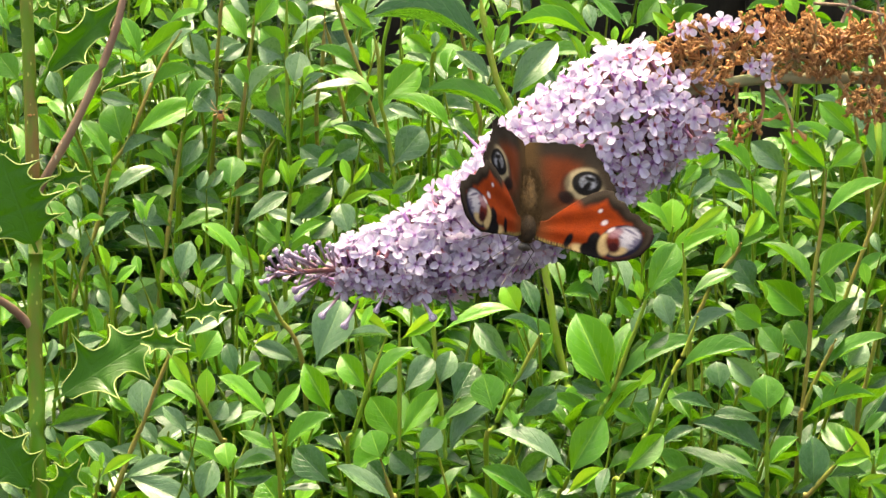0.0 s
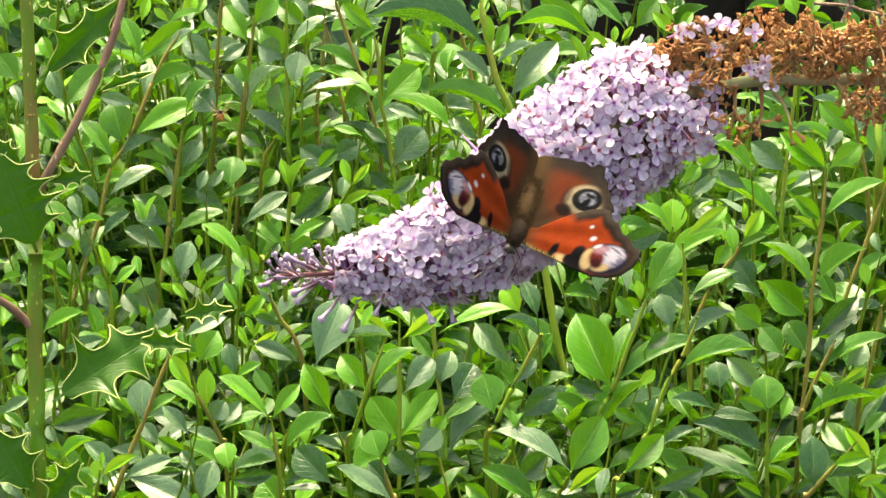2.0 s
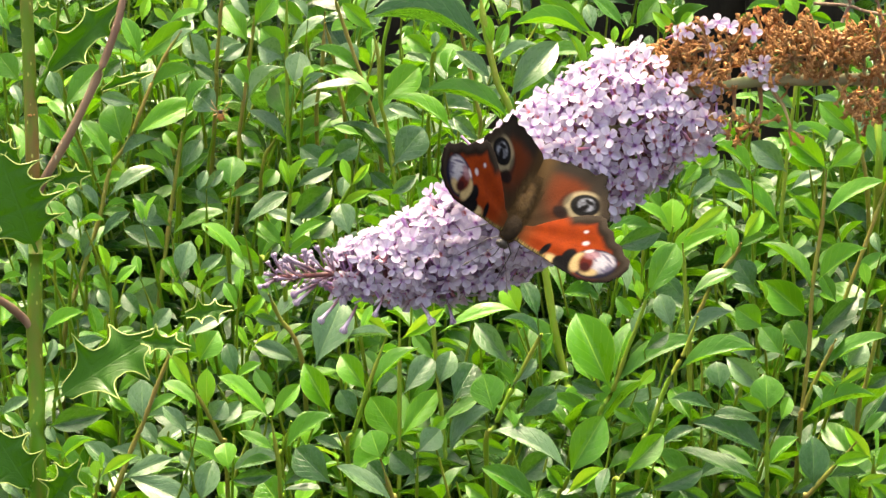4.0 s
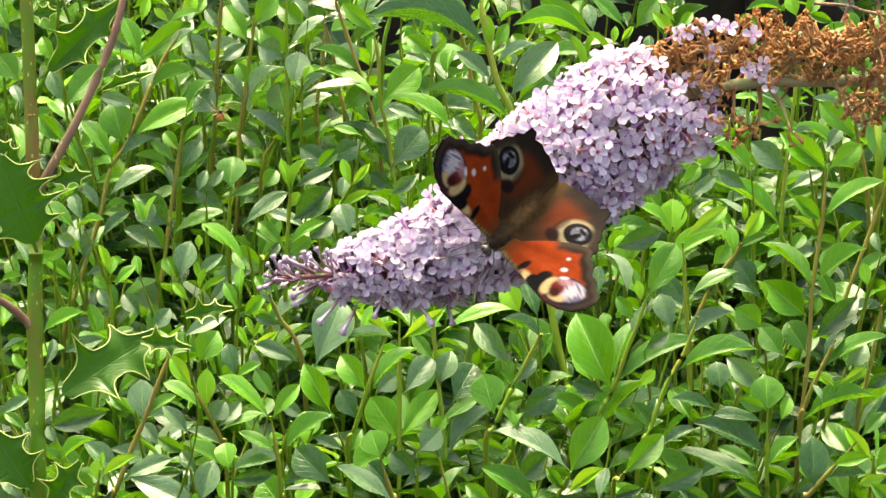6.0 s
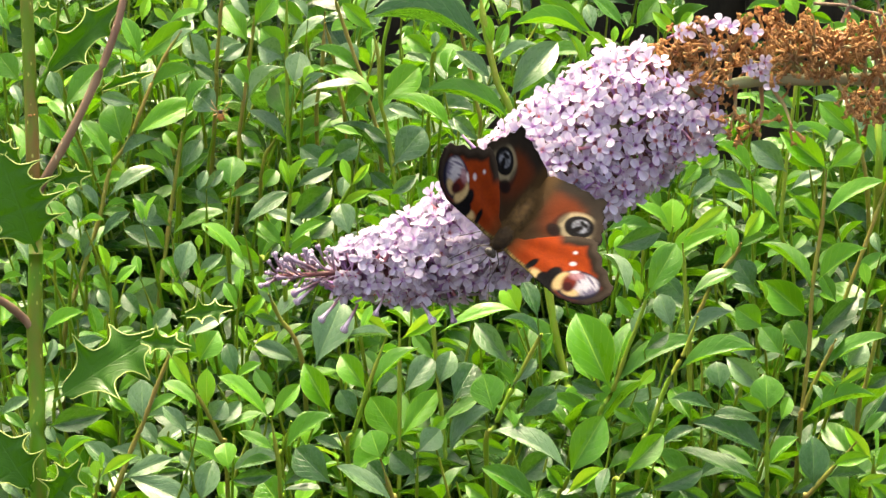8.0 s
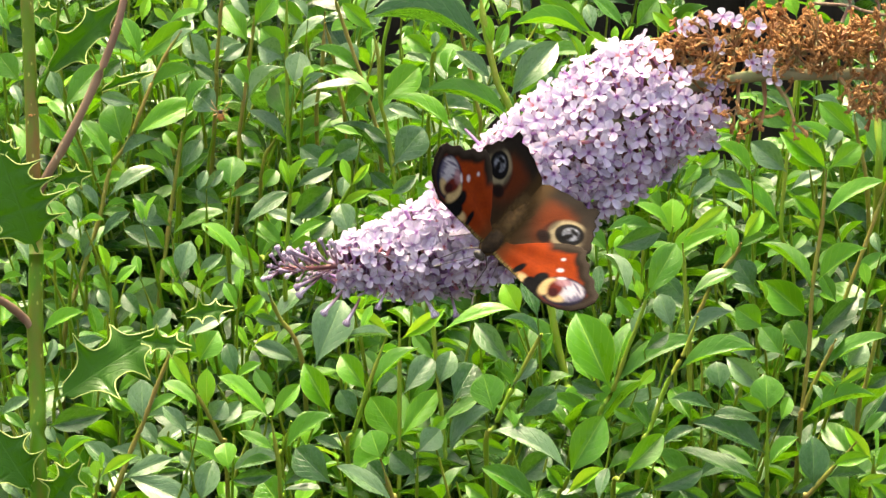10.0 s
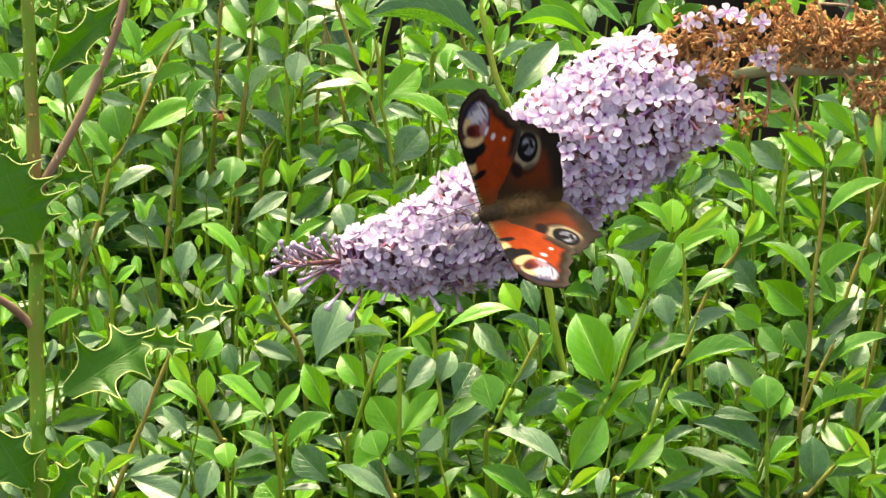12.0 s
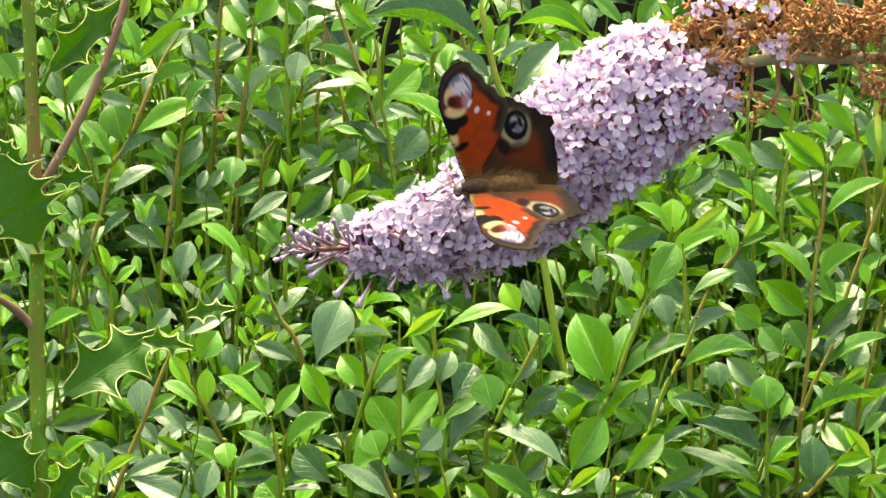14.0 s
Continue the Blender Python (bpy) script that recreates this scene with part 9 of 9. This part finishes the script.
def hind_paint(x, y, edge):
    rust, brown, cream, black = (0.15, 0.026, 0.006), (0.050, 0.026, 0.012), (0.34, 0.275, 0.175), (0.003, 0.003, 0.005)
    n = noise.noise((x * 0.05, y * 0.05, 7))
    c = blend(brown, rust, spot(x, y, 62, -100, 36, 60, -20, 0.65) * 0.9)
    margin = 1 - smooth(14, 44, edge + 6 * n)
    if y < -60 or x > 100:
        c = blend(c, (0.018, 0.013, 0.010), margin)
        c = blend(c, (0.010, 0.007, 0.006), 1 - smooth(2, 9, edge))
    c = blend(c, cream, spot(x, y, 95, -87, 33, 31, 0, 0.16))
    c = blend(c, black, max(spot(x, y, 65, -60, 15, 12, 40, 0.3), spot(x, y, 62, -84, 8, 22, 8, 0.5) * 0.7) * 0.9)
    c = blend(c, (0.04, 0.028, 0.02), spot(x, y, 128, -100, 18, 22, -20, 0.5) * 0.9)
    c = blend(c, black, spot(x, y, 98, -88, 25, 24, 0, 0.08))
    c = blend(c, (0.25, 0.26, 0.32), spot(x, y, 100, -90, 15, 14, 0, 0.15) * (0.72 + 0.9 * noise.noise((x * 0.18, y * 0.18, 2))))
    c = blend(c, black, max(spot(x, y, 97, -80, 5, 13, 30, 0.3), spot(x, y, 103, -96, 10, 4, 20, 0.4)))
    c = blend(c, (0.085, 0.046, 0.016), 0.9 * (1 - smooth(4, 34, x - 0.06 * (y + 100))))
    ray = abs(math.sin(math.atan2(y + 2, x + 6) * 9))
    return blend(c, tuple(v * 0.7 for v in c), 0.5 * (1 - smooth(0.0, 0.12, ray)) * smooth(25, 60, -y))


def wing(name, poly, paint, side, owner, lift, reach):
    """A wing: an upper sheet with the coloured scales, a dark lower sheet and a rim. side 1 is its right."""
    step = 2.0
    xs = np.arange(-18, 232, step)
    ys = np.arange(-172, 62, step)
    ids, verts, cols, faces = {}, [], [], []

    def vert(i, j):
        if (i, j) not in ids:
            x, y = xs[i], ys[j]
            d, px, py = nearest(poly, x, y)
            if not inside(poly, x, y):
                x, y, d = px, py, 0.0
            z = 6 * math.sin(x / 230 * math.pi) - 0.0006 * (y + 20) ** 2 + 1.2 * math.sin(math.atan2(y, x + 20) * 16) * smooth(10, 90, x) + lift
            ids[i, j] = len(verts)
            verts.append((side * x * reach * U, y * 0.97 * U, z * U))
            cols.append(tuple(v * 0.48 for v in paint(x, y, d)))
        return ids[i, j]

    for i in range(len(xs) - 1):
        for j in range(len(ys) - 1):
            if inside(poly, xs[i] + step / 2, ys[j] + step / 2):
                q = (vert(i, j), vert(i + 1, j), vert(i + 1, j + 1), vert(i, j + 1))
                faces.append(q if side > 0 else q[::-1])
    n = len(verts)
    under = [(x, y, z - 1.0 * U) for x, y, z in verts]
    count = {}
    for f in faces:
        for a, b in zip(f, f[1:] + f[:1]):
            count[a, b] = 1
    rim = [(a, a + n, b + n, b) for a, b in count if (b, a) not in count]
    all_faces = faces + [tuple(i + n for i in f[::-1]) for f in faces] + rim
    me = bpy.data.meshes.new(name)
    me.from_pydata(verts + under, [], all_faces)
    att = me.color_attributes.new("pigment", "FLOAT_COLOR", "POINT")
    flat = [v for c in cols for v in (*c, 1)] + [v for c in cols for v in (0.02, 0.016, 0.013, 1)]
    att.data.foreach_set("color", flat)
    me.materials.append(WING)
    for p in me.polygons:
        p.use_smooth = True
    return part(name, me, None, owner)


def butterfly():
    b = thing("butterfly", (0, 0, 0), "brown-red butterfly with four blue-black eye spots feeding on the lilac flower", "butterfly")
    rnd = random.Random(8)

    def ball(name, x, y, z, rx, ry, rz, material, owner):
        bm = bmesh.new()
        bmesh.ops.create_uvsphere(bm, u_segments=20, v_segments=12, radius=1)
        for v in bm.verts:
            w = 1 + 0.06 * noise.noise(v.co * 3)
            v.co = Vector(((x + v.co.x * rx * w) * U, (y + v.co.y * ry * w) * U, (z + v.co.z * rz * w) * U))
        return part(name, bm, material, owner)

    ball("thorax", 0, 2, 6, 17, 28, 16, THORAX, b)
    bm = bmesh.new()
    ys = [-18 - 7.5 * i for i in range(13)]
    tube(bm, [(0, y * U, (5 - 0.03 * i * i) * U) for i, y in enumerate(ys)],
         [U * r * (1 + 0.05 * (i % 2)) for i, r in enumerate((11, 14, 16, 17, 17, 17, 16, 15, 14, 12, 9, 6, 2))], 14)
    part("abdomen", bm, FUR, b)
    head = ball("head", 0, 35, 0, 9.5, 8, 8, DARK, b)
    for s in (-1, 1):
        ball("eye", s * 7, 37, 1, 4.5, 5, 5, DARK, head)
        bm = bmesh.new()
        pts = curve_through([(s * 3 * U, 40 * U, 4 * U), (s * 22 * U, 75 * U, 12 * U), (s * 46 * U, 118 * U, 14 * U)], 8)
        tube(bm, pts, [0.00008] * (len(pts) - 3) + [0.00022, 0.00028, 0.0001], 6)
        part("antenna", bm, DARK, head)
    bm = bmesh.new()
    tube(bm, curve_through([(0, 42 * U, -4 * U), (0, 52 * U, -16 * U), (0, 50 * U, -36 * U)], 6), [0.00012] * 13, 6)
    part("proboscis", bm, DARK, head)
    for s in (-1, 1):
        for y, ex, ey in ((22, 40, 52), (8, 52, 6), (-4, 46, -40)):
            bm = bmesh.new()
            tube(bm, [(s * 8 * U, y * U, -8 * U), (s * ex * 0.6 * U, (y + ey) / 2 * U, -10 * U), (s * ex * U, ey * U, -95 * U)], [0.00018, 0.00014, 0.0001], 5)
            part("leg", bm, DARK, b)
    # fur: short tapered hairs over thorax, abdomen and wing roots
    bm = bmesh.new()
    for i in range(3000):
        y = rnd.uniform(-95, 30)
        w = 15 * math.sqrt(max(0.05, 1 - ((y + 30) / 72) ** 2)) + (40 if -80 < y < 10 and rnd.random() < 0.6 else 0) * rnd.random()
        a = rnd.uniform(0.1, math.pi - 0.1)
        p = Vector((math.cos(a) * w, y, 1 + math.sin(a) * min(w, 14))) * U
        d = Vector((math.cos(a) * 0.8 + rnd.gauss(0, 0.3), -1.2 + rnd.gauss(0, 0.3), math.sin(a) * 0.35 + rnd.uniform(0, 0.15))).normalized()
        q = p + d * rnd.uniform(10, 26) * U
        s = d.cross(Vector((0, 0, 1))).normalized() * 0.00006
        bm.faces.new([bm.verts.new(v) for v in (p - s, p + s, q)])
    part("fur", bm, FUR, b, "soft olive-brown hairs")
    fr = wing("forewing", FORE, fore_paint, 1, b, 2.0, 0.99)
    hr = wing("hindwing", HIND, hind_paint, 1, b, 0.0, 1.055)
    fl = wing("forewing", FORE, fore_paint, -1, b, 2.0, 0.99)
    hl = wing("hindwing", HIND, hind_paint, -1, b, 1.0, 1.055)
    return b, fr, hr, fl, hl


insect, fore_r, hind_r, fore_l, hind_l = butterfly()


# ---- what moves ----
def motions():
    walk(spray, [
        (0.0, pose(0.03275, 0.71058, 1.19224, 0, 0.241, -0.078)),
        (0.5, pose(0.03257, 0.71053, 1.19210, 0, 0.208, -0.068)),
        (1.0, pose(0.03265, 0.71040, 1.19171, 0, 0.128, -0.042)),
        (1.5, pose(0.03265, 0.71047, 1.19191, 0, 0.131, -0.042)),
        (2.0, pose(0.03244, 0.71037, 1.19160, 0, 0.046, -0.015)),
        (2.5, pose(0.03253, 0.71046, 1.19189, 0, 0.207, -0.067)),
        (3.0, pose(0.03241, 0.71040, 1.19171, 0, 0.116, -0.038)),
        (5.5, pose(0.03214, 0.71025, 1.19124, 0, -0.096, 0.031)),
        (6.0, pose(0.03207, 0.71021, 1.19110, 0, -0.059, 0.019)),
        (6.5, pose(0.03212, 0.71019, 1.19104, 0, -0.116, 0.038)),
        (7.0, pose(0.03230, 0.71023, 1.19119, 0, -0.045, 0.015)),
        (7.5, pose(0.03229, 0.71030, 1.19137, 0, 0.000, -0.000)),
        (8.0, pose(0.03249, 0.71036, 1.19158, 0, 0.044, -0.014)),
        (10.5, pose(0.03345, 0.71093, 1.19331, 0, 0.179, -0.058)),
        (11.0, pose(0.03374, 0.71099, 1.19351, 0, 0.203, -0.066)),
        (11.5, pose(0.03391, 0.71112, 1.19392, 0, 0.251, -0.081)),
        (12.0, pose(0.03426, 0.71124, 1.19427, 0, 0.262, -0.085)),
        (12.5, pose(0.03478, 0.71160, 1.19539, 0, 0.375, -0.122)),
        (13.0, pose(0.03564, 0.71183, 1.19609, 0, 0.367, -0.119)),
        (13.5, pose(0.03584, 0.71213, 1.19702, 0, 0.528, -0.172)),
        (14.0, pose(0.03667, 0.71227, 1.19746, 0, 0.480, -0.156)),
    ])
    walk(insect, [
        (0.0, pose(0.02058, 0.67027, 1.18793, -57.73, -16.64, -161.28)),
        (0.5, pose(0.01859, 0.67006, 1.18728, -65.30, -22.13, -166.73)),
        (1.0, pose(0.01866, 0.66986, 1.18666, -67.57, -22.47, -165.90)),
        (1.5, pose(0.01928, 0.66997, 1.18701, -57.67, -24.20, -167.43)),
        (2.0, pose(0.01831, 0.66996, 1.18696, -52.59, -27.31, -174.61)),
        (2.5, pose(0.01775, 0.67030, 1.18802, -63.70, -30.06, -176.97)),
        (3.0, pose(0.01756, 0.67036, 1.18820, -59.01, -28.94, -177.61)),
        (5.5, pose(0.01509, 0.66974, 1.18628, -36.20, -43.78, 164.27)),
        (6.0, pose(0.01449, 0.66954, 1.18567, -44.73, -44.15, 161.90)),
        (6.5, pose(0.01468, 0.66955, 1.18571, -41.35, -43.75, 160.90)),
        (7.0, pose(0.01447, 0.66936, 1.18512, -48.76, -43.54, 161.22)),
        (7.5, pose(0.01439, 0.66909, 1.18429, -59.81, -38.99, 168.91)),
        (8.0, pose(0.01484, 0.66948, 1.18548, -45.63, -39.52, 170.64)),
        (10.5, pose(0.01199, 0.66914, 1.18444, -42.61, -46.21, 166.32)),
        (11.0, pose(0.01262, 0.67032, 1.18807, -17.69, -51.68, 148.74)),
        (11.5, pose(0.01168, 0.67049, 1.18859, -17.08, -52.73, 136.43)),
        (12.0, pose(0.01237, 0.67122, 1.19086, -3.49, -52.66, 126.50)),
        (12.5, pose(0.01221, 0.67204, 1.19338, 3.65, -51.00, 118.84)),
        (13.0, pose(0.01209, 0.67246, 1.19466, 1.49, -49.99, 113.90)),
        (13.5, pose(0.01149, 0.67285, 1.19587, 2.09, -48.74, 111.93)),
        (14.0, pose(0.00850, 0.67323, 1.19703, 0.93, -46.75, 111.59)),
    ])
    right = [
        (0.0, 34.3),
        (0.5, 32.6),
        (1.0, 35.4),
        (1.5, 38.0),
        (2.0, 30.8),
        (2.5, 34.8),
        (3.0, 33.9),
        (5.5, 31.5),
        (6.0, 32.0),
        (6.5, 31.0),
        (7.0, 30.3),
        (7.5, 34.9),
        (8.0, 34.6),
        (10.5, 32.8),
        (11.0, 30.4),
        (11.5, 30.2),
        (12.0, 29.4),
        (12.5, 26.2),
        (13.0, 28.1),
        (13.5, 26.2),
        (14.0, 24.0),
    ]
    left = [
        (0.0, 24.2),
        (0.5, 29.4),
        (1.0, 27.4),
        (1.5, 28.1),
        (2.0, 31.4),
        (2.5, 30.0),
        (3.0, 31.9),
        (5.5, 28.2),
        (6.0, 31.0),
        (6.5, 31.4),
        (7.0, 32.2),
        (7.5, 31.8),
        (8.0, 28.9),
        (10.5, 32.7),
        (11.0, 31.8),
        (11.5, 32.7),
        (12.0, 33.2),
        (12.5, 32.7),
        (13.0, 34.8),
        (13.5, 33.1),
        (14.0, 34.9),
    ]
    for ob, rows, side in ((fore_r, right, -1), (hind_r, right, -1), (fore_l, left, 1), (hind_l, left, 1)):
        walk(ob, [(t, pose(0, 0, 0, 0, side * a, 0)) for t, a in rows])
    x, y, z = holly.location
    walk(holly, [(0.0, pose(x, y, z)), (8.0, pose(x + 0.0001, y, z)), (10.5, pose(x + 0.0003, y, z)), (14.0, pose(x + 0.0006, y, z))])


motions()
